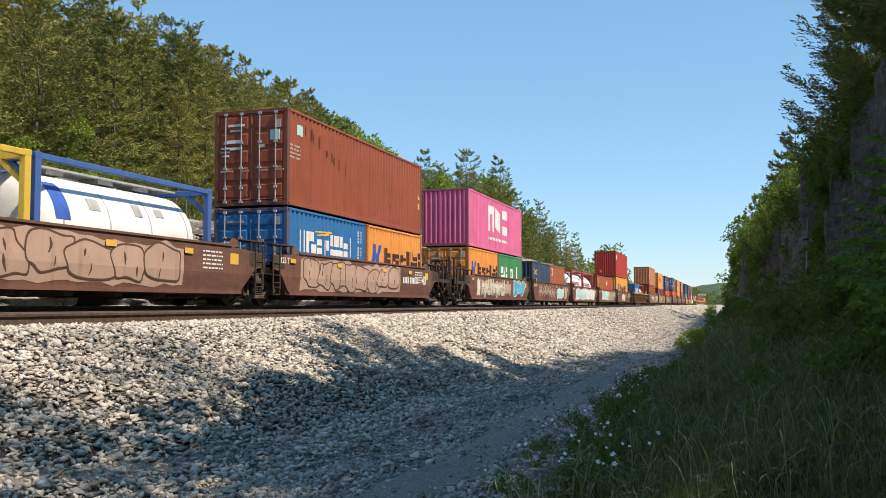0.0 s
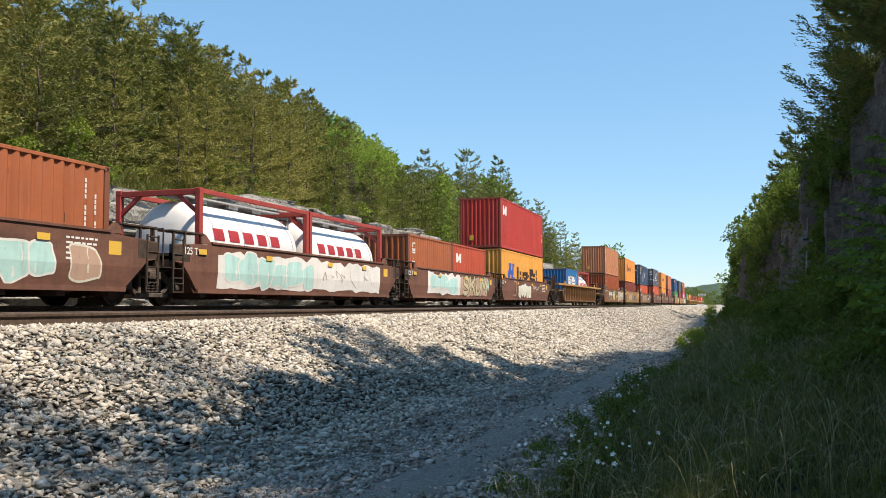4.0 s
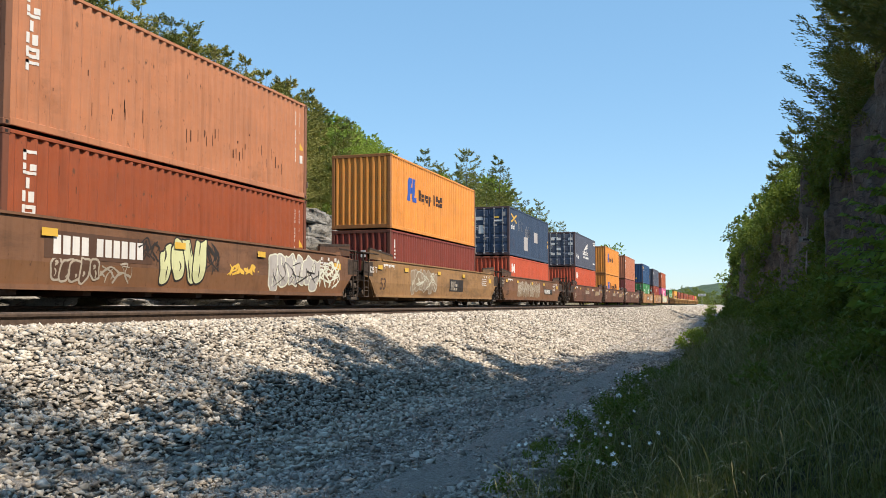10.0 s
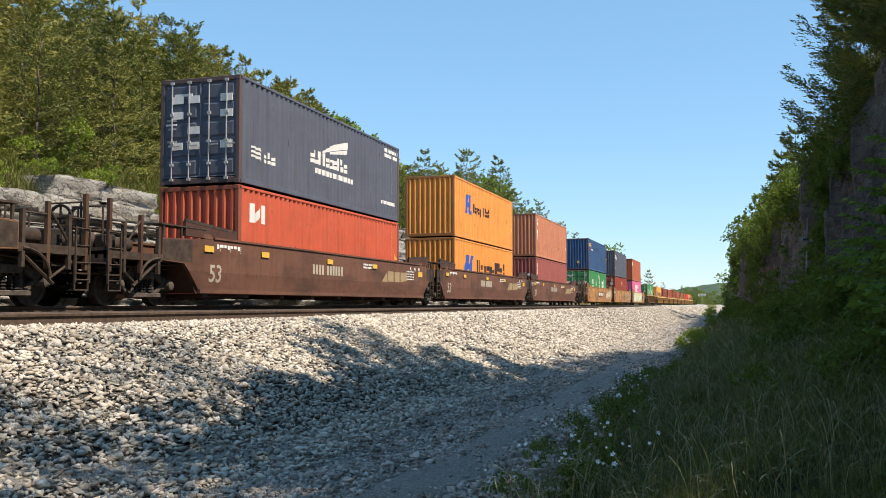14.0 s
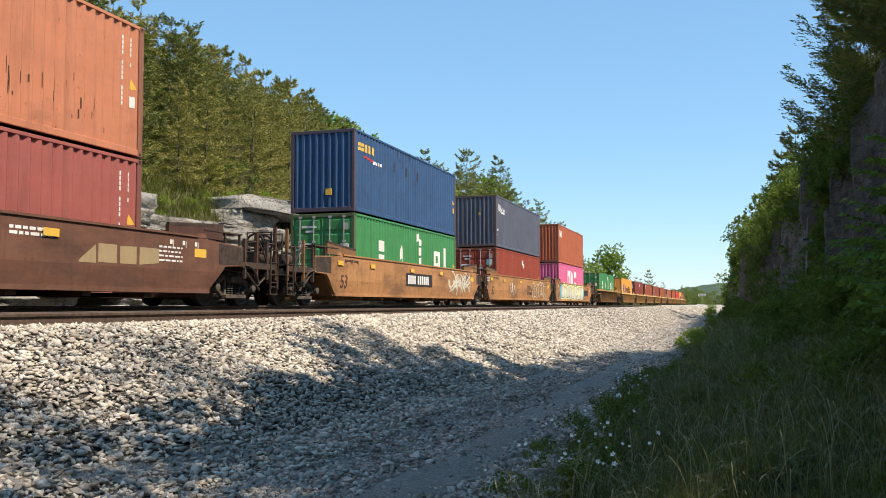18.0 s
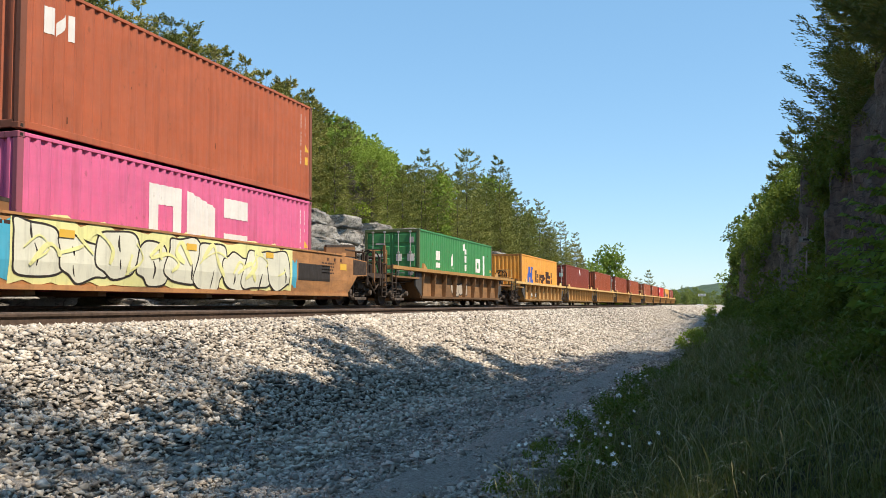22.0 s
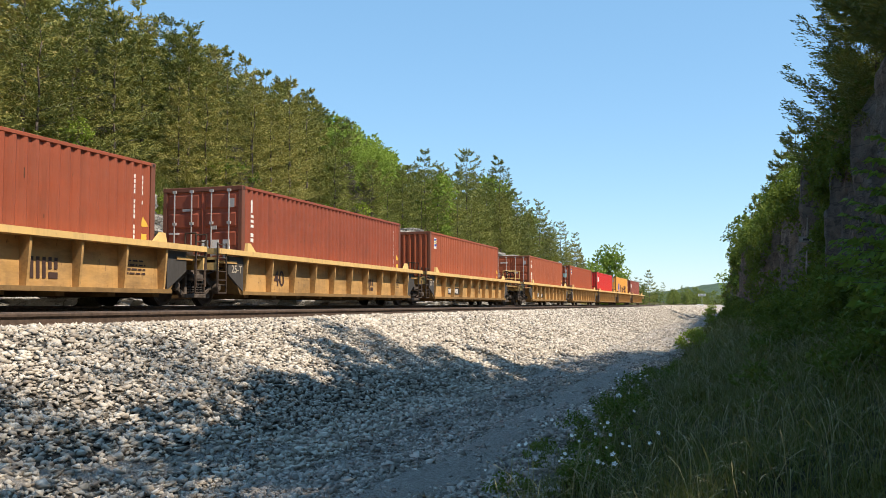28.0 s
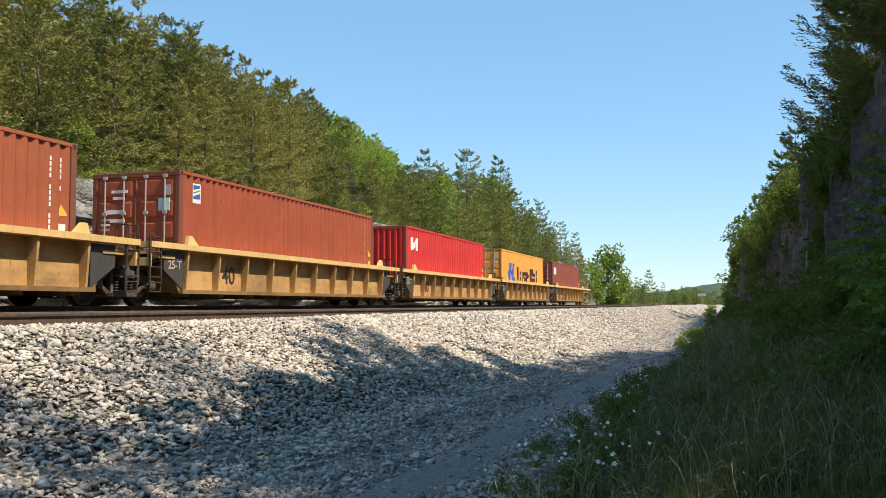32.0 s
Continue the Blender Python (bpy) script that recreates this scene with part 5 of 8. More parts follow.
def tan_box(u, zb, length, H, colour, front="ribs", label="tan-brown weathered steel shipping container", n=6):
    q = []
    for i, ch in enumerate("nulHon"[:n]):
        z, x = H - 0.26 - (i + 1) * 0.255, -length / 2 + 0.5
        q += {"n": [r4(x, z, 0.09, 0.2), r4(x, z + 0.14, 0.34, 0.06)], "u": [r4(x, z, 0.34, 0.06), r4(x, z + 0.08, 0.1, 0.12), r4(x + 0.22, z + 0.08, 0.12, 0.12)], "l": [r4(x + 0.1, z, 0.12, 0.2)],
              "H": [r4(x, z, 0.1, 0.2), r4(x + 0.2, z, 0.1, 0.2)], "o": ring_blocks(x, z, 0.34, 0.2, 0.07)}[ch]
    return container(u, zb, length, H, colour, front, label, usual(length, H, 2) + [(q, W_, "lettering_bar")], [((0.4, 0.5, 0.22, 0.3), Y_, "placard")], rust=0.6)


def maroon_box(u, zb, H, front="ribs", colour=MAROON, word=True):
    m = usual(L40, H) + ([(column_blocks(-L40 / 2 + 0.48, H - 0.30, 0.34, "lex"), W_, "lettering_bar")] if word else [])
    e = [((-0.85 + 0.32 * i, 1.55 if front == "ribs" else 1.2, 0.2, 0.26), W_, "lettering_bar") for i in range(3)] if word else []
    return container(u, zb, L40, H, colour, front, "dark maroon steel shipping container with white lettering shapes", m, e, rust=0.3)


def rust_box(u, zb, H, front, colour=RUST, sticker=None, label="rust-brown steel shipping container with white figures", extra=()):
    m = usual(L40, H) + list(extra)
    if sticker:
        m += [([r4(-5.55, H - 0.72, 0.42, 0.48)], W_, "sticker"), ([r4(-5.51, H - 0.62, 0.34, 0.34)], P_BLUE, "sticker_print"), ([(-5.51, -5.17, H - 0.58, H - 0.52, H - 0.44, H - 0.38), (-5.51, -5.17, H - 0.48, H - 0.42, H - 0.36, H - 0.32)], P_LIME, "sticker_stripe")]
    e = [((-0.95, 1.95, 0.3, 0.3), P_MINT, "round_sticker"), ((0.3, 1.9, 0.5, 0.1), W_, "figure_row"), ((0.3, 1.7, 0.4, 0.08), W_, "figure_row")] if front == "doors" else [((0.5, 1.9, 0.35, 0.4), Y_, "placard")]
    return container(u, zb, L40, H, colour, front, label, m, e, rust=0.35)


LOW, UP_S, UP_H = 0.30, 0.30 + STD + 0.05, 0.30 + HIGH + 0.05
BROWN_LABELS = {1: "brown articulated well car unit with bulky dusty tan graffiti", 2: "brown articulated well car unit covered in outlined tan graffiti", 3: "brown well car unit with worn pale patches and blue graffiti",
                4: "brown well car unit with thin pale scribbles and mint graffiti", 5: "brown well car unit with a white sprayed ground and mint graffiti", 6: "brown well car unit with beige graffiti in dark outlines",
                7: "dark brown well car unit with a small cream graffiti piece"}
BROWN, TTX_Y, MUD, COCOA, AMBER = (0.165, 0.072, 0.047), (0.50, 0.285, 0.090), (0.27, 0.138, 0.052), (0.150, 0.064, 0.039), (0.43, 0.20, 0.070)
YF = -HALF             # outer face of a plated car's side
PANEL = -1.315          # sunk panels of a ribbed car


def reflectors(c, xs_, z=1.18, w=0.42, h=0.16):
    for x in xs_:
        flat_marks(c, YF - 0.028, [r4(x, z, w, h)], Y_, "reflector")


def brown_car(u, front, rear, seed, deco):
    c = well_car(u, (9.68 if front == "coupler" else 7.7, 9.68 if rear == "coupler" else 7.7), 12.6, "plate", BROWN, front, rear, BROWN_LABELS[seed], "well cars of the train", 1.5, dirt=0.55)
    reflectors(c, (-6.4, -3.1, 0.9, 3.7), 1.22, 0.34, 0.13)
    flat_marks(c, YF, [r4(5.75, 1.05, 0.4, 0.28)], Y_, "reflector")
    flat_marks(c, YF, small_print(4.5, 1.3, 0.9, 5, 0.04, 0.1, seed), W_, "small_print")
    if front != "coupler" and seed != 7:
        lettering("125 T", 0.24, M_WHITE, c, -6.98, 1.2, YF - 0.006, 0.003, "white stencilled load limit")
    deco(c)
    return c


def tan_ground(c, x0, x1, seed, n):
    """A broad dusty field with bulky outlined lumps on it."""
    overspray(c, x0, x1, 0.40, 1.52, P_TAN, seed, YF - 0.0042, "dusty sprayed field")
    scrawl(c, x0 + 0.2, 0.46, x1 - x0 - 0.4, 0.98, YF - 0.004, seed + 1, P_TAN, P_UMBER, n)


def deco_a0(c):
    tan_ground(c, -6.2, 3.7, 3, 8)
    strokes(c, -3.3, 0.85, 0.9, 0.45, YF - 0.02, 33, W_, 5, 0.018)


def deco_a1(c):
    tan_ground(c, -5.7, 2.8, 13, 8)
    flat_marks(c, YF, char_bars(3.1, 0.86, 0.24, 10), W_, "figure_row")
    lettering("40", 0.5, M_WHITE, c, 5.35, 0.84, YF - 0.006, 0.006, "white stencilled number")


def deco_a2(c):
    overspray(c, -5.4, -4.8, 0.45, 1.4, P_PALE, 50, YF - 0.0042, "worn pale sprayed patch")
    overspray(c, -4.6, 1.9, 0.55, 1.38, P_TAN, 51, YF - 0.0042, "dusty sprayed field")
    flat_marks(c, YF - 0.004, word_blocks(-4.5, 0.52, 0.86, "npuHnpnu", 0.13), P_PALE, "graffiti")
    strokes(c, -4.6, 0.5, 6.4, 0.85, YF - 0.006, 52, W_, 12, 0.02)
    scrawl(c, 2.6, 0.45, 3.0, 1.0, YF, 5, P_SKY, W_, 3)


def deco_a3(c):
    strokes(c, -5.4, 0.42, 6.6, 0.95, YF, 61, P_TAN, 26, 0.05)
    strokes(c, -5.2, 0.5, 6.2, 0.85, YF - 0.003, 62, P_DUST, 22, 0.022)
    scrawl(c, 1.5, 0.42, 2.7, 0.85, YF, 6, P_MINT, W_, 4)
    scrawl(c, 4.6, 0.45, 0.9, 0.85, YF, 16, P_TAN, P_PALE, 1)


def deco_a4(c):
    overspray(c, -5.5, 5.4, 0.40, 1.46, W_, 4, YF - 0.0042, "white sprayed ground")
    scrawl(c, -5.2, 0.44, 5.2, 0.95, YF - 0.004, 8, P_MINT, W_, 6)
    strokes(c, 0.6, 0.5, 4.5, 0.8, YF - 0.004, 18, P_DUST, 8, 0.02)


def deco_a5(c):
    overspray(c, -4.5, 0.8, 0.42, 1.46, W_, 5, YF - 0.0042, "white sprayed ground")
    scrawl(c, -4.2, 0.5, 4.0, 0.9, YF - 0.004, 9, P_MINT, W_, 3)
    overspray(c, 0.3, 5.3, 0.40, 1.42, P_TAN, 6, YF - 0.0092)
    fat_word(c, "SKUM", 0.7, 0.56, 4.4, 0.80, YF - 0.009, P_KHAKI, P_LINE, 0.105)
    strokes(c, 4.6, 0.5, 0.9, 0.9, YF - 0.0045, 19, P_MINT, 6, 0.03)


def deco_a6(c):
    scrawl(c, -2.7, 0.45, 3.6, 0.85, YF, 12, P_PALE, W_, 5)
    flat_marks(c, YF, ring_blocks(-4.0, 0.55, 0.7, 0.85, 0.06), P_TAN, "emblem")
    thin_tag(c, 1.5, 0.85, 1.9, 0.45, YF, 31, W_)
    lettering("125T", 0.26, M_WHITE, c, -6.95, 1.2, YF - 0.006, 0.003)


# two tank boxes on the leading unit
brown_car(14.5, "shared", "shared", 1, deco_a0)
tank_container(10.6, LOW, (0.66, 0.44, 0.03), (0.03, 0.10, 0.42), "white tank container in a yellow steel frame")
tank_container(16.75, LOW, (0.045, 0.12, 0.36), (0.03, 0.10, 0.42), "white tank container in a blue steel frame with warning labels",
               [(-2.35, 0.42, 8, 52, "stripe"), (-1.3, 0.35, 22, 36, "label_plate"), (0.2, 0.28, 22, 38, "warning_diamond"), (1.0, 0.3, 25, 36, "label_plate")])
brown_car(29.91, "joint", "coupler", 2, deco_a1)
blue20(29.91 - 3.06, LOW, "doors")
orange_box(29.91 + 3.06, LOW, L20, STD, "doors", "small")
rust_box(29.91, UP_S, HIGH, "doors", RUST, label="rust-brown high container with scraped sides and round stickers",
         extra=[([r4(-5.4, 2.18, 0.34, 0.32)], P_MINT, "round_sticker")] + [(small_print(-5.95, 1.8, 0.7, 4, 0.05, 0.12, 3), P_DUST, "figure_row")] + [([r4(-5.2 + 3.9 * ((i * 0.618) % 1), 1.2 + 1.2 * ((i * 0.381) % 1), 0.04, 0.18 + 0.25 * ((i * 0.27) % 1))], M_SCRAPE, "rust_scrape") for i in range(11)])
brown_car(49.27, "coupler", "shared", 3, deco_a2)
orange_box(49.27 - 3.06, LOW, L20, STD, "doors", "small")
green_box(49.27 + 3.06, LOW, L20, STD, "ribs")
container(49.27, UP_S, L40, HIGH, PINK, "ribs", "magenta-pink steel container with large white shapes", usual(L40, HIGH) + [
    (PINK_SHAPES, W_, "lettering_bar"), (small_print(-2.13, 0.6, 4.3, 1, 0.15, 0.3, 4), W_, "small_print")], rust=0.25)
brown_car(64.66, "joint", "shared", 4, deco_a3)
container(64.66 - 3.06, LOW, L20, STD, NAVY, "ribs", "navy-blue steel twenty-foot container with an orange cross emblem", [
    (CROSS_SMALL, P_GOLD, "emblem"), (word_blocks(-2.5, 1.25, 0.26, "xlnxs"), W_, "lettering_bar"),
    (number_column(2.3, 2.3, 12) + number_column(2.6, 2.0, 7), W_, "figure_row")], rust=0.5)
container(64.66 + 3.06, LOW, L20, STD, TAN, "ribs", "brown steel twenty-foot container with a small sticker", [
    ([r4(-2.38, 1.85, 0.42, 0.5)], W_, "sticker"), ([r4(-2.34, 1.92, 0.34, 0.34)], P_BLUE, "sticker_print"), (number_column(2.3, 2.3, 12) + number_column(2.6, 2.0, 7), W_, "figure_row")], rust=0.3)
brown_car(80.06, "joint", "shared", 5, deco_a4)
for du in (-3.06, 3.06):
    tank_container(80.2 + du, LOW, (0.36, 0.045, 0.035), (0.36, 0.02, 0.03), "white tank container in a red steel frame",
                   [(-2.2 + 0.75 * i, 0.5, 6, 22, "lettering_bar") for i in range(5)])
brown_car(95.46, "joint", "shared", 6, deco_a5)
tan_box(95.3 - 3.06, LOW, L20, STD, TAN, "ribs", "tan-brown steel twenty-foot container with white lettering shapes", 4)
brick_box(95.3 + 3.06, LOW, L20, STD, (0.46, 0.072, 0.032), "ribs")
brown_car(110.87, "joint", "coupler", 7, deco_a6)
orange_box(110.87, LOW, L40, HIGH, "ribs", "big", AMBER_BOX)
brick_box(110.87, UP_H, L40, HIGH, RED, "ribs", "dark red steel shipping container with a white emblem")

# a single ribbed well car with a blue box and a tank
ribbed = well_car(132.4, (11.83, 11.83), 16.6, "ribbed", MUD, "coupler", "coupler", "muddy yellow ribbed steel well car with a walkway deck", "well cars of the train", 1.62, 14, paint("worn_yellow", (0.40, 0.215, 0.06), 0.6))
lettering("53", 0.52, P_UMBER, ribbed, 4.66, 0.62, PANEL - 0.006, 0.008, "dark stencilled number")
flat_marks(ribbed, PANEL, [r4(2.0, 0.5, 1.05, 0.6)], paint("worn_yellow", (0.40, 0.215, 0.06), 0.6), "panel_patch")
blue20(132.38 - 3.06, LOW, "ribs")
tank_container(132.38 + 3.06, LOW, (0.36, 0.045, 0.035), (0.36, 0.02, 0.03), "white tank container in a red steel frame with red lettering shapes",
               [(-1.6 + 0.8 * i, 0.5, 4, 20, "lettering_bar") for i in range(5)] + [(-0.6, 0.26, 28, 42, "warning_diamond"), (0.1, 0.3, 26, 40, "label_plate"), (0.8, 0.26, 24, 36, "warning_diamond")])


def flat_stencil(x, z):
    """A small stencilled figure with a stroke beside it, as plain bars."""
    y = YF - 0.0052
    s = Shape()
    for a, b, lo, hi in ((0, 0.1, 0.06, 0.16), (0.13, 0.15, 0, 0.16)):
        s.add([(x + a, y, z + lo), (x + b, y, z + lo), (x + b, y, z + hi), (x + a, y, z + hi)], [(0, 1, 2, 3)])
    return s


def long_car(u, front, rear, colour, label, seed, trim=None):
    c = well_car(u, (12.0 if front == "coupler" else 9.78, 12.0 if rear == "coupler" else 9.78), 16.5, "plate", colour, front, rear, label, "well cars of the train", 1.62, dirt=0.7, skirt=paint("ochre_skirt", (0.215, 0.098, 0.042), 0.7) if colour == DIRTY else None)
    reflectors(c, (-8.2, -5.4, -1.2, 2.6), 1.3, 0.42, 0.15)
    flat_marks(c, YF, [r4(7.6, 1.15, 0.5, 0.2)], Y_, "reflector")
    flat_marks(c, YF, small_print(6.2, 1.3, 0.9, 4, 0.04, 0.1, seed), W_ if colour != AMBER else P_BLACK, "small_print")
    flat_marks(c, YF, small_print(-7.6, 1.44, 1.1, 1, 0.07, 0.1, seed + 4), W_ if colour != AMBER else P_BLACK, "small_print")
    for sx in (-1, 1):
        a, b = sorted((sx * 8.9, sx * 6.6))
        out = [(a, 1.63), (b, 1.63), (b, 1.84 if sx < 0 else 1.98), (a, 1.98 if sx < 0 else 1.84)]
        part("end_hood", Shape().plate(out, -HALF + 0.03, -HALF + 0.12), paint("hood_%02d" % int(colour[0] * 99), dark(colour, 0.5), 0.4), c, "dark end hood plate")
        part("hood_edge", Shape().bar((a, -HALF + 0.06, 2.0 if sx < 0 else 1.86), (b, -HALF + 0.06, 1.86 if sx < 0 else 2.0), 0.07), M_TRUCK, c)
        for k in range(3):
            part("stencil", flat_stencil(sx * (7.6 - 0.5 * k), 1.34), W_ if colour != AMBER else P_BLACK, c)
    lettering("53", 0.6, P_DUST if colour == COCOA else P_UMBER, c, -7.95, 0.58, YF - 0.006, 0.008, "stencilled number", 1.0)
    return c


DUSTY = "dusty brown articulated well car unit with faded graffiti"
DIRTY = (0.195, 0.092, 0.047)
c1 = long_car(156.2, "coupler", "shared", DIRTY, DUSTY, 11)
flat_marks(c1, YF, [r4(-5.3, 0.90, 3.3, 0.52)], P_UMBER, "panel_patch")
flat_marks(c1, YF - 0.002, [(x0 + 0.04, x1 + 0.06, p0, p1, q0, q1) for x0, x1, p0, p1, q0, q1 in char_bars(-5.1, 0.98, 0.36, 10)], W_, "figure_row")
scrawl(c1, -5.1, 0.42, 1.35, 0.5, YF, 41, P_UMBER, P_DUST, 5)
strokes(c1, -3.7, 0.46, 1.0, 0.42, YF, 43, P_DUST, 9, 0.018)
strokes(c1, -2.5, 0.95, 0.75, 0.6, YF, 46, P_LINE, 10, 0.022)
strokes(c1, 0.0, 0.75, 0.7, 0.8, YF, 47, P_LINE, 12, 0.022)
scrawl(c1, -1.72, 0.42, 1.85, 1.16, YF, 42, paint("spray_pale_lime", (0.62, 0.64, 0.34), 0.2), P_LINE, 4)
strokes(c1, 1.1, 0.75, 1.6, 0.34, YF, 48, P_GOLD, 10, 0.04)
scrawl(c1, 3.3, 0.40, 3.2, 1.08, YF, 44, paint("spray_silver", (0.46, 0.43, 0.40), 0.2), P_CREAM, 6)
strokes(c1, 3.5, 0.5, 2.9, 0.9, YF - 0.009, 49, P_LINE, 12, 0.016)
strokes(c1, 6.55, 0.5, 1.4, 0.95, YF, 50, P_CREAM, 16, 0.026)
tan_box(156.2, LOW, L40, HIGH, (0.31, 0.068, 0.021), "ribs", "reddish-brown steel shipping container with white lettering shapes")
tan_box(156.2, UP_H, L40, HIGH, SALMON, "ribs", "faded salmon-brown steel container with rust scrapes")
c2 = long_car(175.75, "joint", "shared", (0.33, 0.178, 0.068), DUSTY, 12)
scrawl(c2, -4.6, 0.45, 3.3, 1.0, YF, 44, paint("spray_mud", (0.30, 0.22, 0.14), 0.4), P_DUST, 7)
strokes(c2, -4.5, 0.5, 3.1, 0.9, YF - 0.012, 45, P_PALE, 14, 0.022)
flat_marks(c2, YF, [r4(0.6, 0.62, 2.2, 0.55)], P_LINE, "panel_patch")
flat_marks(c2, YF - 0.002, word_blocks(0.8, 0.68, 0.4, "lHux"), P_DUST, "lettering_bar")
lettering("125 T", 0.3, M_WHITE, c2, -8.98, 1.16, YF - 0.006, 0.004)
maroon_box(175.57, LOW, STD)
orange_box(175.57, UP_S, L40, HIGH, "ribs", "mid")
c3 = long_car(195.3, "joint", "coupler", DIRTY, DUSTY, 13)
for i in range(4):
    overspray(c3, -5.1 + 1.7 * i, -3.6 + 1.7 * i, 0.45, 1.5, P_MUDDY, 54 + i, YF - 0.003)
    strokes(c3, -5.1 + 1.7 * i, 0.45, 1.6, 1.05, YF - 0.003, 50 + i, P_DUST, 11, 0.034)
flat_marks(c3, YF, [r4(3.0, 0.72, 3.0, 0.36)], P_LINE, "panel_patch")
flat_marks(c3, YF - 0.002, char_bars(3.15, 0.78, 0.26, 10), W_, "figure_row")
lettering("25T", 0.3, P_DUST, c3, -8.95, 1.18, YF - 0.006, 0.004)
brick_box(195.28, LOW, L40, STD)
container(195.28, UP_S, L40, HIGH, NAVY, "doors", "navy-blue steel container with an orange cross emblem and pale patches", usual(L40, HIGH) + [
    (CROSS_BIG, P_GOLD, "emblem"), (word_blocks(-5.5, 1.6, 0.3, "xlnxs"), W_, "lettering_bar"),
    ([r4(-1.95, 0.5, 0.95, 0.85), r4(1.15, 1.18, 1.0, 0.68)], P_PATCH, "bare_steel"), ([r4(-3.4 + 0.23 * i, 1.6 + 0.1 * (i % 3), 0.04, 0.6) for i in range(4)] + [r4(-1.6 + 0.3 * i, 1.2 + 0.17 * (i % 2), 0.05, 0.7) for i in range(6)], P_PATCH, "scratch")],
    [((-0.8, 2.0, 0.5, 0.1), W_, "figure_row"), ((-0.6, 2.2, 0.3, 0.1), P_GOLD, "emblem"), ((0.35, 1.3, 0.3, 0.5), W_, "figure_row"), ((0.4, 2.1, 0.5, 0.2), W_, "figure_row")], rust=0.3)

SMOOTH = "dark brown articulated well car unit with white stencils"


def cocoa_marks(c):
    flat_marks(c, YF, char_bars(-2.2, 0.95, 0.3, 10), P_DUST, "figure_row")
    flat_marks(c, YF, [(3.6, 4.1, 0.86, 0.9, 0.86, 1.24), (4.17, 4.75, 0.88, 1.26, 0.88, 1.26), (4.85, 5.4, 0.88, 1.24, 0.88, 1.26), (5.5, 6.2, 0.88, 1.26, 0.94, 1.26)], P_OLDGOLD, "emblem")
    flat_marks(c, YF, small_print(1.8, 1.38, 1.1, 2, 0.06, 0.1, 3), W_, "small_print")


d1 = long_car(219.3, "coupler", "shared", COCOA, SMOOTH, 14)
cocoa_marks(d1)
brick_box(219.24, LOW, L40, HIGH)
container(219.24, UP_H, L40, HIGH, SLATE, "doors", "dark slate-blue steel container with a white wing emblem", usual(L40, HIGH, tri=False) + [
    ([(-0.85, -0.1, 1.62, 1.68, 1.8, 2.0), (-0.1, 1.15, 1.8, 2.0, 2.05, 2.3), (-0.3, 1.0, 1.66, 1.74, 1.85, 2.0)], W_, "emblem"), (word_blocks(-1.8, 1.2, 0.42, "xuHlxoxlsx"), W_, "lettering_bar"), (small_print(-1.4, 0.9, 3.0, 1, 0.17, 0.3, 8), W_, "small_print"),
    ([(-5.4, -4.85, 0.8 + 0.12 * i, 0.86 + 0.12 * i, 0.76 + 0.12 * i, 0.84 + 0.12 * i) for i in range(3)], W_, "stripe"), (word_blocks(-4.75, 0.72, 0.32, "xux"), W_, "lettering_bar"), (small_print(4.6, 2.55, 1.3, 2, 0.13, 0.2, 9) + small_print(4.2, 0.55, 1.5, 1, 0.13, 0.2, 10), W_, "small_print")],
    [((-1.0 + 0.5 * i, 0.95 + 0.42 * j, 0.36, 0.2), W_, "placard") for i in (0, 2, 3) for j in range(4) if (i + j) % 3 != 1], rust=0.25)
d2 = long_car(238.85, "joint", "shared", COCOA, SMOOTH, 15)
cocoa_marks(d2)
orange_box(238.9, LOW, L40, HIGH, "ribs", "big")
orange_box(238.9, UP_H, L40, HIGH, "ribs", "mid")
d3 = long_car(258.0, "joint", "coupler", COCOA, SMOOTH, 16)
cocoa_marks(d3)
lettering("125 T", 0.28, M_WHITE, d3, -8.98, 1.25, YF - 0.006, 0.004)
maroon_box(257.8, LOW, HIGH, "ribs", (0.33, 0.085, 0.07))
tan_box(257.8, UP_H, L40, HIGH, (0.51, 0.185, 0.092), "ribs", "light rust-brown steel container with white lettering shapes")

GOLDEN = "amber-yellow articulated well car unit with graffiti and dark stencils"
e1 = long_car(282.0, "coupler", "shared", AMBER, GOLDEN, 17)
flat_marks(e1, YF, [r4(-1.7, 0.75, 3.3, 0.52)], P_LINE, "panel_patch")
flat_marks(e1, YF - 0.002, char_bars(-1.45, 0.84, 0.34, 10), W_, "figure_row")
for i in range(3):
    strokes(e1, 4.0 + 1.1 * i, 0.45, 1.3, 1.1, YF, 60 + i, P_PALE, 10, 0.034)
green_box(281.86, LOW, L40, HIGH, "doors")
container(281.86, UP_H, L40, HIGH, ROYAL, "ribs", "royal-blue steel shipping container with a yellow word shape", usual(L40, HIGH) + [
    (word_blocks(-5.7, 2.2, 0.40, "xxono"), P_GOLD, "lettering_bar"), ([(-5.3, -4.3, 2.02, 2.08, 1.92, 2.02)], paint("logo_red", (0.5, 0.03, 0.04), 0.1), "stripe"), (small_print(-4.3, 1.88, 0.9, 1, 0.12, 0.2, 5), W_, "small_print"),
    ([r4(-2.2 + 0.35 * i, 1.9 + 0.22 * ((i * 7) % 4), 0.06, 0.35) for i in range(9)], P_LINE, "scratch")], [((-0.35, 0.6, 0.22, 0.22), Y_, "warning_sign")], rust=0.2)
e2 = long_car(301.7, "joint", "shared", AMBER, GOLDEN, 18)
thin_tag(e2, -3.8, 0.45, 1.5, 1.05, YF, 70, W_)
flat_marks(e2, YF, word_blocks(1.0, 0.62, 0.6, "lHux"), P_LINE, "lettering_bar")
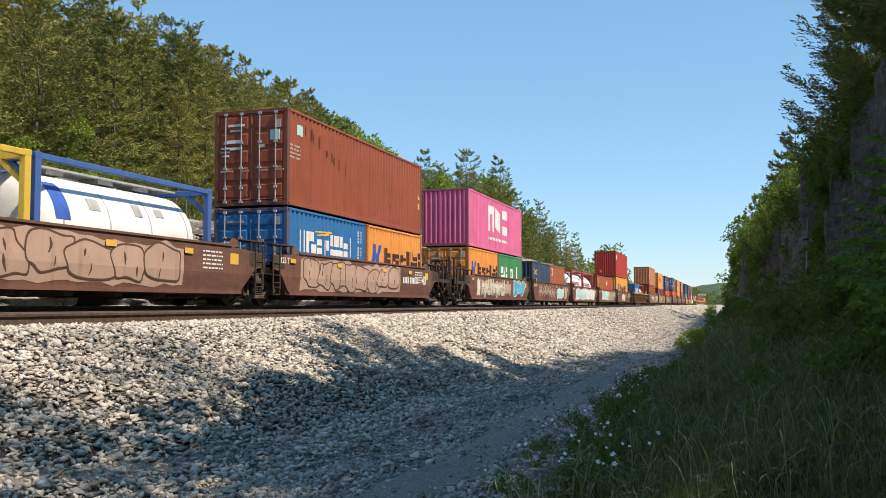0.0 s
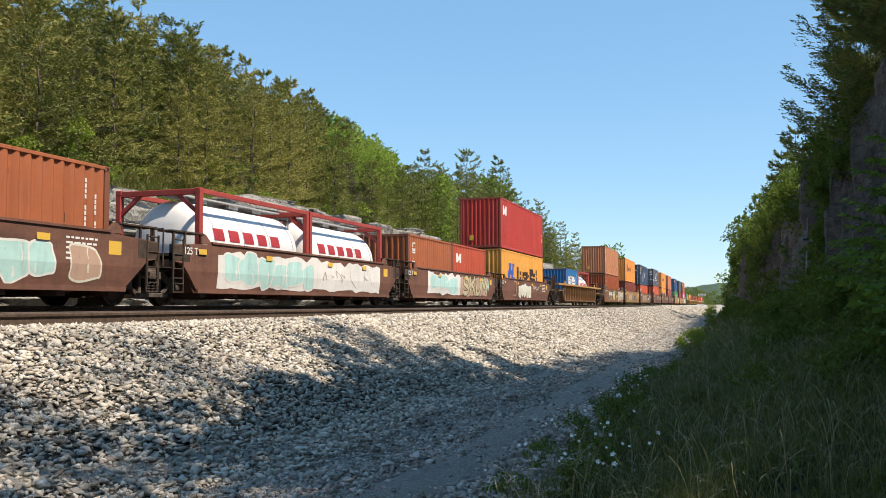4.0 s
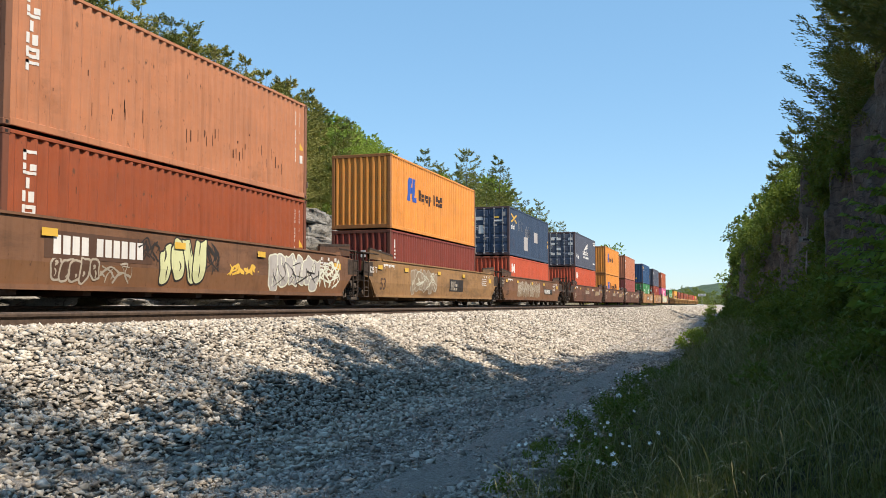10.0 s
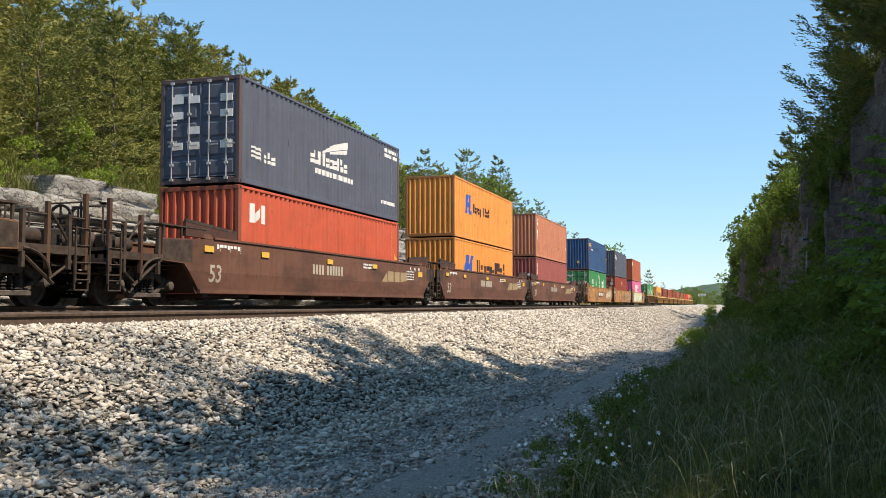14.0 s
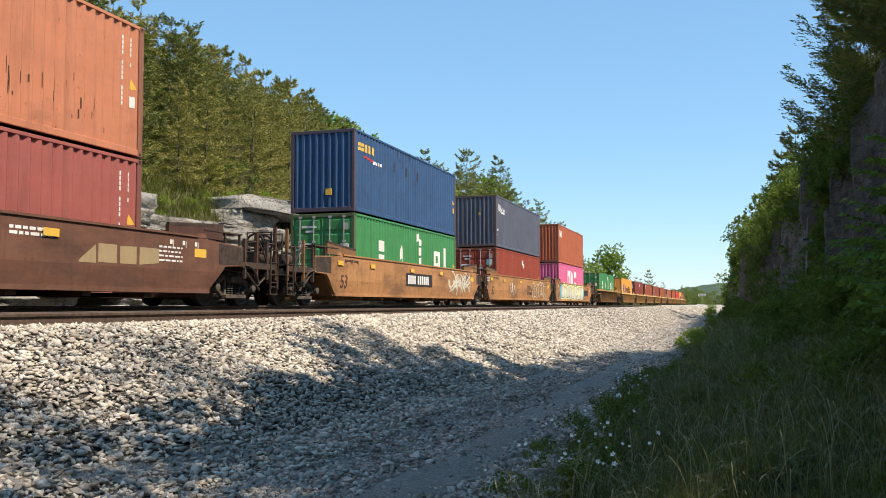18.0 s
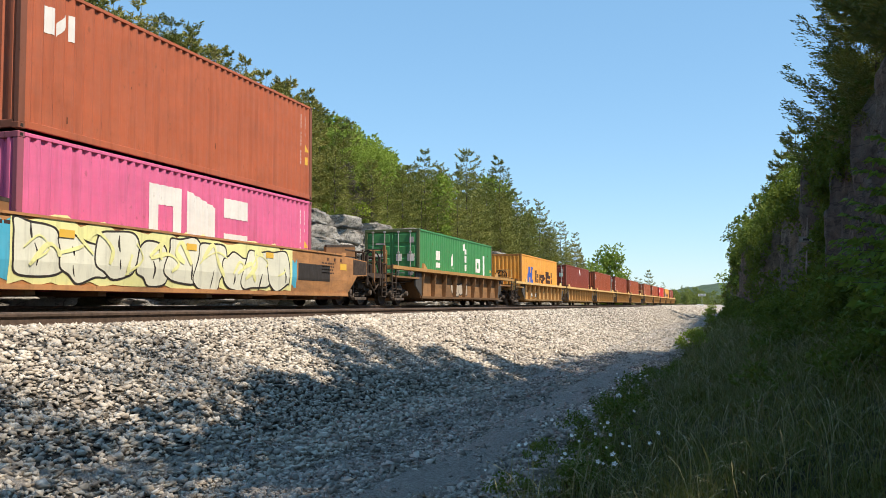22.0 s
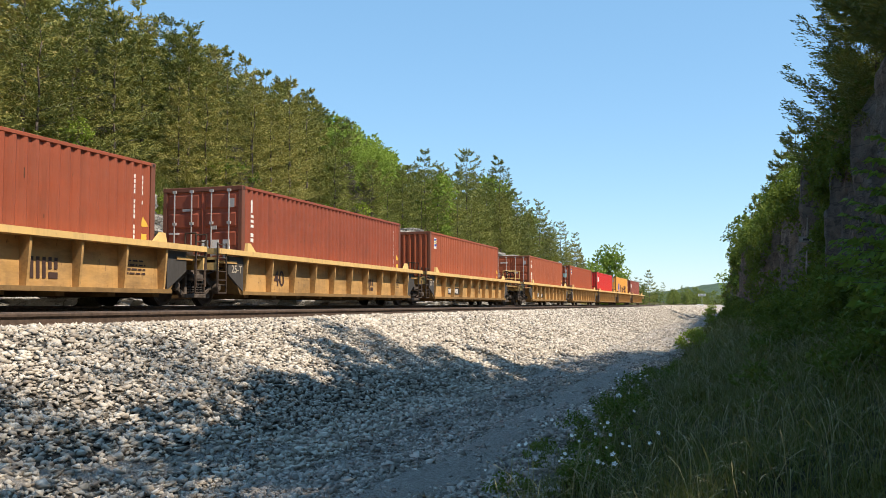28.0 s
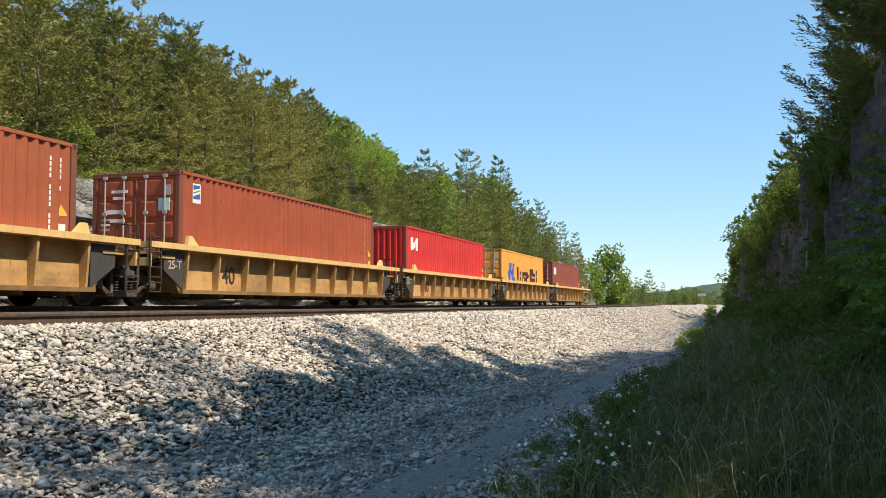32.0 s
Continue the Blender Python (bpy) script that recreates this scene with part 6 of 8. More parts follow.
scrawl(e2, 2.3, 0.46, 4.6, 1.02, YF, 72, paint("spray_ochre", (0.30, 0.15, 0.05), 0.3), P_PALE, 6)
lettering("125T", 0.3, M_WHITE, e2, -8.98, 1.25, YF - 0.006, 0.004)
rust_box(301.9, LOW, HIGH, "doors", (0.28, 0.046, 0.022), extra=[([(0.5, 0.8, 2.1, 2.42, 2.22, 2.52), (0.75, 1.1, 1.98, 2.3, 2.02, 2.2)], W_, "emblem")])
container(301.9, UP_H, L40, HIGH, SLATE, "ribs", "dark slate-blue steel container with white stripes", usual(L40, HIGH, tri=False) + [
    ([(-5.6, -5.0, 2.1 + 0.13 * i, 2.17 + 0.13 * i, 2.02 + 0.13 * i, 2.1 + 0.13 * i) for i in range(3)], W_, "stripe"), (word_blocks(-4.85, 1.95, 0.36, "xux"), W_, "lettering_bar"), (small_print(-5.8, 0.9, 0.2, 2, 0.12, 0.3, 3), W_, "figure_row")],
    [((-0.3, 1.8, 0.1, 0.12), Y_, "placard")], rust=0.25)
e3 = long_car(321.3, "joint", "coupler", AMBER, GOLDEN, 19)
overspray(e3, -7.2, -6.3, 0.42, 1.6, P_SKY, 7, YF - 0.0042)
overspray(e3, 4.0, 4.5, 0.5, 1.4, P_SKY, 27, YF - 0.0042)
overspray(e3, -6.6, 4.2, 0.36, 1.74, P_LIME, 8, YF - 0.0092, "pale yellow sprayed ground")
scrawl(e3, -6.5, 0.40, 10.5, 1.2, YF - 0.009, 80, P_CREAM, P_LINE, 9, 0.22)
strokes(e3, -6.3, 0.6, 10.0, 0.9, YF - 0.024, 81, P_LIME, 16, 0.05)
flat_marks(e3, YF, [r4(4.6, 0.75, 2.2, 0.5)], P_LINE, "panel_patch")
container(321.2, LOW, L40, HIGH, PINK, "ribs", "magenta-pink steel container with large white shapes", usual(L40, HIGH) + [(PINK_SHAPES, W_, "lettering_bar")], rust=0.25)
brick_box(321.2, UP_H, L40, HIGH, (0.41, 0.10, 0.040), "ribs", "orange-brown steel shipping container with a white emblem")

# single-stacked yellow cars at the rear
f1 = well_car(343.6, (10.4, 10.0), 12.9, "ribbed", MUD, "coupler", "coupler", "muddy brown ribbed well car with a yellow flange", "well cars of the train", 1.5, 9, paint("worn_yellow", (0.40, 0.215, 0.06), 0.6))
scrawl(f1, -1.9, 0.44, 2.7, 0.58, PANEL, 90, P_DUST, P_LINE, 4)
green_box(343.6, LOW, L40, HIGH, "doors")


def yellow_car(u, front, rear, seed):
    c = well_car(u, (9.6 if front == "coupler" else 8.03, 10.1 if rear == "coupler" else 8.03), 12.7, "ribbed", TTX_Y, front, rear,
                 "yellow ribbed articulated well car unit with grey end plates", "well cars of the train", 1.41, 10, paint("flange_yellow", (0.66, 0.43, 0.15), 0.3))
    if front != "coupler":
        lettering("25-T", 0.27, P_DUST, c, -6.95, 0.84, -1.53 + 0.074, 0.004)
    if "coupler" in (front, rear):
        lettering("40", 0.5, P_BLACK, c, 1.1, 0.56, PANEL - 0.006, 0.002, "dark stencilled number")
        flat_marks(c, PANEL, [r4(-3.95, 0.5, 1.85, 0.3)], P_LINE, "panel_patch", "black number panel")
        flat_marks(c, PANEL - 0.004, char_bars(-3.85, 0.55, 0.2, 10), W_, "figure_row")
    else:
        lettering("40", 0.62, P_BLACK, c, -4.42, 0.56, PANEL - 0.006, 0.002, "dark stencilled number")
        if seed < 110:
            flat_marks(c, PANEL, word_blocks(2.3, 0.52, 0.40, "lHu", 0.09), P_BLACK, "lettering_bar")
    if seed < 110:
        flat_marks(c, PANEL, small_print(4.85, 0.95, 0.9, 4, 0.035, 0.09, seed), P_BLACK, "small_print")
    flat_marks(c, -1.58, small_print(-3.5, 1.32, 1.6, 1, 0.05, 0.1, seed), P_BLACK, "small_print")
    for x in (-4.5, -0.5, 4.0):
        flat_marks(c, -1.58, [r4(x, 1.29, 0.55, 0.09)], P_GOLD, "reflector")
    return c


for k, u in enumerate((363.3, 379.35, 395.4, 411.45, 427.5)):
    yellow_car(u, "coupler" if k == 0 else "joint", "coupler" if k == 4 else "shared", 100 + k)
for k, u in enumerate((447.7, 463.75, 479.8, 495.85, 511.9)):
    yellow_car(u - 0.15 * k, "coupler" if k == 0 else "joint", "coupler" if k == 4 else "shared", 110 + k)
orange_box(363.2, LOW, L40, HIGH, "ribs", "big", AMBER_BOX)
rust_box(379.4, LOW, HIGH, "doors", MAROON, extra=[([(0.56, 0.86, 2.36, 2.68, 2.48, 2.78), (0.80, 1.16, 2.22, 2.56, 2.26, 2.44)], W_, "emblem")])
rust_box(395.5, LOW, HIGH, "ribs", RUST, True, "rust-brown steel shipping container with a blue and white sticker")
maroon_box(411.5, LOW, HIGH, "doors", (0.26, 0.056, 0.026))
rust_box(427.4, LOW, HIGH, "ribs", (0.32, 0.074, 0.028), True, "rust-brown steel shipping container with a blue and white sticker")
tan_box(447.8, LOW, L40, HIGH, (0.33, 0.080, 0.030), "doors", "rust-brown steel container with white lettering shapes")
rust_box(463.5, LOW, HIGH, "doors", (0.33, 0.066, 0.024), True, "rust-brown steel shipping container with a blue and white sticker")
brick_box(479.2, LOW, L40, HIGH, SCARLET, "ribs", "bright red steel shipping container with a white emblem")
orange_box(495.07, LOW, L40, HIGH, "doors", "big", AMBER_BOX)
brick_box(510.8, LOW, L40, HIGH, (0.25, 0.06, 0.04), "doors", "dull maroon steel shipping container with a white emblem")


# ---- rock ----
def rock_mat(name, stops, strata=2.0, across=0.25):
    m, n, l, b = shade(name, 0.95, 0, 0.2)
    layer = noise_of(n, l, 1.0, 6, 0.65, (across, across, strata), "World")
    mott = noise_of(n, l, 3.2, 6, 0.7, None, "World")
    c = mixed(n, l, 0.5, ramp(n, l, layer, stops), ramp(n, l, mott, stops))
    crack = noise_of(n, l, 1.6, 3, 0.5, (1, 1, 2.2), "World")
    c = mixed(n, l, ramp(n, l, crack, [(0.47, (0, 0, 0)), (0.5, (0.75,) * 3), (0.53, (0, 0, 0))]), c, (0.05, 0.045, 0.04))
    moss = noise_of(n, l, 0.5, 5, 0.7, None, "World")
    c = mixed(n, l, ramp(n, l, moss, [(0.58, (0, 0, 0)), (0.7, (0.6,) * 3)]), c, (0.07, 0.075, 0.03))
    l.new(c, b.inputs["Base Color"])
    bumped(n, l, b, mott, 1.0, 0.2)
    return m


M_LEDGE = rock_mat("grey_limestone", [(0.3, (0.165, 0.154, 0.136)), (0.5, (0.355, 0.336, 0.30)), (0.72, (0.51, 0.485, 0.44))], 2.2)
# brown cut rock, its tones lowered further to deepen the shade on this wall
M_CLIFF = rock_mat("shade_toned_cut_rock", [(0.3, (0.038, 0.034, 0.030)), (0.45, (0.115, 0.101, 0.087)), (0.6, (0.21, 0.178, 0.146)), (0.75, (0.40, 0.325, 0.25))], 0.16, 1.2)

ledge = thing("rock_ledge", pose(0, 0, 0), "grey layered limestone ledge at the foot of the wooded bank", "rock ledge")


def boulder(seed):
    r = random.Random(seed)
    bm = bmesh.new()
    bmesh.ops.create_cube(bm, size=1.0)
    bmesh.ops.subdivide_edges(bm, edges=list(bm.edges), cuts=4, use_grid_fill=True)
    off = Vector((r.uniform(0, 50), r.uniform(0, 50), seed))
    for v in bm.verts:
        d = noise.noise_vector(v.co * 1.6 + off)
        v.co += Vector((d.x * 0.07, d.y * 0.10, d.z * 0.07))
        v.co += Vector((0, noise.noise(v.co * 4 + off) * 0.09, noise.noise(v.co * 5 - off) * 0.05))
    me = bpy.data.meshes.new("stone_block")
    bm.to_mesh(me)
    bm.free()
    me.polygons.foreach_set("use_smooth", [True] * len(me.polygons))
    return me


BLOCKS = [boulder(i) for i in range(9)]


def ledge_top(x):
    """How high the ledge stands along the line."""
    rise_ = float(np.interp(x, (10, 22.2, 23.0, 27.2, 28.3, 31, 33.5, 36, 108), (3.6, 3.8, 4.55, 4.5, 3.9, 3.3, 3.5, 4.8, 4.5)))
    return rise_ + (0.22 * math.sin(x * 0.33 + 0.6) + 0.3 * math.sin(x * 0.83 + 2.0)) * min(1, max(0, (x - 34) / 6))


z = -0.6
while z < 5.0:
    h = rnd.uniform(0.34, 0.86)
    x = 10 + rnd.uniform(0, 1.5)
    back = 19.2 + 0.30 * max(z, 0) + rnd.uniform(-0.15, 0.2)
    while x < 108:
        w = rnd.uniform(1.6, 4.6) if x < 60 else rnd.uniform(3.0, 6.5)
        if z + h * 0.5 < ledge_top(x + w / 2) and not (rnd.random() < 0.06):
            part("stone_block", BLOCKS[rnd.randrange(9)], M_LEDGE, ledge, m=Matrix.Translation((x + w / 2, back + rnd.uniform(-0.25, 0.35) + 0.9, z + h / 2)) @ Euler((rnd.uniform(-0.05, 0.05), rnd.uniform(-0.03, 0.03), rnd.uniform(-0.09, 0.09) + (math.pi if rnd.random() < 0.5 else 0))).to_matrix().to_4x4() @ Matrix.Diagonal((w * 1.03, 2.3, h * 0.99, 1)))
        x += w * 0.98
    z += h * 0.99


# the rock wall of the cut on the sunny side: upright slabs that step out one behind the other
FACE_X = (-40, 5, 16, 20.5, 22.6, 23.0, 27.0, 27.6, 30.0, 30.5, 35.0, 35.7, 39, 39.6, 46, 46.6, 60, 61, 80, 110, 150)
FACE_Y = (-2.7, -2.55, -2.42, -2.32, -2.2, -2.62, -2.55, -2.02, -1.92, -2.3, -2.2, -1.75, -1.65, -1.95, -1.75, -1.42, -1.1, -0.8, -0.45, 0.1, 0.6)


def slab(x, wide, seed):
    """Offset of the upright slab at x."""
    k = math.floor(x / wide + 0.35 * math.sin(x * 1.7 / wide + seed))
    return noise.cell(Vector((k * 1.37 + 0.5, seed, 0.5)))


def wall_y(x, z):
    """Lateral place of the rock face."""
    a = noise.fractal(Vector((x * 0.5, z * 0.35, 3.1)), 1.0, 2.0, 4)
    b = noise.cell(Vector((x * 0.8 + 0.4 * math.sin(z * 1.3), z * 0.45, 8.0)))
    c = noise.fractal(Vector((x * 2.1, z * 1.1, 1.7)), 1.0, 2.2, 4)
    return float(np.interp(x, FACE_X, FACE_Y)) + 0.12 * a + 0.16 * (b - 0.5) + 0.07 * c + 0.22 * (slab(x, 1.1, 2.0) - 0.5) + 0.1 * (slab(x + 0.12 * z, 0.45, 5.0) - 0.5) - 0.06 * z


def wall_top(x):
    return (4.45 + 0.25 * math.sin(x * 0.35 + 2.6) + 0.2 * math.sin(x * 0.9) + 0.25 * (slab(x, 1.6, 9.0) - 0.5)) * (1 - 0.7 * float(fade(x, 90, 150)))


wx = np.concatenate([np.linspace(-40, 12, 52)[:-1], np.linspace(12, 40, 260)[:-1], np.linspace(40, 75, 120)[:-1], np.linspace(75, 160, 80)])
co, nz = [], 44
for xx in wx:
    top = wall_top(xx)
    for k in range(nz):
        z = -1.7 + (top + 1.7) * k / (nz - 1)
        co.append((xx, wall_y(xx, z) - (0.7 * max(0, z - top + 0.5)), z))
    for yb, zb in ((-1.6, 0.25), (-6, 0.8), (-40, 3.5)):
        co.append((xx, float(np.interp(xx, FACE_X, FACE_Y)) + yb, top + zb))
nn = nz + 3
ii = np.arange(len(wx) * nn).reshape(len(wx), nn)
qq = np.stack([ii[:-1, :-1], ii[1:, :-1], ii[1:, 1:], ii[:-1, 1:]], -1).reshape(-1, 4)
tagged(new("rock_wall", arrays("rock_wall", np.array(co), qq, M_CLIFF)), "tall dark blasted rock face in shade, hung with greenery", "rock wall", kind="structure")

# ---- foliage ----
PINE = leafy("pine_needles", [(0.0, (0.06, 0.075, 0.028)), (0.3, (0.15, 0.165, 0.050)), (0.6, (0.28, 0.268, 0.075)), (0.85, (0.39, 0.335, 0.105)), (1.0, (0.31, 0.22, 0.115))], 0.08)
DEEP = leafy("deep_green_needles", [(0.0, (0.06, 0.078, 0.028)), (0.5, (0.19, 0.212, 0.060)), (1.0, (0.34, 0.325, 0.095))], 0.1)
LEAF = leafy("broad_leaves", [(0.0, (0.12, 0.19, 0.035)), (0.5, (0.19, 0.275, 0.05)), (1.0, (0.29, 0.38, 0.08))], 0.38)
BELT = leafy("far_belt_leaves", [(0.0, (0.10, 0.135, 0.04)), (0.5, (0.16, 0.195, 0.055)), (1.0, (0.23, 0.25, 0.075))], 0.25)
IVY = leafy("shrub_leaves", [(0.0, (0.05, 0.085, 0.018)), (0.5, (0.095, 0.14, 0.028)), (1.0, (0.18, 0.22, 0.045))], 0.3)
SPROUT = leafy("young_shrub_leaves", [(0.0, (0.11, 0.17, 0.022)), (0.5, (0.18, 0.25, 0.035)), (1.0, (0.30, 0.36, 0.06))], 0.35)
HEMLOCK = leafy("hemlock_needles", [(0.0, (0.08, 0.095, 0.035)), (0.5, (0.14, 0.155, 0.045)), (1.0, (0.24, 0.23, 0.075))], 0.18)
DRY = leafy("bare_twigs", [(0.0, (0.10, 0.085, 0.065)), (1.0, (0.20, 0.17, 0.14))], 0.1)
M_BARK = speckled("bark", (0.07, 0.055, 0.045), (0.17, 0.14, 0.115), 6, 0.95, 0.6, 0.03, stretch=(1, 1, 0.25))


def unit(v):
    return v / np.maximum(np.linalg.norm(v, axis=-1, keepdims=True), 1e-9)


def leaves(p, along, length, width, g, droop=0.0):
    """A pointed leaf or spray at each place: four corners, folded a little."""
    n = len(p)
    side = unit(np.cross(along, unit(g.normal(size=(n, 3)) + np.array([0, 0, 1.4]))))
    L, W = length[:, None], width[:, None]
    tip = p + along * L + np.array([0, 0, -1]) * droop * L
    mid = p + along * L * 0.5
    lift = np.cross(side, along) * W * 0.25
    v = np.stack([p, mid + side * W * 0.5 + lift, tip, mid - side * W * 0.5 + lift], 1)
    return v.reshape(-1, 3), np.arange(4 * n).reshape(n, 4)


def needles(p, along, length, width, g):
    """A narrow pointed spray of needles at each place: three corners."""
    n = len(p)
    side = unit(np.cross(along, unit(g.normal(size=(n, 3)) + np.array([0, 0, 1.0])))) * (width * 0.5)[:, None]
    v = np.stack([p - side, p + side, p + along * length[:, None]], 1)
    return v.reshape(-1, 3), np.arange(3 * n).reshape(n, 3)


def pine_crown(H, R, seed, tiers=11, per=6, twigs=17, low=0.03, size=1.0, tufts=15, fine=0.054, brush=True, taper=0.72):
    """Tiers of flat feathered boughs that sag and lift at the tip; every bough has side twigs, every twig its row of needle tufts."""
    g = np.random.default_rng(seed)
    P, A, L, W = [], [], [], []
    for i in range(tiers):
        t = (i + g.uniform(0.3, 0.7)) / tiers
        reach = R * (1 - t) ** taper * (0.7 + 0.3 * min(1, t / 0.15)) + 0.22
        az0 = g.uniform(0, 2 * math.pi)
        k_n = per if t < 0.8 else per - 2
        for k in range(k_n):
            az, ln = az0 + 2 * math.pi * (k + g.uniform(-0.25, 0.25)) / k_n, reach * g.uniform(0.6, 1.18)
            z = H * (low + (1 - low) * t) + g.normal() * 0.12
            up = -0.10 + 0.62 * t ** 1.6 + g.uniform(-0.12, 0.1)
            m = max(4, int(twigs * (0.35 + 0.65 * ln / R)))
            s = np.linspace(0.22, 1.0, m) + g.uniform(-0.03, 0.03, m)
            turn = np.where(np.arange(m) % 2, 1.0, -1.0) * (0.95 - 0.65 * s ** 2) * g.uniform(0.75, 1.2, m)
            arm = np.maximum(0.12, 0.46 * ln * np.sin(math.pi * (0.22 + 0.68 * s)) * g.uniform(0.7, 1.15, m))
            out = np.array([math.cos(az), math.sin(az), 0.0])
            lift = up * s * ln - 0.16 * ln * np.sin(math.pi * np.minimum(s, 1.0)) + 0.20 * ln * s ** 4
            base = np.array([0, 0, z]) + out * (s * ln)[:, None] + np.array([0, 0, 1.0]) * lift[:, None]
            sec = np.stack([np.cos(az + turn), np.sin(az + turn), np.full(m, 0.10) + g.normal(size=m) * 0.06], -1)
            for q in range(tufts):
                f = (q + g.uniform(0.1, 0.9, m)) / tufts if q % 2 == 0 or not brush else g.normal(0.9, 0.10, m)      # most needles stand in brushes at the twig's end
                P.append(base + sec * (arm * f)[:, None] + np.array([0, 0, 0.14]) * (arm * f * f)[:, None] + g.normal(size=(m, 3)) * 0.03)
                A.append(unit(sec + g.normal(size=(m, 3)) * np.array([0.62, 0.62, 0.42]) * (1.0 if brush else 0.5) + np.array([0, 0, 0.3])))
                L.append(g.uniform(0.14, 0.25, m) * size)
                W.append(g.uniform(0.8, 1.25, m) * fine * size)
    m = 26
    P.append(np.stack([np.zeros(m), np.zeros(m), H * (0.93 + 0.07 * g.random(m))], -1))
    A.append(unit(g.normal(size=(m, 3)) * np.array([0.4, 0.4, 0.2]) + np.array([0, 0, 0.9])))
    L.append(g.uniform(0.15, 0.28, m) * size), W.append(g.uniform(0.05, 0.08, m) * size)
    return needles(np.concatenate(P), np.concatenate(A), np.concatenate(L), np.concatenate(W), g)


def broad_crown(H, R, seed, clumps=46, per=84, size=0.122, low=0.25):
    g = np.random.default_rng(seed)
    P, A = [], []
    for i in range(clumps):
        t = g.uniform(0, 1)
        z = H * (low + (1 - low) * t)
        rr = R * (math.sin(math.pi * (0.12 + 0.80 * t)) ** 0.7) * g.uniform(0.35, 1.0)
        az = g.uniform(0, 2 * math.pi)
        c = np.array([rr * math.cos(az), rr * math.sin(az), z])
        q = unit(g.normal(size=(per, 3)))
        rad = R * g.uniform(0.2, 0.36)
        P.append(c + q * rad * g.uniform(0.5, 1.0, (per, 1)) * np.array([1, 1, 0.7]))
        A.append(unit(q * 0.6 + g.normal(size=(per, 3)) * 0.6 + np.array([0, 0, -0.1])))
    P, A = np.concatenate(P), np.concatenate(A)
    return leaves(P, A, g.uniform(0.7, 1.3, len(P)) * size * 1.4, g.uniform(0.6, 1.1, len(P)) * size, g)


def trunk_mesh(H, seed, limbs, reach, r=0.13):
    s, g = Shape(), random.Random(seed)
    pts = [Vector((0, 0, -0.4))]
    for i in range(1, 7):
        pts.append(Vector((g.uniform(-0.1, 0.1) * i / 3, g.uniform(-0.1, 0.1) * i / 3, H * 0.97 * i / 6)))
    for i in range(6):
        s.rod(pts[i], pts[i + 1], r * (1 - i / 6.6), 6, r * (1 - (i + 1) / 6.6))
    for k in range(limbs):
        t = 0.2 + 0.7 * k / limbs
        f = t * 6
        i = min(5, int(f))
        a = pts[i].lerp(pts[i + 1], f - i)
        az, ln = g.uniform(0, 6.28), reach * (1 - t) ** 0.7 * g.uniform(0.6, 1)
        b = a + Vector((math.cos(az) * ln, math.sin(az) * ln, ln * 0.35))
        s.rod(a, b, r * 0.3 * (1 - t * 0.6), 4, 0.008)
    return s.mesh("trunk", True)


PINES, BROADS = [], []
for i in range(7):
    H = (7.4, 8.6, 9.8, 8.0, 10.6, 9.2, 11.4)[i]
    R = (1.9, 2.1, 2.4, 2.5, 2.3, 1.8, 2.6)[i]
    PINES.append((arrays("crown", *pine_crown(H, R, 100 + i), PINE), trunk_mesh(H, i, 7, R * 0.9, 0.09), H))
for i in range(4):
    H = (6.5, 8.0, 9.2, 7.2)[i]
    BROADS.append((arrays("crown", *broad_crown(H, (2.1, 2.6, 3.0, 2.8)[i], 200 + i), LEAF), trunk_mesh(H * 0.9, 40 + i, 14, 2.0), H))


PINES.append((arrays("crown", *pine_crown(11.0, 1.9, 107, 9, 5, 8, 0.72, 1.0, 6), PINE), trunk_mesh(11.0, 7, 9, 1.6, 0.1), 11.0))      # bare below, with a thin high crown
RIMS = []                                # finer boughs for the pines that hang over the rock wall
for i in range(4):
    H, R = (8.2, 9.4, 7.4, 8.8)[i], (2.5, 2.3, 2.6, 2.7)[i]
    RIMS.append((arrays("crown", *pine_crown(H, R, 130 + i, 10, 5, 26, 0.0, 0.5, 30, 0.082, False, 0.5), PINE), trunk_mesh(H, 70 + i, 6, R * 0.8, 0.08), H))
SPIRES = []
for i in range(4):
    H, R = (8.2, 9.4, 7.4, 8.8)[i], (2.4, 2.2, 2.5, 2.5)[i]
    SPIRES.append((arrays("crown", *pine_crown(H, R, 140 + i, 13, 6, 18, 0.0, 0.8, 13, 0.066), PINE), trunk_mesh(H, 75 + i, 6, R * 0.8, 0.08), H))
FAR_PINES, FAR_BROADS = [], []
for i in range(3):
    H, R = (8.4, 9.6, 10.8)[i], (2.2, 2.3, 2.4)[i]
    FAR_PINES.append((arrays("crown", *pine_crown(H, R, 120 + i, 11, 6, 12, 0.03, 1.35, 6, 0.07), PINE), trunk_mesh(H, 20 + i, 4, R * 0.9, 0.09), H))
    H, R = (7.0, 8.4, 9.6)[i], (2.4, 2.8, 3.2)[i]
    FAR_BROADS.append((arrays("crown", *broad_crown(H, R, 220 + i, 50, 34, 0.32, 0.06), LEAF), trunk_mesh(H * 0.9, 50 + i, 6, 2.0), H))


def plant(kind, i, x, y, z, s, label, group, turn=0, lean=0.0, needle=None):
    crown, stem, _ = kind[i]
    pine = kind is PINES or kind is FAR_PINES or kind is RIMS or kind is SPIRES
    t = thing("pine_tree" if pine else "leafy_tree", pose(x, y, z, lean, 0, turn) @ Matrix.Scale(s, 4), label, "tree", group)
    part("trunk", stem, M_BARK, t)
    part("crown", crown, needle or (PINE if pine else LEAF), t)
    return t


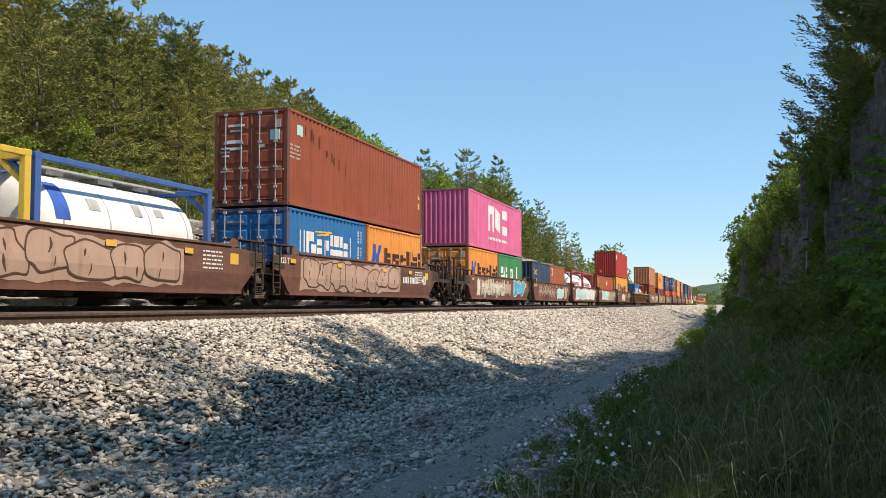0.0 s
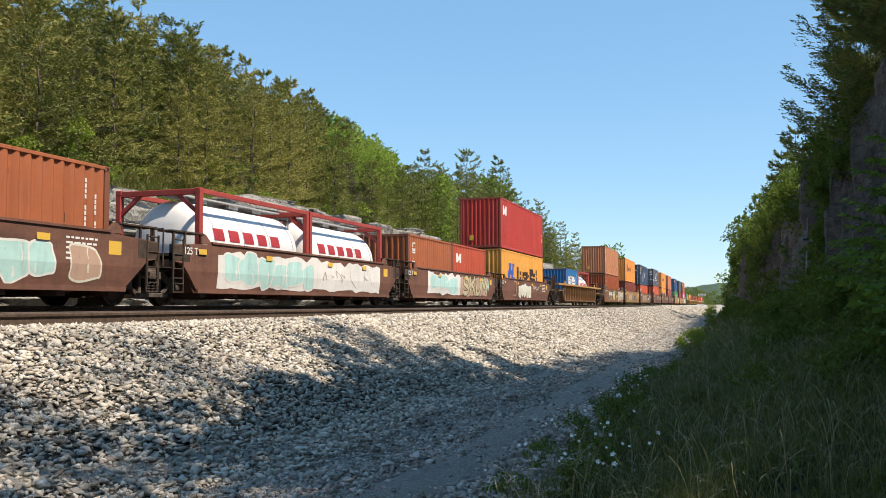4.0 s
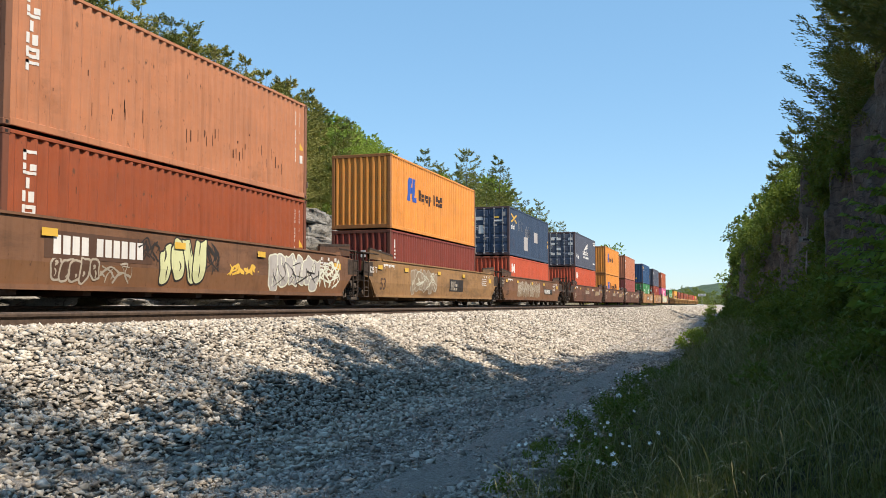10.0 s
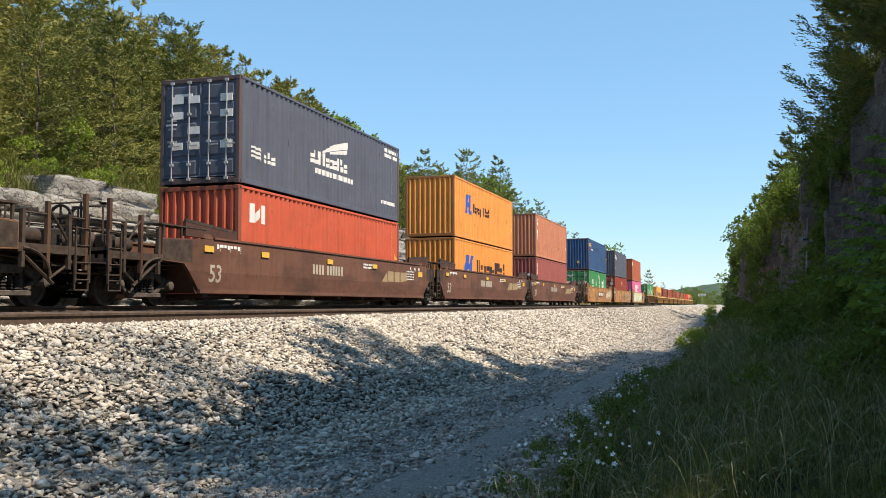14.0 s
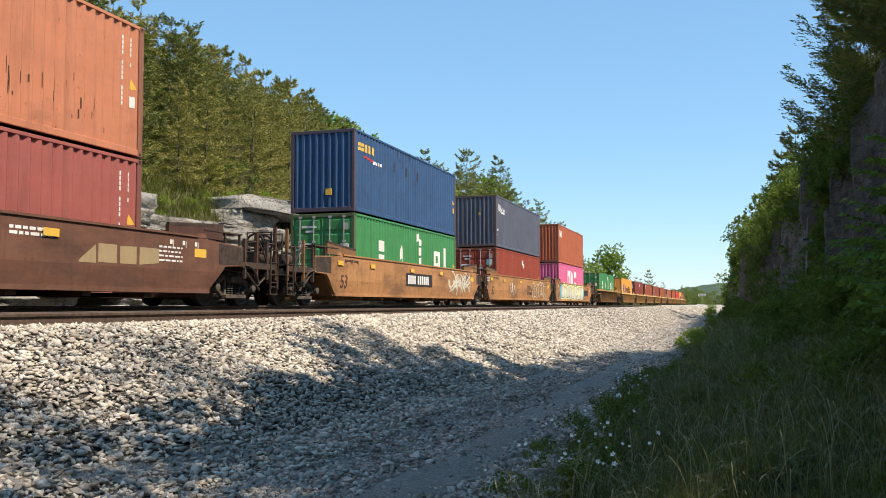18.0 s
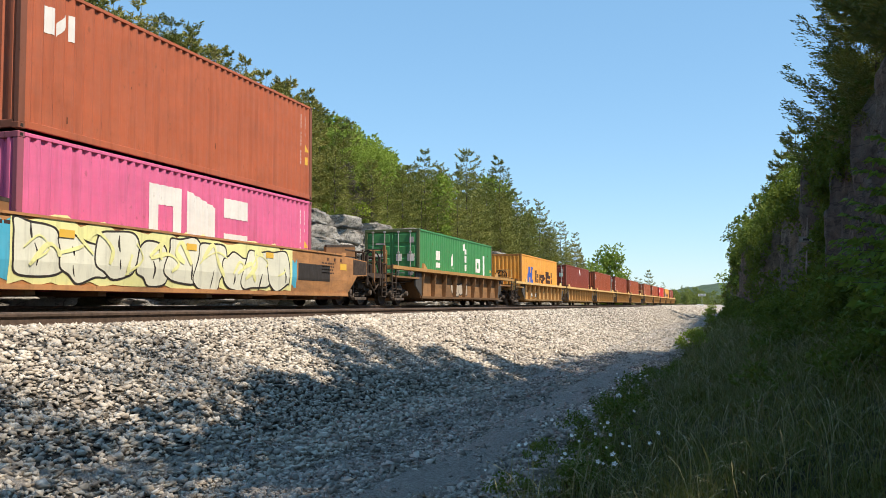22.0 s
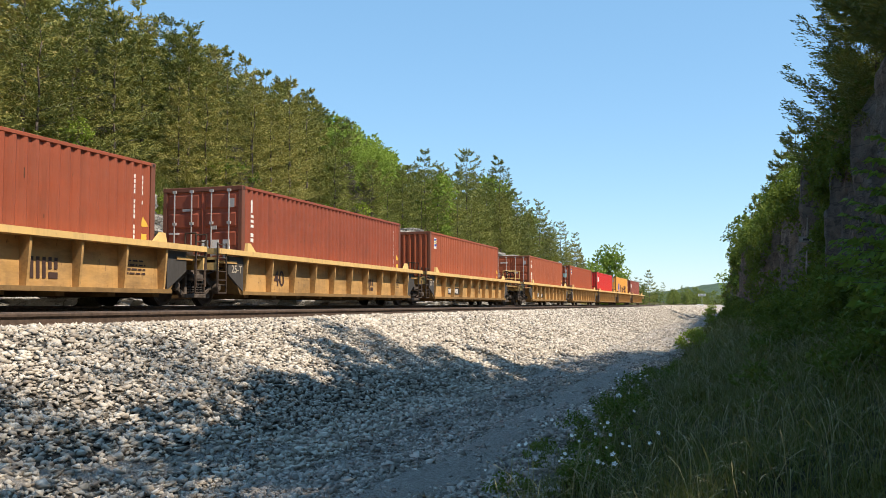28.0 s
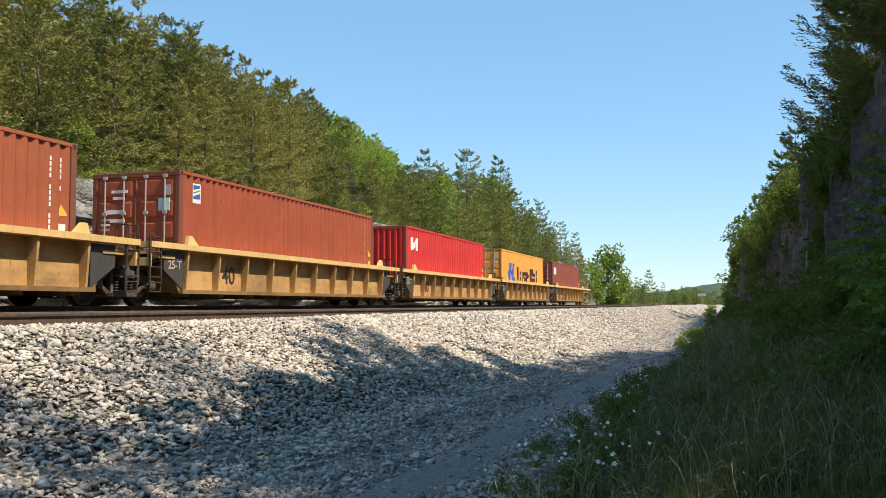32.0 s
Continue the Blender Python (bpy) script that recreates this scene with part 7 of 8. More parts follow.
WOOD = "olive-green pine with a ragged crown on the wooded bank"
BRIGHT = "fresh green broad-leaved tree among the pines"
SKY_R = (0.0, 0.100, 0.137, 0.162, 0.193, 0.244, 0.287, 0.345, 0.38, 0.42, 0.504, 0.73, 2.0)
SKY_H = (0.1, 0.25, 0.35, 0.43, 0.50, 0.56, 0.55, 0.47, 0.46, 0.49, 0.55, 0.545, 0.57)


def tall_enough(x, y):
    """Height to which the wood stands there, from its line against the sky."""
    return float(np.interp(y / x, SKY_R, SKY_H)) * y


taken = []
tries = 0
while len(taken) < 235 and tries < 9000:
    tries += 1
    y = 22.8 + 24 * rnd.random() ** 1.5
    x = rnd.uniform(max(7, y * 0.5), 45 + 110 * rnd.random())
    gap = 1.75 if y < 28 else 2.15
    if x > 150 or any((x - a) ** 2 + (y - b) ** 2 < gap ** 2 for a, b in taken):
        continue
    g0 = float(land(x, y))
    room = tall_enough(x, y) - g0
    if room < 3.2:
        continue
    taken.append((x, y))
    bright = rnd.random() < (0.75 if 0.385 < y / x < 0.465 and y > 25 else 0.0 if y / x > 0.46 else 0.06)
    kind, i = ((BROADS, rnd.randrange(4)) if x < 70 else (FAR_BROADS, rnd.randrange(3))) if bright else ((PINES, rnd.randrange(7)) if x < 68 and y < 35 else (FAR_PINES, rnd.randrange(3)))
    tall = min(room * rnd.uniform(0.80, 1.03), 11.5)
    if y < 25:
        tall *= rnd.uniform(0.7, 0.95)
    plant(kind, i, x, y, g0 - 0.15, tall / kind[i][2], BRIGHT if bright else WOOD, "trees on the wooded bank", rnd.uniform(0, 360), 0.0, DEEP if y / x < 0.46 and not bright else None)

for i in range(17):
    x, y = 92 + 4.6 * i, 22.6 + 0.9 * (i % 3)
    g0, k = float(land(x, y)), (3, 6, 2, 0)[i % 4]
    plant(PINES, k, x, y, g0 - 0.2, max(2.5, tall_enough(x, y) * rnd.uniform(0.82, 1.0) - g0) / PINES[k][2], WOOD, "trees on the wooded bank", rnd.uniform(0, 360), 0.0, DEEP)

# single pines that stand up above the rest
for x, y, top, k in ((72, 24.2, 13.2, 3), (84, 24.0, 15.3, 0), (97, 24.0, 16.2, 2), (104, 23.6, 13.4, 3), (118, 23.8, 13.8, 2), (132, 23.4, 12.4, 0), (146, 23.6, 11.8, 1), (78, 25.0, 13.0, 1), (90, 24.8, 13.2, 3), (62, 27, 14.2, 0), (46, 30, 16.8, 1), (41, 28, 15.4, 3)):
    g0 = float(land(x, y))
    plant(SPIRES, k, x, y, g0 - 0.2, (top - g0) / SPIRES[k][2], "tall open pine standing above the wood", "trees on the wooded bank", rnd.uniform(0, 360), 0.0, DEEP)
for x, y, tall, k in ((54.4, 23.8, 4.8, 0), (57, 23.6, 3.6, 3), (40.0, 23.4, 2.8, 0), (31, 25.2, 5.2, 3)):
    plant(PINES, k, x, y, float(land(x, y)) - 0.1, tall / PINES[k][2], "small bare grey-brown tree at the edge of the wood", "trees on the wooded bank", rnd.uniform(0, 360), 0.0, DRY)

# beyond the end of the cut
plant(FAR_BROADS, 2, 150, 18.8, -0.5, 1.08, "large fresh green broad-leaved tree beside the line", "trees beside the line", 40)
plant(FAR_BROADS, 0, 149, 18.2, -0.5, 1.2, "fresh green broad-leaved tree beside the line", "trees beside the line", 250)
plant(FAR_BROADS, 1, 143, 20.5, -0.5, 0.82, "fresh green broad-leaved tree beside the line", "trees beside the line", 140)
plant(PINES, 2, 215, 17.6, -0.5, 0.86, "dark pine standing alone beside the line", "trees beside the line", 10)
plant(PINES, 5, 128, 20.5, -0.4, 0.98, "slender pine beside the line", "trees beside the line", 60)
for i in range(60):
    x = rnd.uniform(165, 480)
    y = rnd.uniform(17.5, 22) + (x - 165) * rnd.uniform(0.0, 0.11)
    kind = FAR_BROADS if rnd.random() < 0.35 else FAR_PINES
    k = rnd.randrange(3)
    plant(kind, k, x, y, -0.5, rnd.uniform(0.42, 0.66) * (0.8 + x / 900), "green tree in the belt along the far line", "trees beside the line", rnd.uniform(0, 360), 0.0, BELT)


for i in range(46):
    x = rnd.uniform(430, 880)
    y = rnd.uniform(17.5, 26) if i % 3 else rnd.uniform(-14, 2.5)
    plant(FAR_BROADS if i % 2 else FAR_PINES, i % 3, x, y, -0.5, rnd.uniform(0.8, 1.2), "green tree in the belt along the far line", "trees beside the line", rnd.uniform(0, 360), 0.0, BELT)
for i in range(20):
    plant(FAR_BROADS, i % 3, rnd.uniform(940, 1000), -30 + 4.4 * i, -0.5, rnd.uniform(1.3, 1.8), "green tree where the line bends out of sight", "trees beside the line", 37 * i, 0.0, BELT)


def far_wood(x, y):
    return np.maximum(-0.5, 60 * np.exp(-((y + 30) / 230) ** 2 - ((x - 2600) / 300) ** 2) + 24 * np.exp(-((y - 420) / 260) ** 2 - ((x - 2500) / 300) ** 2)
                      + 3.0 * np.sin(x * 0.05) * np.sin(y * 0.07) * np.exp(-((x - 2600) / 300) ** 2) - 2)


hill = new("far_hill", sheet("far_hill", np.linspace(1900, 3300, 60), np.linspace(-500, 900, 120), far_wood,
                             speckled("far_wood", (0.04, 0.068, 0.042), (0.085, 0.125, 0.08), 0.08, 0.95, 0.8, 4.0)))
tagged(hill, "low wooded hill far beyond the end of the cut", "hill", kind="structure")

sign = thing("trackside_sign", pose(252, 6.9, -0.3), "white board on a post beside the far track", "sign")
part("post", Shape().rod((0, 0, 0), (0, 0, 3.0), 0.06), M_ZINC, sign)
part("board", Shape().box(-0.03, 0.03, -0.95, 0.95, 2.5, 3.15).mesh("board", bevel=0.02), M_WHITE, sign, "white board")
part("print_bar", Shape().box(-0.036, -0.03, -0.7, 0.7, 2.72, 2.92), P_LINE, sign)
case = thing("relay_case", pose(247, 7.2, -0.9), "small white equipment case beside the far track", "relay case")
part("cabinet", Shape().box(-0.4, 0.4, -0.85, 0.85, 0.2, 1.0).mesh("cabinet", bevel=0.03), M_WHITE, case)
part("leg", Shape().box(-0.3, 0.3, -0.7, -0.55, 0, 0.2), M_BLACK, case)
part("leg", Shape().box(-0.3, 0.3, 0.55, 0.7, 0, 0.2), M_BLACK, case)

M_POLE = speckled("weathered_board", (0.16, 0.15, 0.13), (0.42, 0.40, 0.36), 8, 0.9, 0.3, 0.01)
marker = thing("leaning_marker", pose(26.4, -1.9, -0.2, 0, 0, 0), "weathered leaning pole with a small crosswise board", "marker pole")
part("pole", Shape().rod((0, -0.06, 0), (0.05, -0.18, 2.55), 0.024, 8, 0.018), M_POLE, marker)
part("board", Shape().box(-0.045, -0.03, -0.31, 0.05, 1.88, 2.03).mesh("board", bevel=0.005), M_POLE, marker, "pale board")
part("print_bar", Shape().box(-0.049, -0.046, -0.2, -0.04, 1.92, 1.98), P_LINE, marker)

# unseen pines added behind the camera, on both sides, to cut the sky light
for i in range(9):
    x, y = rnd.uniform(-60, 6), rnd.uniform(23, 40)
    k = rnd.randrange(3)
    plant(FAR_PINES, k, x, y, float(land(x, y)) - 0.2, rnd.uniform(0.9, 1.25), WOOD, "trees on the wooded bank", rnd.uniform(0, 360))
for i in range(9):
    x, y = rnd.uniform(-60, -6), rnd.uniform(-12, -5)
    k = rnd.randrange(3)
    plant(FAR_PINES, k, x, y, (wall_top(x) if x > -40 else 1.0) - 0.3, rnd.uniform(0.8, 1.1), "added dark pine, out of view on the rim of the rock wall", "trees on the rock wall", rnd.uniform(0, 360), 0, HEMLOCK)

# trees along the top of the rock wall
RIM = "tall dark pine leaning over the rim of the rock wall"
for x, y, tall, k in ((-4.0, -4.8, 4.9, 6), (0.6, -4.7, 4.6, 5), (3.2, -5.0, 5.6, 5), (9.4, -4.1, 10.2, 5), (11.6, -3.9, 10.4, 2), (13.8, -4.8, 11.6, 4), (15.6, -4.2, 9.2, 1),
                      (8.4, -6.8, 9.4, 4), (11.8, -6.8, 12.4, 6), (2.6, -7.6, 6.4, 2), (10.2, -3.8, 7.4, 3), (12.6, -3.8, 7.8, 0), (14.6, -3.9, 7.6, 3), (17.4, -4.0, 8.4, 0), (18.6, -5.6, 11.0, 4),
                      (7.6, -4.4, 12.0, 7), (4.3, -4.3, 10.6, 7), (5.9, -4.2, 4.6, 3), (7.0, -4.3, 6.0, 1), (8.0, -4.2, 6.0, 0)):
    x -= 0.35
    base = wall_top(x) - 0.3
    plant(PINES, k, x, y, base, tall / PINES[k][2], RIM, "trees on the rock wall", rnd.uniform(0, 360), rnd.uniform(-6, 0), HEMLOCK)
for x, y, tall, k, low in ((20.4, -4.4, 7.8, 1, -0.1), (22.4, -3.75, 6.8, 3, -0.8), (24.4, -3.75, 7.0, 0, -1.0), (26.2, -3.9, 6.4, 2, -1.2), (23.6, -5.4, 7.4, 1, 0.0), (28.0, -3.8, 4.8, 2, -1.2), (18.6, -4.6, 7.6, 3, 0.2), (21.2, -3.7, 5.2, 2, -0.4), (26.4, -5.0, 6.8, 3, -0.2), (23.2, -3.45, 5.0, 1, -1.1), (25.4, -3.45, 4.6, 3, -1.3)):
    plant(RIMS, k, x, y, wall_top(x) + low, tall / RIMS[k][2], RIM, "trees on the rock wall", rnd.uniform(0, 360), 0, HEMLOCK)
for x, y, tall in ((92, -6.6, 14.5), (103, -6.2, 15.5), (116, -6.4, 16.0), (133, -6.0, 15.5)):     # tall pines behind the far rim
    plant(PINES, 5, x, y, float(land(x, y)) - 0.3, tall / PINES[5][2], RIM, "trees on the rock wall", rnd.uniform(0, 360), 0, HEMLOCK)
for x, y, tall, k in ((88, -2.8, 10.4, 5), (97, -2.7, 11.0, 5), (108, -2.6, 11.0, 0), (121, -2.4, 10.6, 5)):
    plant(PINES, k, x, y, -1.0, tall / PINES[k][2], "slender pine at the far end of the rock wall", "trees on the rock wall", rnd.uniform(0, 360))
for x, y, s, k in ((68, -2.0, 0.56, 1), (76, -1.8, 0.6, 2), (84, -2.4, 0.70, 0), (92, -2.4, 0.80, 2), (101, -2.1, 0.82, 1), (112, -1.8, 0.8, 2), (126, -1.4, 0.76, 0), (142, -2.4, 0.8, 2), (165, -2.2, 0.85, 1), (190, -1.8, 0.9, 2), (220, -1.6, 0.9, 0)):
    plant(FAR_BROADS, k, x, y, -1.2, s, "sunlit broad-leaved tree at the far end of the rock wall", "trees on the rock wall", rnd.uniform(0, 360))
for i in range(8):
    x = 7.3 + 0.9 * i
    plant(FAR_BROADS, i % 3, x, -3.9 - 0.5 * (i % 2) - (0.5 if i > 5 else 0.0), wall_top(x) - 0.9, (1.12, 0.96, 0.86)[i % 3], "leafy tree crowding the rim of the rock wall", "trees on the rock wall", 47 * i)
plant(BROADS, 1, 3.4, -4.8, wall_top(3.4) - 0.3, 1.16, "thin-leaved tree on the rim of the rock wall", "trees on the rock wall", 30)
plant(BROADS, 0, 8.3, -5.6, wall_top(8.3) - 0.3, 1.34, "thin-leaved tree on the rim of the rock wall", "trees on the rock wall", 130)
for i in range(16):
    x = 31.5 + 2.6 * i
    plant(FAR_BROADS, i % 3, x, float(np.interp(x, FACE_X, FACE_Y)) - 0.9 - 0.4 * (i % 2), wall_top(x) - 0.7, (0.23, 0.20, 0.18)[i % 3] * (1.0 + 0.12 * math.sin(2.1 * i)), "young leafy tree on the rim of the rock wall", "trees on the rock wall", 61 * i)

# shrubs
SHRUBS = []
for i in range(5):
    SHRUBS.append((arrays("foliage", *broad_crown((1.3, 1.6, 1.1, 1.8, 1.4)[i], (0.9, 0.8, 1.0, 1.0, 0.8)[i], 300 + i, 14, 34, 0.112, 0.05), IVY), trunk_mesh(1.0, 60 + i, 4, 0.8, 0.03)))


CREEPERS = ([], [])


def creeper(x, y, z, s, turn=0, tip=0):
    """Greenery on the rock face, gathered into one mass."""
    me = SHRUBS[rnd.randrange(5)][0]
    co = np.empty(len(me.vertices) * 3, np.float32)
    me.vertices.foreach_get("co", co)
    m = np.array(pose(x, y, z, tip, 0, turn) @ Matrix.Scale(s, 4))
    CREEPERS[1].append(np.arange(len(me.vertices)).reshape(-1, 4) + sum(len(c) for c in CREEPERS[0]))
    CREEPERS[0].append(co.reshape(-1, 3) @ m[:3, :3].T + m[:3, 3])


def shrub(x, y, z, s, label, group, turn=0, tip=0, leaf=None):
    i = rnd.randrange(5)
    t = thing("shrub", pose(x, y, z, tip, 0, turn) @ Matrix.Scale(s, 4), label, "shrub", group)
    part("stem", SHRUBS[i][1], M_BARK, t)
    part("foliage", SHRUBS[i][0], leaf or IVY, t)


def hang(x, z, s, out=0.05):
    """A tuft of greenery on the rock face."""
    creeper(x, wall_y(x, min(z, wall_top(x))) + out, z - 0.35 * s, s, rnd.uniform(0, 360), rnd.uniform(-65, -25))


for i in range(46):                       # the green curtain between the two nearest slabs
    hang(rnd.uniform(23.0, 27.2), rnd.uniform(0.6, 4.4), rnd.uniform(0.45, 0.8))
for i in range(16):
    hang(rnd.uniform(20.8, 24.5), rnd.uniform(3.0, 4.3), rnd.uniform(0.35, 0.6))
for i in range(150):
    x = 30.2 + 55 * rnd.random() ** 1.3
    z = rnd.random() ** 0.62 * wall_top(x) * 1.06
    if z < 3 and rnd.random() < 0.45:
        continue
    hang(x, z, rnd.uniform(0.45, 1.0))
for i in range(70):
    x = rnd.uniform(27, 90)
    hang(x, wall_top(x) + rnd.uniform(-0.4, 0.15), rnd.uniform(0.4, 0.75), -0.15)
for i in range(16):
    hang(rnd.uniform(12, 20), rnd.uniform(-0.2, 1.0), rnd.uniform(0.3, 0.5))
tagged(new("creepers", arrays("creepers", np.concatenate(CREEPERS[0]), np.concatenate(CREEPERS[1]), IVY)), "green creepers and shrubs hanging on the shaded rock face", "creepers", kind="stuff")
for i in range(34):
    x = 9.5 + 18 * rnd.random() ** 1.2
    y = max(-x * rnd.uniform(0.03, 0.17), float(np.interp(x, FACE_X, FACE_Y)) + 0.3)
    shrub(x, y, float(land(x, y)) - 0.12, rnd.uniform(0.22, 0.48), "low dark leafy weeds among the grass of the verge", "shrubs on the verge", rnd.uniform(0, 360))
for i in range(44):
    x, y = rnd.uniform(6.5, 20), rnd.uniform(1.0, 1.75)
    shrub(x, y, float(land(x, y)) - 0.06, rnd.uniform(0.14, 0.24), "green weeds at the edge of the gravel", "weeds on the verge", rnd.uniform(0, 360))
for i in range(72):
    x = 10.5 + 30 * rnd.random() ** 1.2
    y = float(np.interp(x, FACE_X, FACE_Y)) + rnd.uniform(0.1, 0.8)
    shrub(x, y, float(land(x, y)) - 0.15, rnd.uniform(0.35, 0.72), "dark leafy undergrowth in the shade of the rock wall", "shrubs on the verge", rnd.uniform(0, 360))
for i in range(40):
    x = rnd.uniform(24, 100)
    y = float(np.interp(x, FACE_X, FACE_Y)) + rnd.uniform(0.0, 0.6)
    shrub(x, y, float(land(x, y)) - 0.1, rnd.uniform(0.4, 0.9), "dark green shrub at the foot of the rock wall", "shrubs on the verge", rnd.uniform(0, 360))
for x, y, s in ((28.5, 0.95, 0.4), (30.5, 1.15, 0.5), (32.5, 1.25, 0.55), (35, 1.2, 0.5), (38, 1.3, 0.4), (70, 1.3, 0.6), (82, 1.6, 0.7), (96, 1.9, 0.7), (112, 2.1, 0.8), (132, 2.3, 0.9), (150, 2.5, 1.0)):
    shrub(x, y, float(land(x, y)) - 0.1, s, "yellow-green shrub at the edge of the grit road", "shrubs on the verge", rnd.uniform(0, 360), 0, SPROUT)
for i in range(44):
    x = rnd.uniform(12, 90)
    y = rnd.uniform(21.6, 24.0)
    shrub(x, y, float(land(x, y)) - 0.1, rnd.uniform(0.35, 0.8), "green shrub on the rock ledge below the pines", "shrubs on the ledge", rnd.uniform(0, 360), 0, SPROUT if i % 4 == 0 else IVY)
for i in range(46):
    x = rnd.uniform(11, 42)
    y = rnd.uniform(20.3, 22.6)
    shrub(x, y, max(float(land(x, y)), ledge_top(x) - 0.1) - 0.15, rnd.uniform(0.22, 0.5), "low yellow-green brush growing over the rock ledge", "shrubs on the ledge", rnd.uniform(0, 360), 0, SPROUT)
for i in range(22):
    x = rnd.uniform(12, 75)
    y = rnd.uniform(22.8, 24.6)
    shrub(x, y, float(land(x, y)) - 0.2, rnd.uniform(0.7, 1.2), "green undergrowth at the foot of the pines", "shrubs on the ledge", rnd.uniform(0, 360), 0, IVY if i % 4 else SPROUT)
shrub(26.5, 21.8, 5.6, 0.7, "bright green young shrub in front of the pines", "shrubs on the ledge", 0, 0, SPROUT)


# a leafy sapling that leans out of the shade beside the camera
def sapling(x, y, tall, seed, aim):
    g = np.random.default_rng(seed)
    t = thing("sapling", pose(x, y, float(land(x, y)) - 0.05), "green broad-leaved sapling leaning out from the rock wall", "sapling", "saplings by the rock wall")
    part("stem", Shape().rod((0, 0, 0), (0.05, 0.08, tall * 0.55), 0.016, 6, 0.011).rod((0.05, 0.08, tall * 0.55), (0.02, 0.25, tall), 0.011, 6, 0.004), M_BARK, t)
    for k in range(7):
        z = tall * (0.35 + 0.62 * k / 6)
        az, ln = radians(aim + g.uniform(-55, 55)), tall * g.uniform(0.30, 0.46) * (1.15 - 0.5 * k / 6)
        a, b = np.array([0.04, 0.06 + 0.15 * max(0.0, z / tall - 0.5), z]), np.array([math.cos(az) * ln, math.sin(az) * ln, z + ln * g.uniform(-0.05, 0.3)])
        limb = part("branch", Shape().rod(a, b, 0.007, 5, 0.002), M_BARK, t)
        n = 17
        f = np.linspace(0.2, 1.0, n)[:, None]
        d = unit((b - a)[None])
        side = np.where(np.arange(n) % 2, 1.0, -1.0)[:, None] * np.cross(d, np.array([0, 0, 1.0]))
        along = unit(d * 0.7 + side * g.uniform(0.5, 1.0, (n, 1)) + np.array([0, 0, -0.25]) + g.normal(size=(n, 3)) * 0.18)
        me = arrays("foliage", *leaves(a + (b - a) * f, along, g.uniform(0.09, 0.15, n), g.uniform(0.05, 0.075, n), g, 0.15), SAP)
        part("foliage", me, SAP, limb)


SAP = leafy("sapling_leaves", [(0.0, (0.08, 0.15, 0.025)), (0.5, (0.13, 0.22, 0.035)), (1.0, (0.20, 0.29, 0.05))], 0.4)
for x, y, tall, seed, aim in ((8.8, -1.9, 1.9, 1, 100), (10.2, -2.0, 2.1, 2, 95), (11.6, -2.1, 2.2, 3, 110), (9.6, -1.75, 1.5, 4, 80), (13.0, -2.1, 1.9, 5, 100), (7.9, -1.6, 1.3, 6, 90), (14.6, -2.1, 1.7, 7, 95)):
    sapling(x, y, tall, seed, aim)


# grass and weeds
def blades(px, py, tall, wide, g, bend=0.5):
    n = len(px)
    root = np.stack([px, py, land(px, py) - 0.02], -1)
    az = g.uniform(0, 2 * math.pi, n)
    out = np.stack([np.cos(az), np.sin(az), np.zeros(n)], -1)
    side = np.stack([-np.sin(az), np.cos(az), np.zeros(n)], -1) * (wide / 2)[:, None]
    b = (g.uniform(0.1, 1.0, n) * bend * tall)[:, None]
    up = np.array([0, 0, 1.0])
    m1 = root + up * (tall * 0.55)[:, None] + out * b * 0.25
    m2 = root + up * (tall * 0.95)[:, None] + out * b
    v = np.stack([root - side, root + side, m1 + side * 0.8, m1 - side * 0.8, m2 + side * 0.15, m2 - side * 0.15], 1)
    f = np.array([(0, 1, 2, 3), (3, 2, 4, 5)])[None] + 6 * np.arange(n)[:, None, None]
    return v.reshape(-1, 3), f.reshape(-1, 4)


GRASS = leafy("grass_blades", [(0.0, (0.034, 0.046, 0.011)), (0.5, (0.092, 0.104, 0.027)), (0.8, (0.18, 0.172, 0.055)), (1.0, (0.36, 0.305, 0.15))], 0.2)
STRAW = leafy("dry_stems", [(0.0, (0.16, 0.15, 0.065)), (1.0, (0.42, 0.36, 0.21))], 0.2)
gg = np.random.default_rng(11)
co, fa, k = [], [], 0
for n, x0, x1, y0, y1, t0, t1, w in ((34000, 4.5, 16, -2.3, 1.65, 0.06, 0.34, 0.0065), (15000, 12, 40, -2.3, 1.5, 0.12, 0.40, 0.012), (5500, 40, 110, -1.3, 1.7, 0.2, 0.55, 0.03),
                                     (4200, 6, 32, 0.9, 2.0, 0.08, 0.3, 0.008), (9000, 11, 36, 20.9, 23.6, 0.3, 0.8, 0.03), (3000, 36, 100, 20.9, 23.4, 0.3, 0.8, 0.045), (2500, 14, 90, 16.8, 19.4, 0.15, 0.45, 0.04)):
    px, py = x0 + (x1 - x0) * gg.random(n) ** 1.25, gg.uniform(y0, y1, n)
    patch = np.clip(0.55 + 0.65 * np.sin(px * 2.3 + 0.9 * py + 0.6 * np.sin(py * 5)) * np.sin(py * 3.1 - 0.8 * px), 0.2, 1.2)
    edge = np.where(py < 10, np.clip((1.95 - py) / 1.3, 0.3, 1), 1.0)
    c, f = blades(px, py, (t0 + (t1 - t0) * gg.random(n) * patch) * edge, np.full(n, w), gg, 1.7)
    co.append(c), fa.append(f + k)
    k += len(c)
grass = tagged(new("grass", arrays("grass", np.concatenate(co), np.concatenate(fa), GRASS)), "tall uncut grass on the shaded verge and the ledge", "grass", kind="stuff")
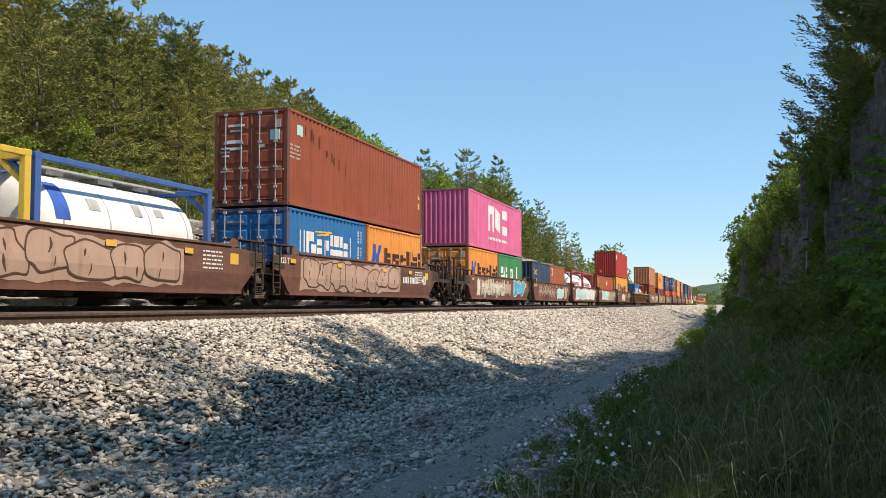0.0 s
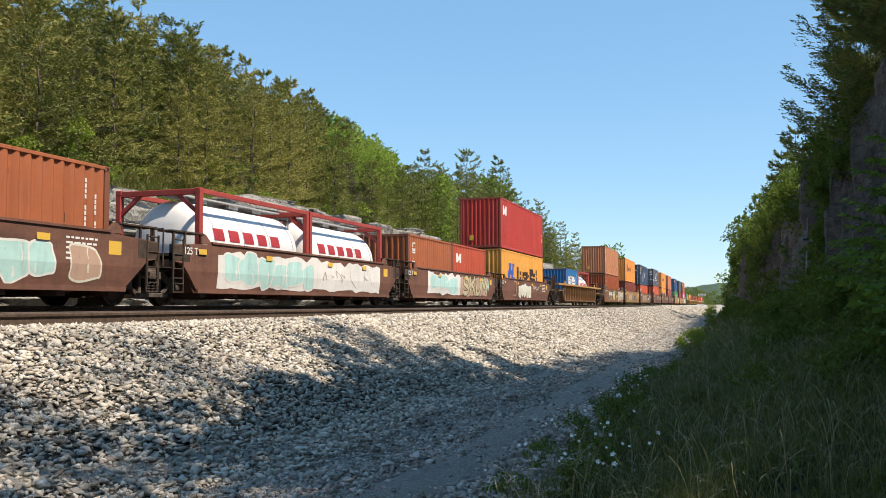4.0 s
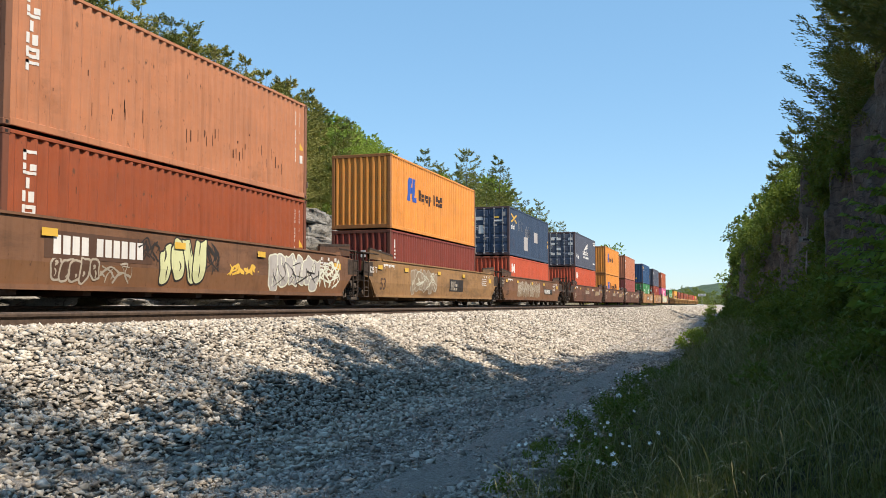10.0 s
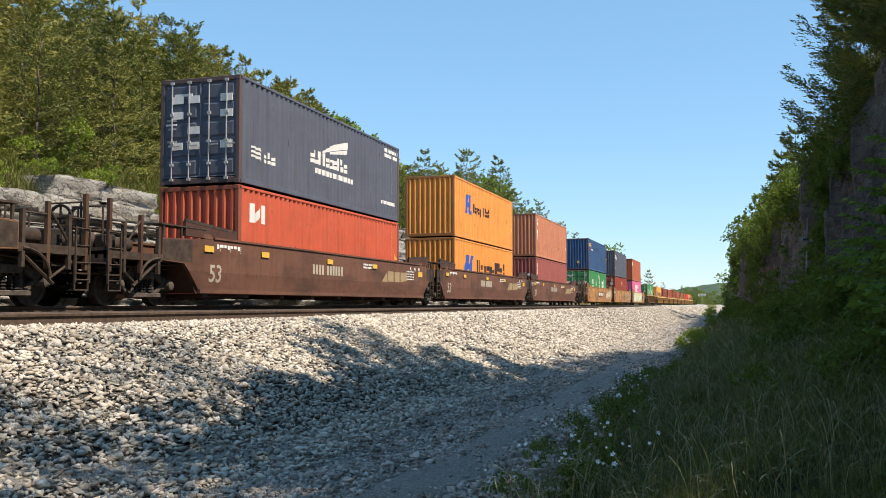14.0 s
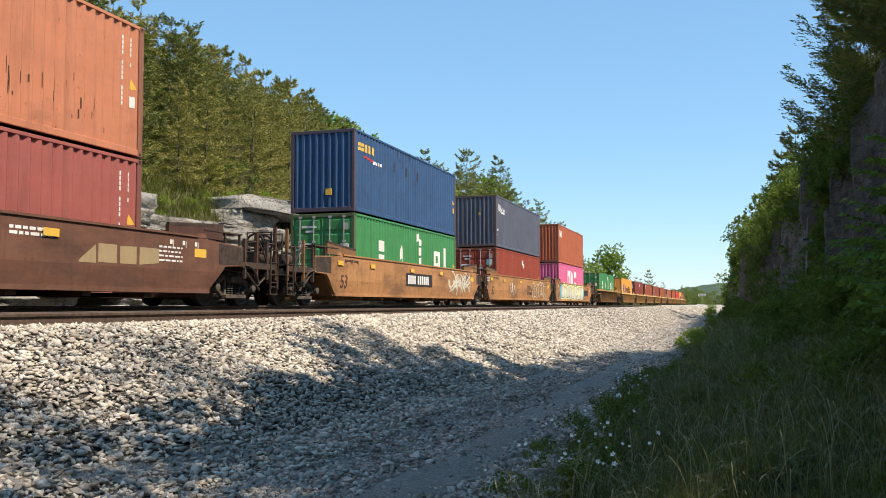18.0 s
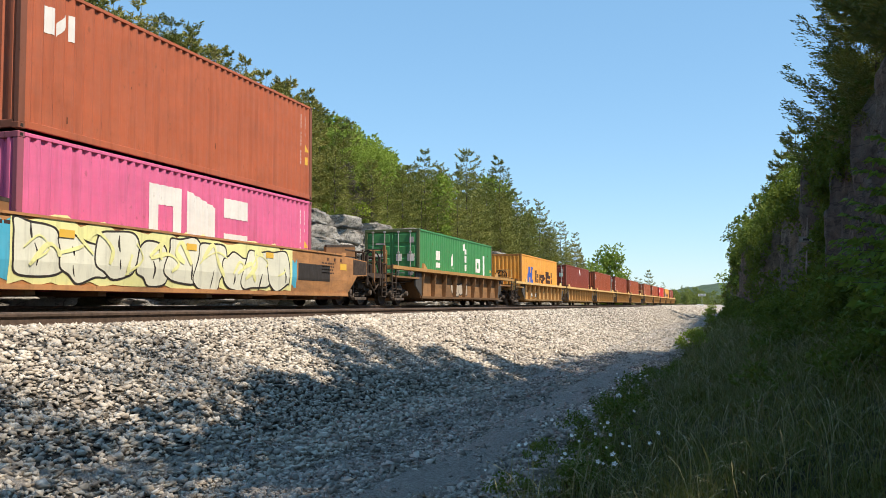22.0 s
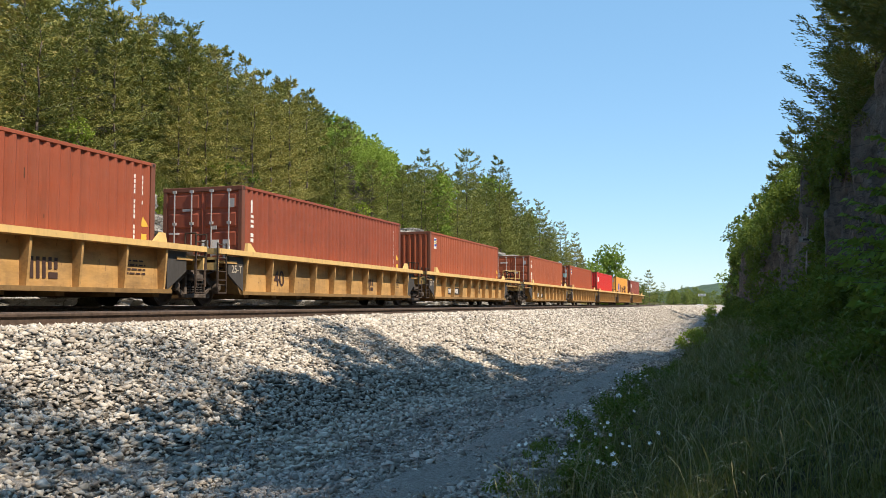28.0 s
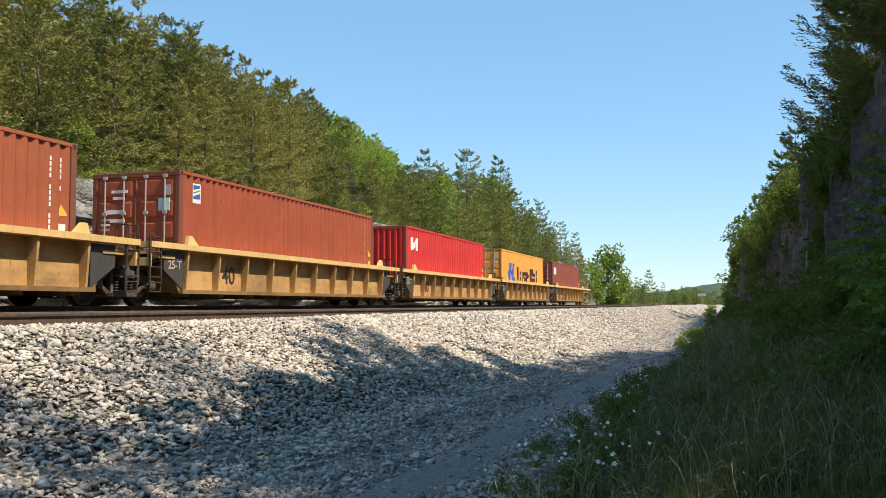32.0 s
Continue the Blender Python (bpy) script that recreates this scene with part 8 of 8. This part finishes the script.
def stalks(px, py, tall, wide, g):
    """Long stems that arch over towards their seed heads."""
    n = len(px)
    root = np.stack([px, py, land(px, py)], -1)
    az = g.uniform(0, 2 * math.pi, n)
    out = np.stack([np.cos(az), np.sin(az), np.zeros(n)], -1)
    side = np.stack([-np.sin(az), np.cos(az), np.zeros(n)], -1) * (wide / 2)[:, None]
    b = g.uniform(0.3, 1.1, n)
    v = []
    for t, w in ((0, 1), (0.4, 0.9), (0.75, 0.8), (1.0, 1.6), (1.12, 0.2)):
        c = root + np.array([0, 0, 1.0]) * (tall * t * (1 - 0.35 * b * t * t))[:, None] + out * (tall * b * t ** 2.2)[:, None]
        v += [c - side * w, c + side * w]
    f = np.array([(2 * i, 2 * i + 1, 2 * i + 3, 2 * i + 2) for i in range(4)])[None] + 10 * np.arange(n)[:, None, None]
    return np.stack(v, 1).reshape(-1, 3), f.reshape(-1, 4)


co, fa, k = [], [], 0
for n, x0, x1, y0, y1, t0, t1, w in ((2600, 5, 16, -2.2, 1.4, 0.18, 0.52, 0.0042), (1500, 12, 34, -2.2, 1.0, 0.25, 0.6, 0.006), (400, 30, 70, -1.5, 0.8, 0.3, 0.7, 0.012), (900, 13, 40, 20.8, 23, 0.4, 0.9, 0.02)):
    px, py = x0 + (x1 - x0) * gg.random(n) ** 1.2, gg.uniform(y0, y1, n)
    c, f = stalks(px, py, gg.uniform(t0, t1, n), np.full(n, w), gg)
    co.append(c), fa.append(f + k)
    k += len(c)
tagged(new("dry_stalks", arrays("dry_stalks", np.concatenate(co), np.concatenate(fa), STRAW)), "pale arching grass stalks standing out of the verge", "dry grass", kind="stuff")

# white wild flowers at the edge of the verge
FLOWER = shade("white_petals", 0.6)[0]
FLOWER.node_tree.nodes["Principled BSDF"].inputs["Base Color"].default_value = (0.75, 0.75, 0.68, 1)
s = Shape()
for i in range(60):
    x, y = (rnd.uniform(11, 16), rnd.uniform(1.25, 1.8)) if i < 34 else (rnd.uniform(7.0, 10), rnd.uniform(0.6, 1.9))
    z = float(land(x, y)) + rnd.uniform(0.16, 0.30)
    ax, ay = Vector((0.25, 1, rnd.uniform(-0.3, 0.3))).normalized(), Vector((0.75, 0.1, rnd.uniform(0.4, 0.9))).normalized()
    q = rnd.uniform(0.014, 0.03)
    rim = [Vector((x, y, z)) + q * (math.cos(j * math.pi / 5) * ax + math.sin(j * math.pi / 5) * ay) * (1.0 if j % 2 else 0.62) for j in range(10)]
    s.add([Vector((x, y, z)) + ax.cross(ay) * 0.006] + rim, [(0, 1 + j, 1 + (j + 1) % 10) for j in range(10)])
fl = tagged(new("wild_flowers", s.mesh("wild_flowers")), "small white wild flowers at the edge of the grass", "flowers", kind="stuff")
fl.data.materials.append(FLOWER)


# ---- what moves ----
def motions():
    """The whole train rolls towards the camera's side at one steady speed."""
    for ob in MOVING:
        m = ob.matrix_basis.copy()
        walk(ob, [(t, Matrix.Translation((-SPEED * t, 0, 0)) @ m) for t in (0.0, 8.0, 16.0, 24.0, CLIP)])
    turn = math.degrees(SPEED / WHEEL_R)     # degrees a second; the axles all roll alike
    for dx, axles in WHEELS.items():
        walk(axles[0], [(k / FPS, pose(dx, 0, WHEEL_R, 0, -turn * k / FPS, 0)) for k in range(int(CLIP * FPS) + 1)])
        rolled = axles[0].animation_data
        for ob in axles[1:]:
            ob.rotation_mode = "QUATERNION"
            keys = ob.animation_data_create()
            keys.action = rolled.action
            keys.action_slot = rolled.action_slot


motions()
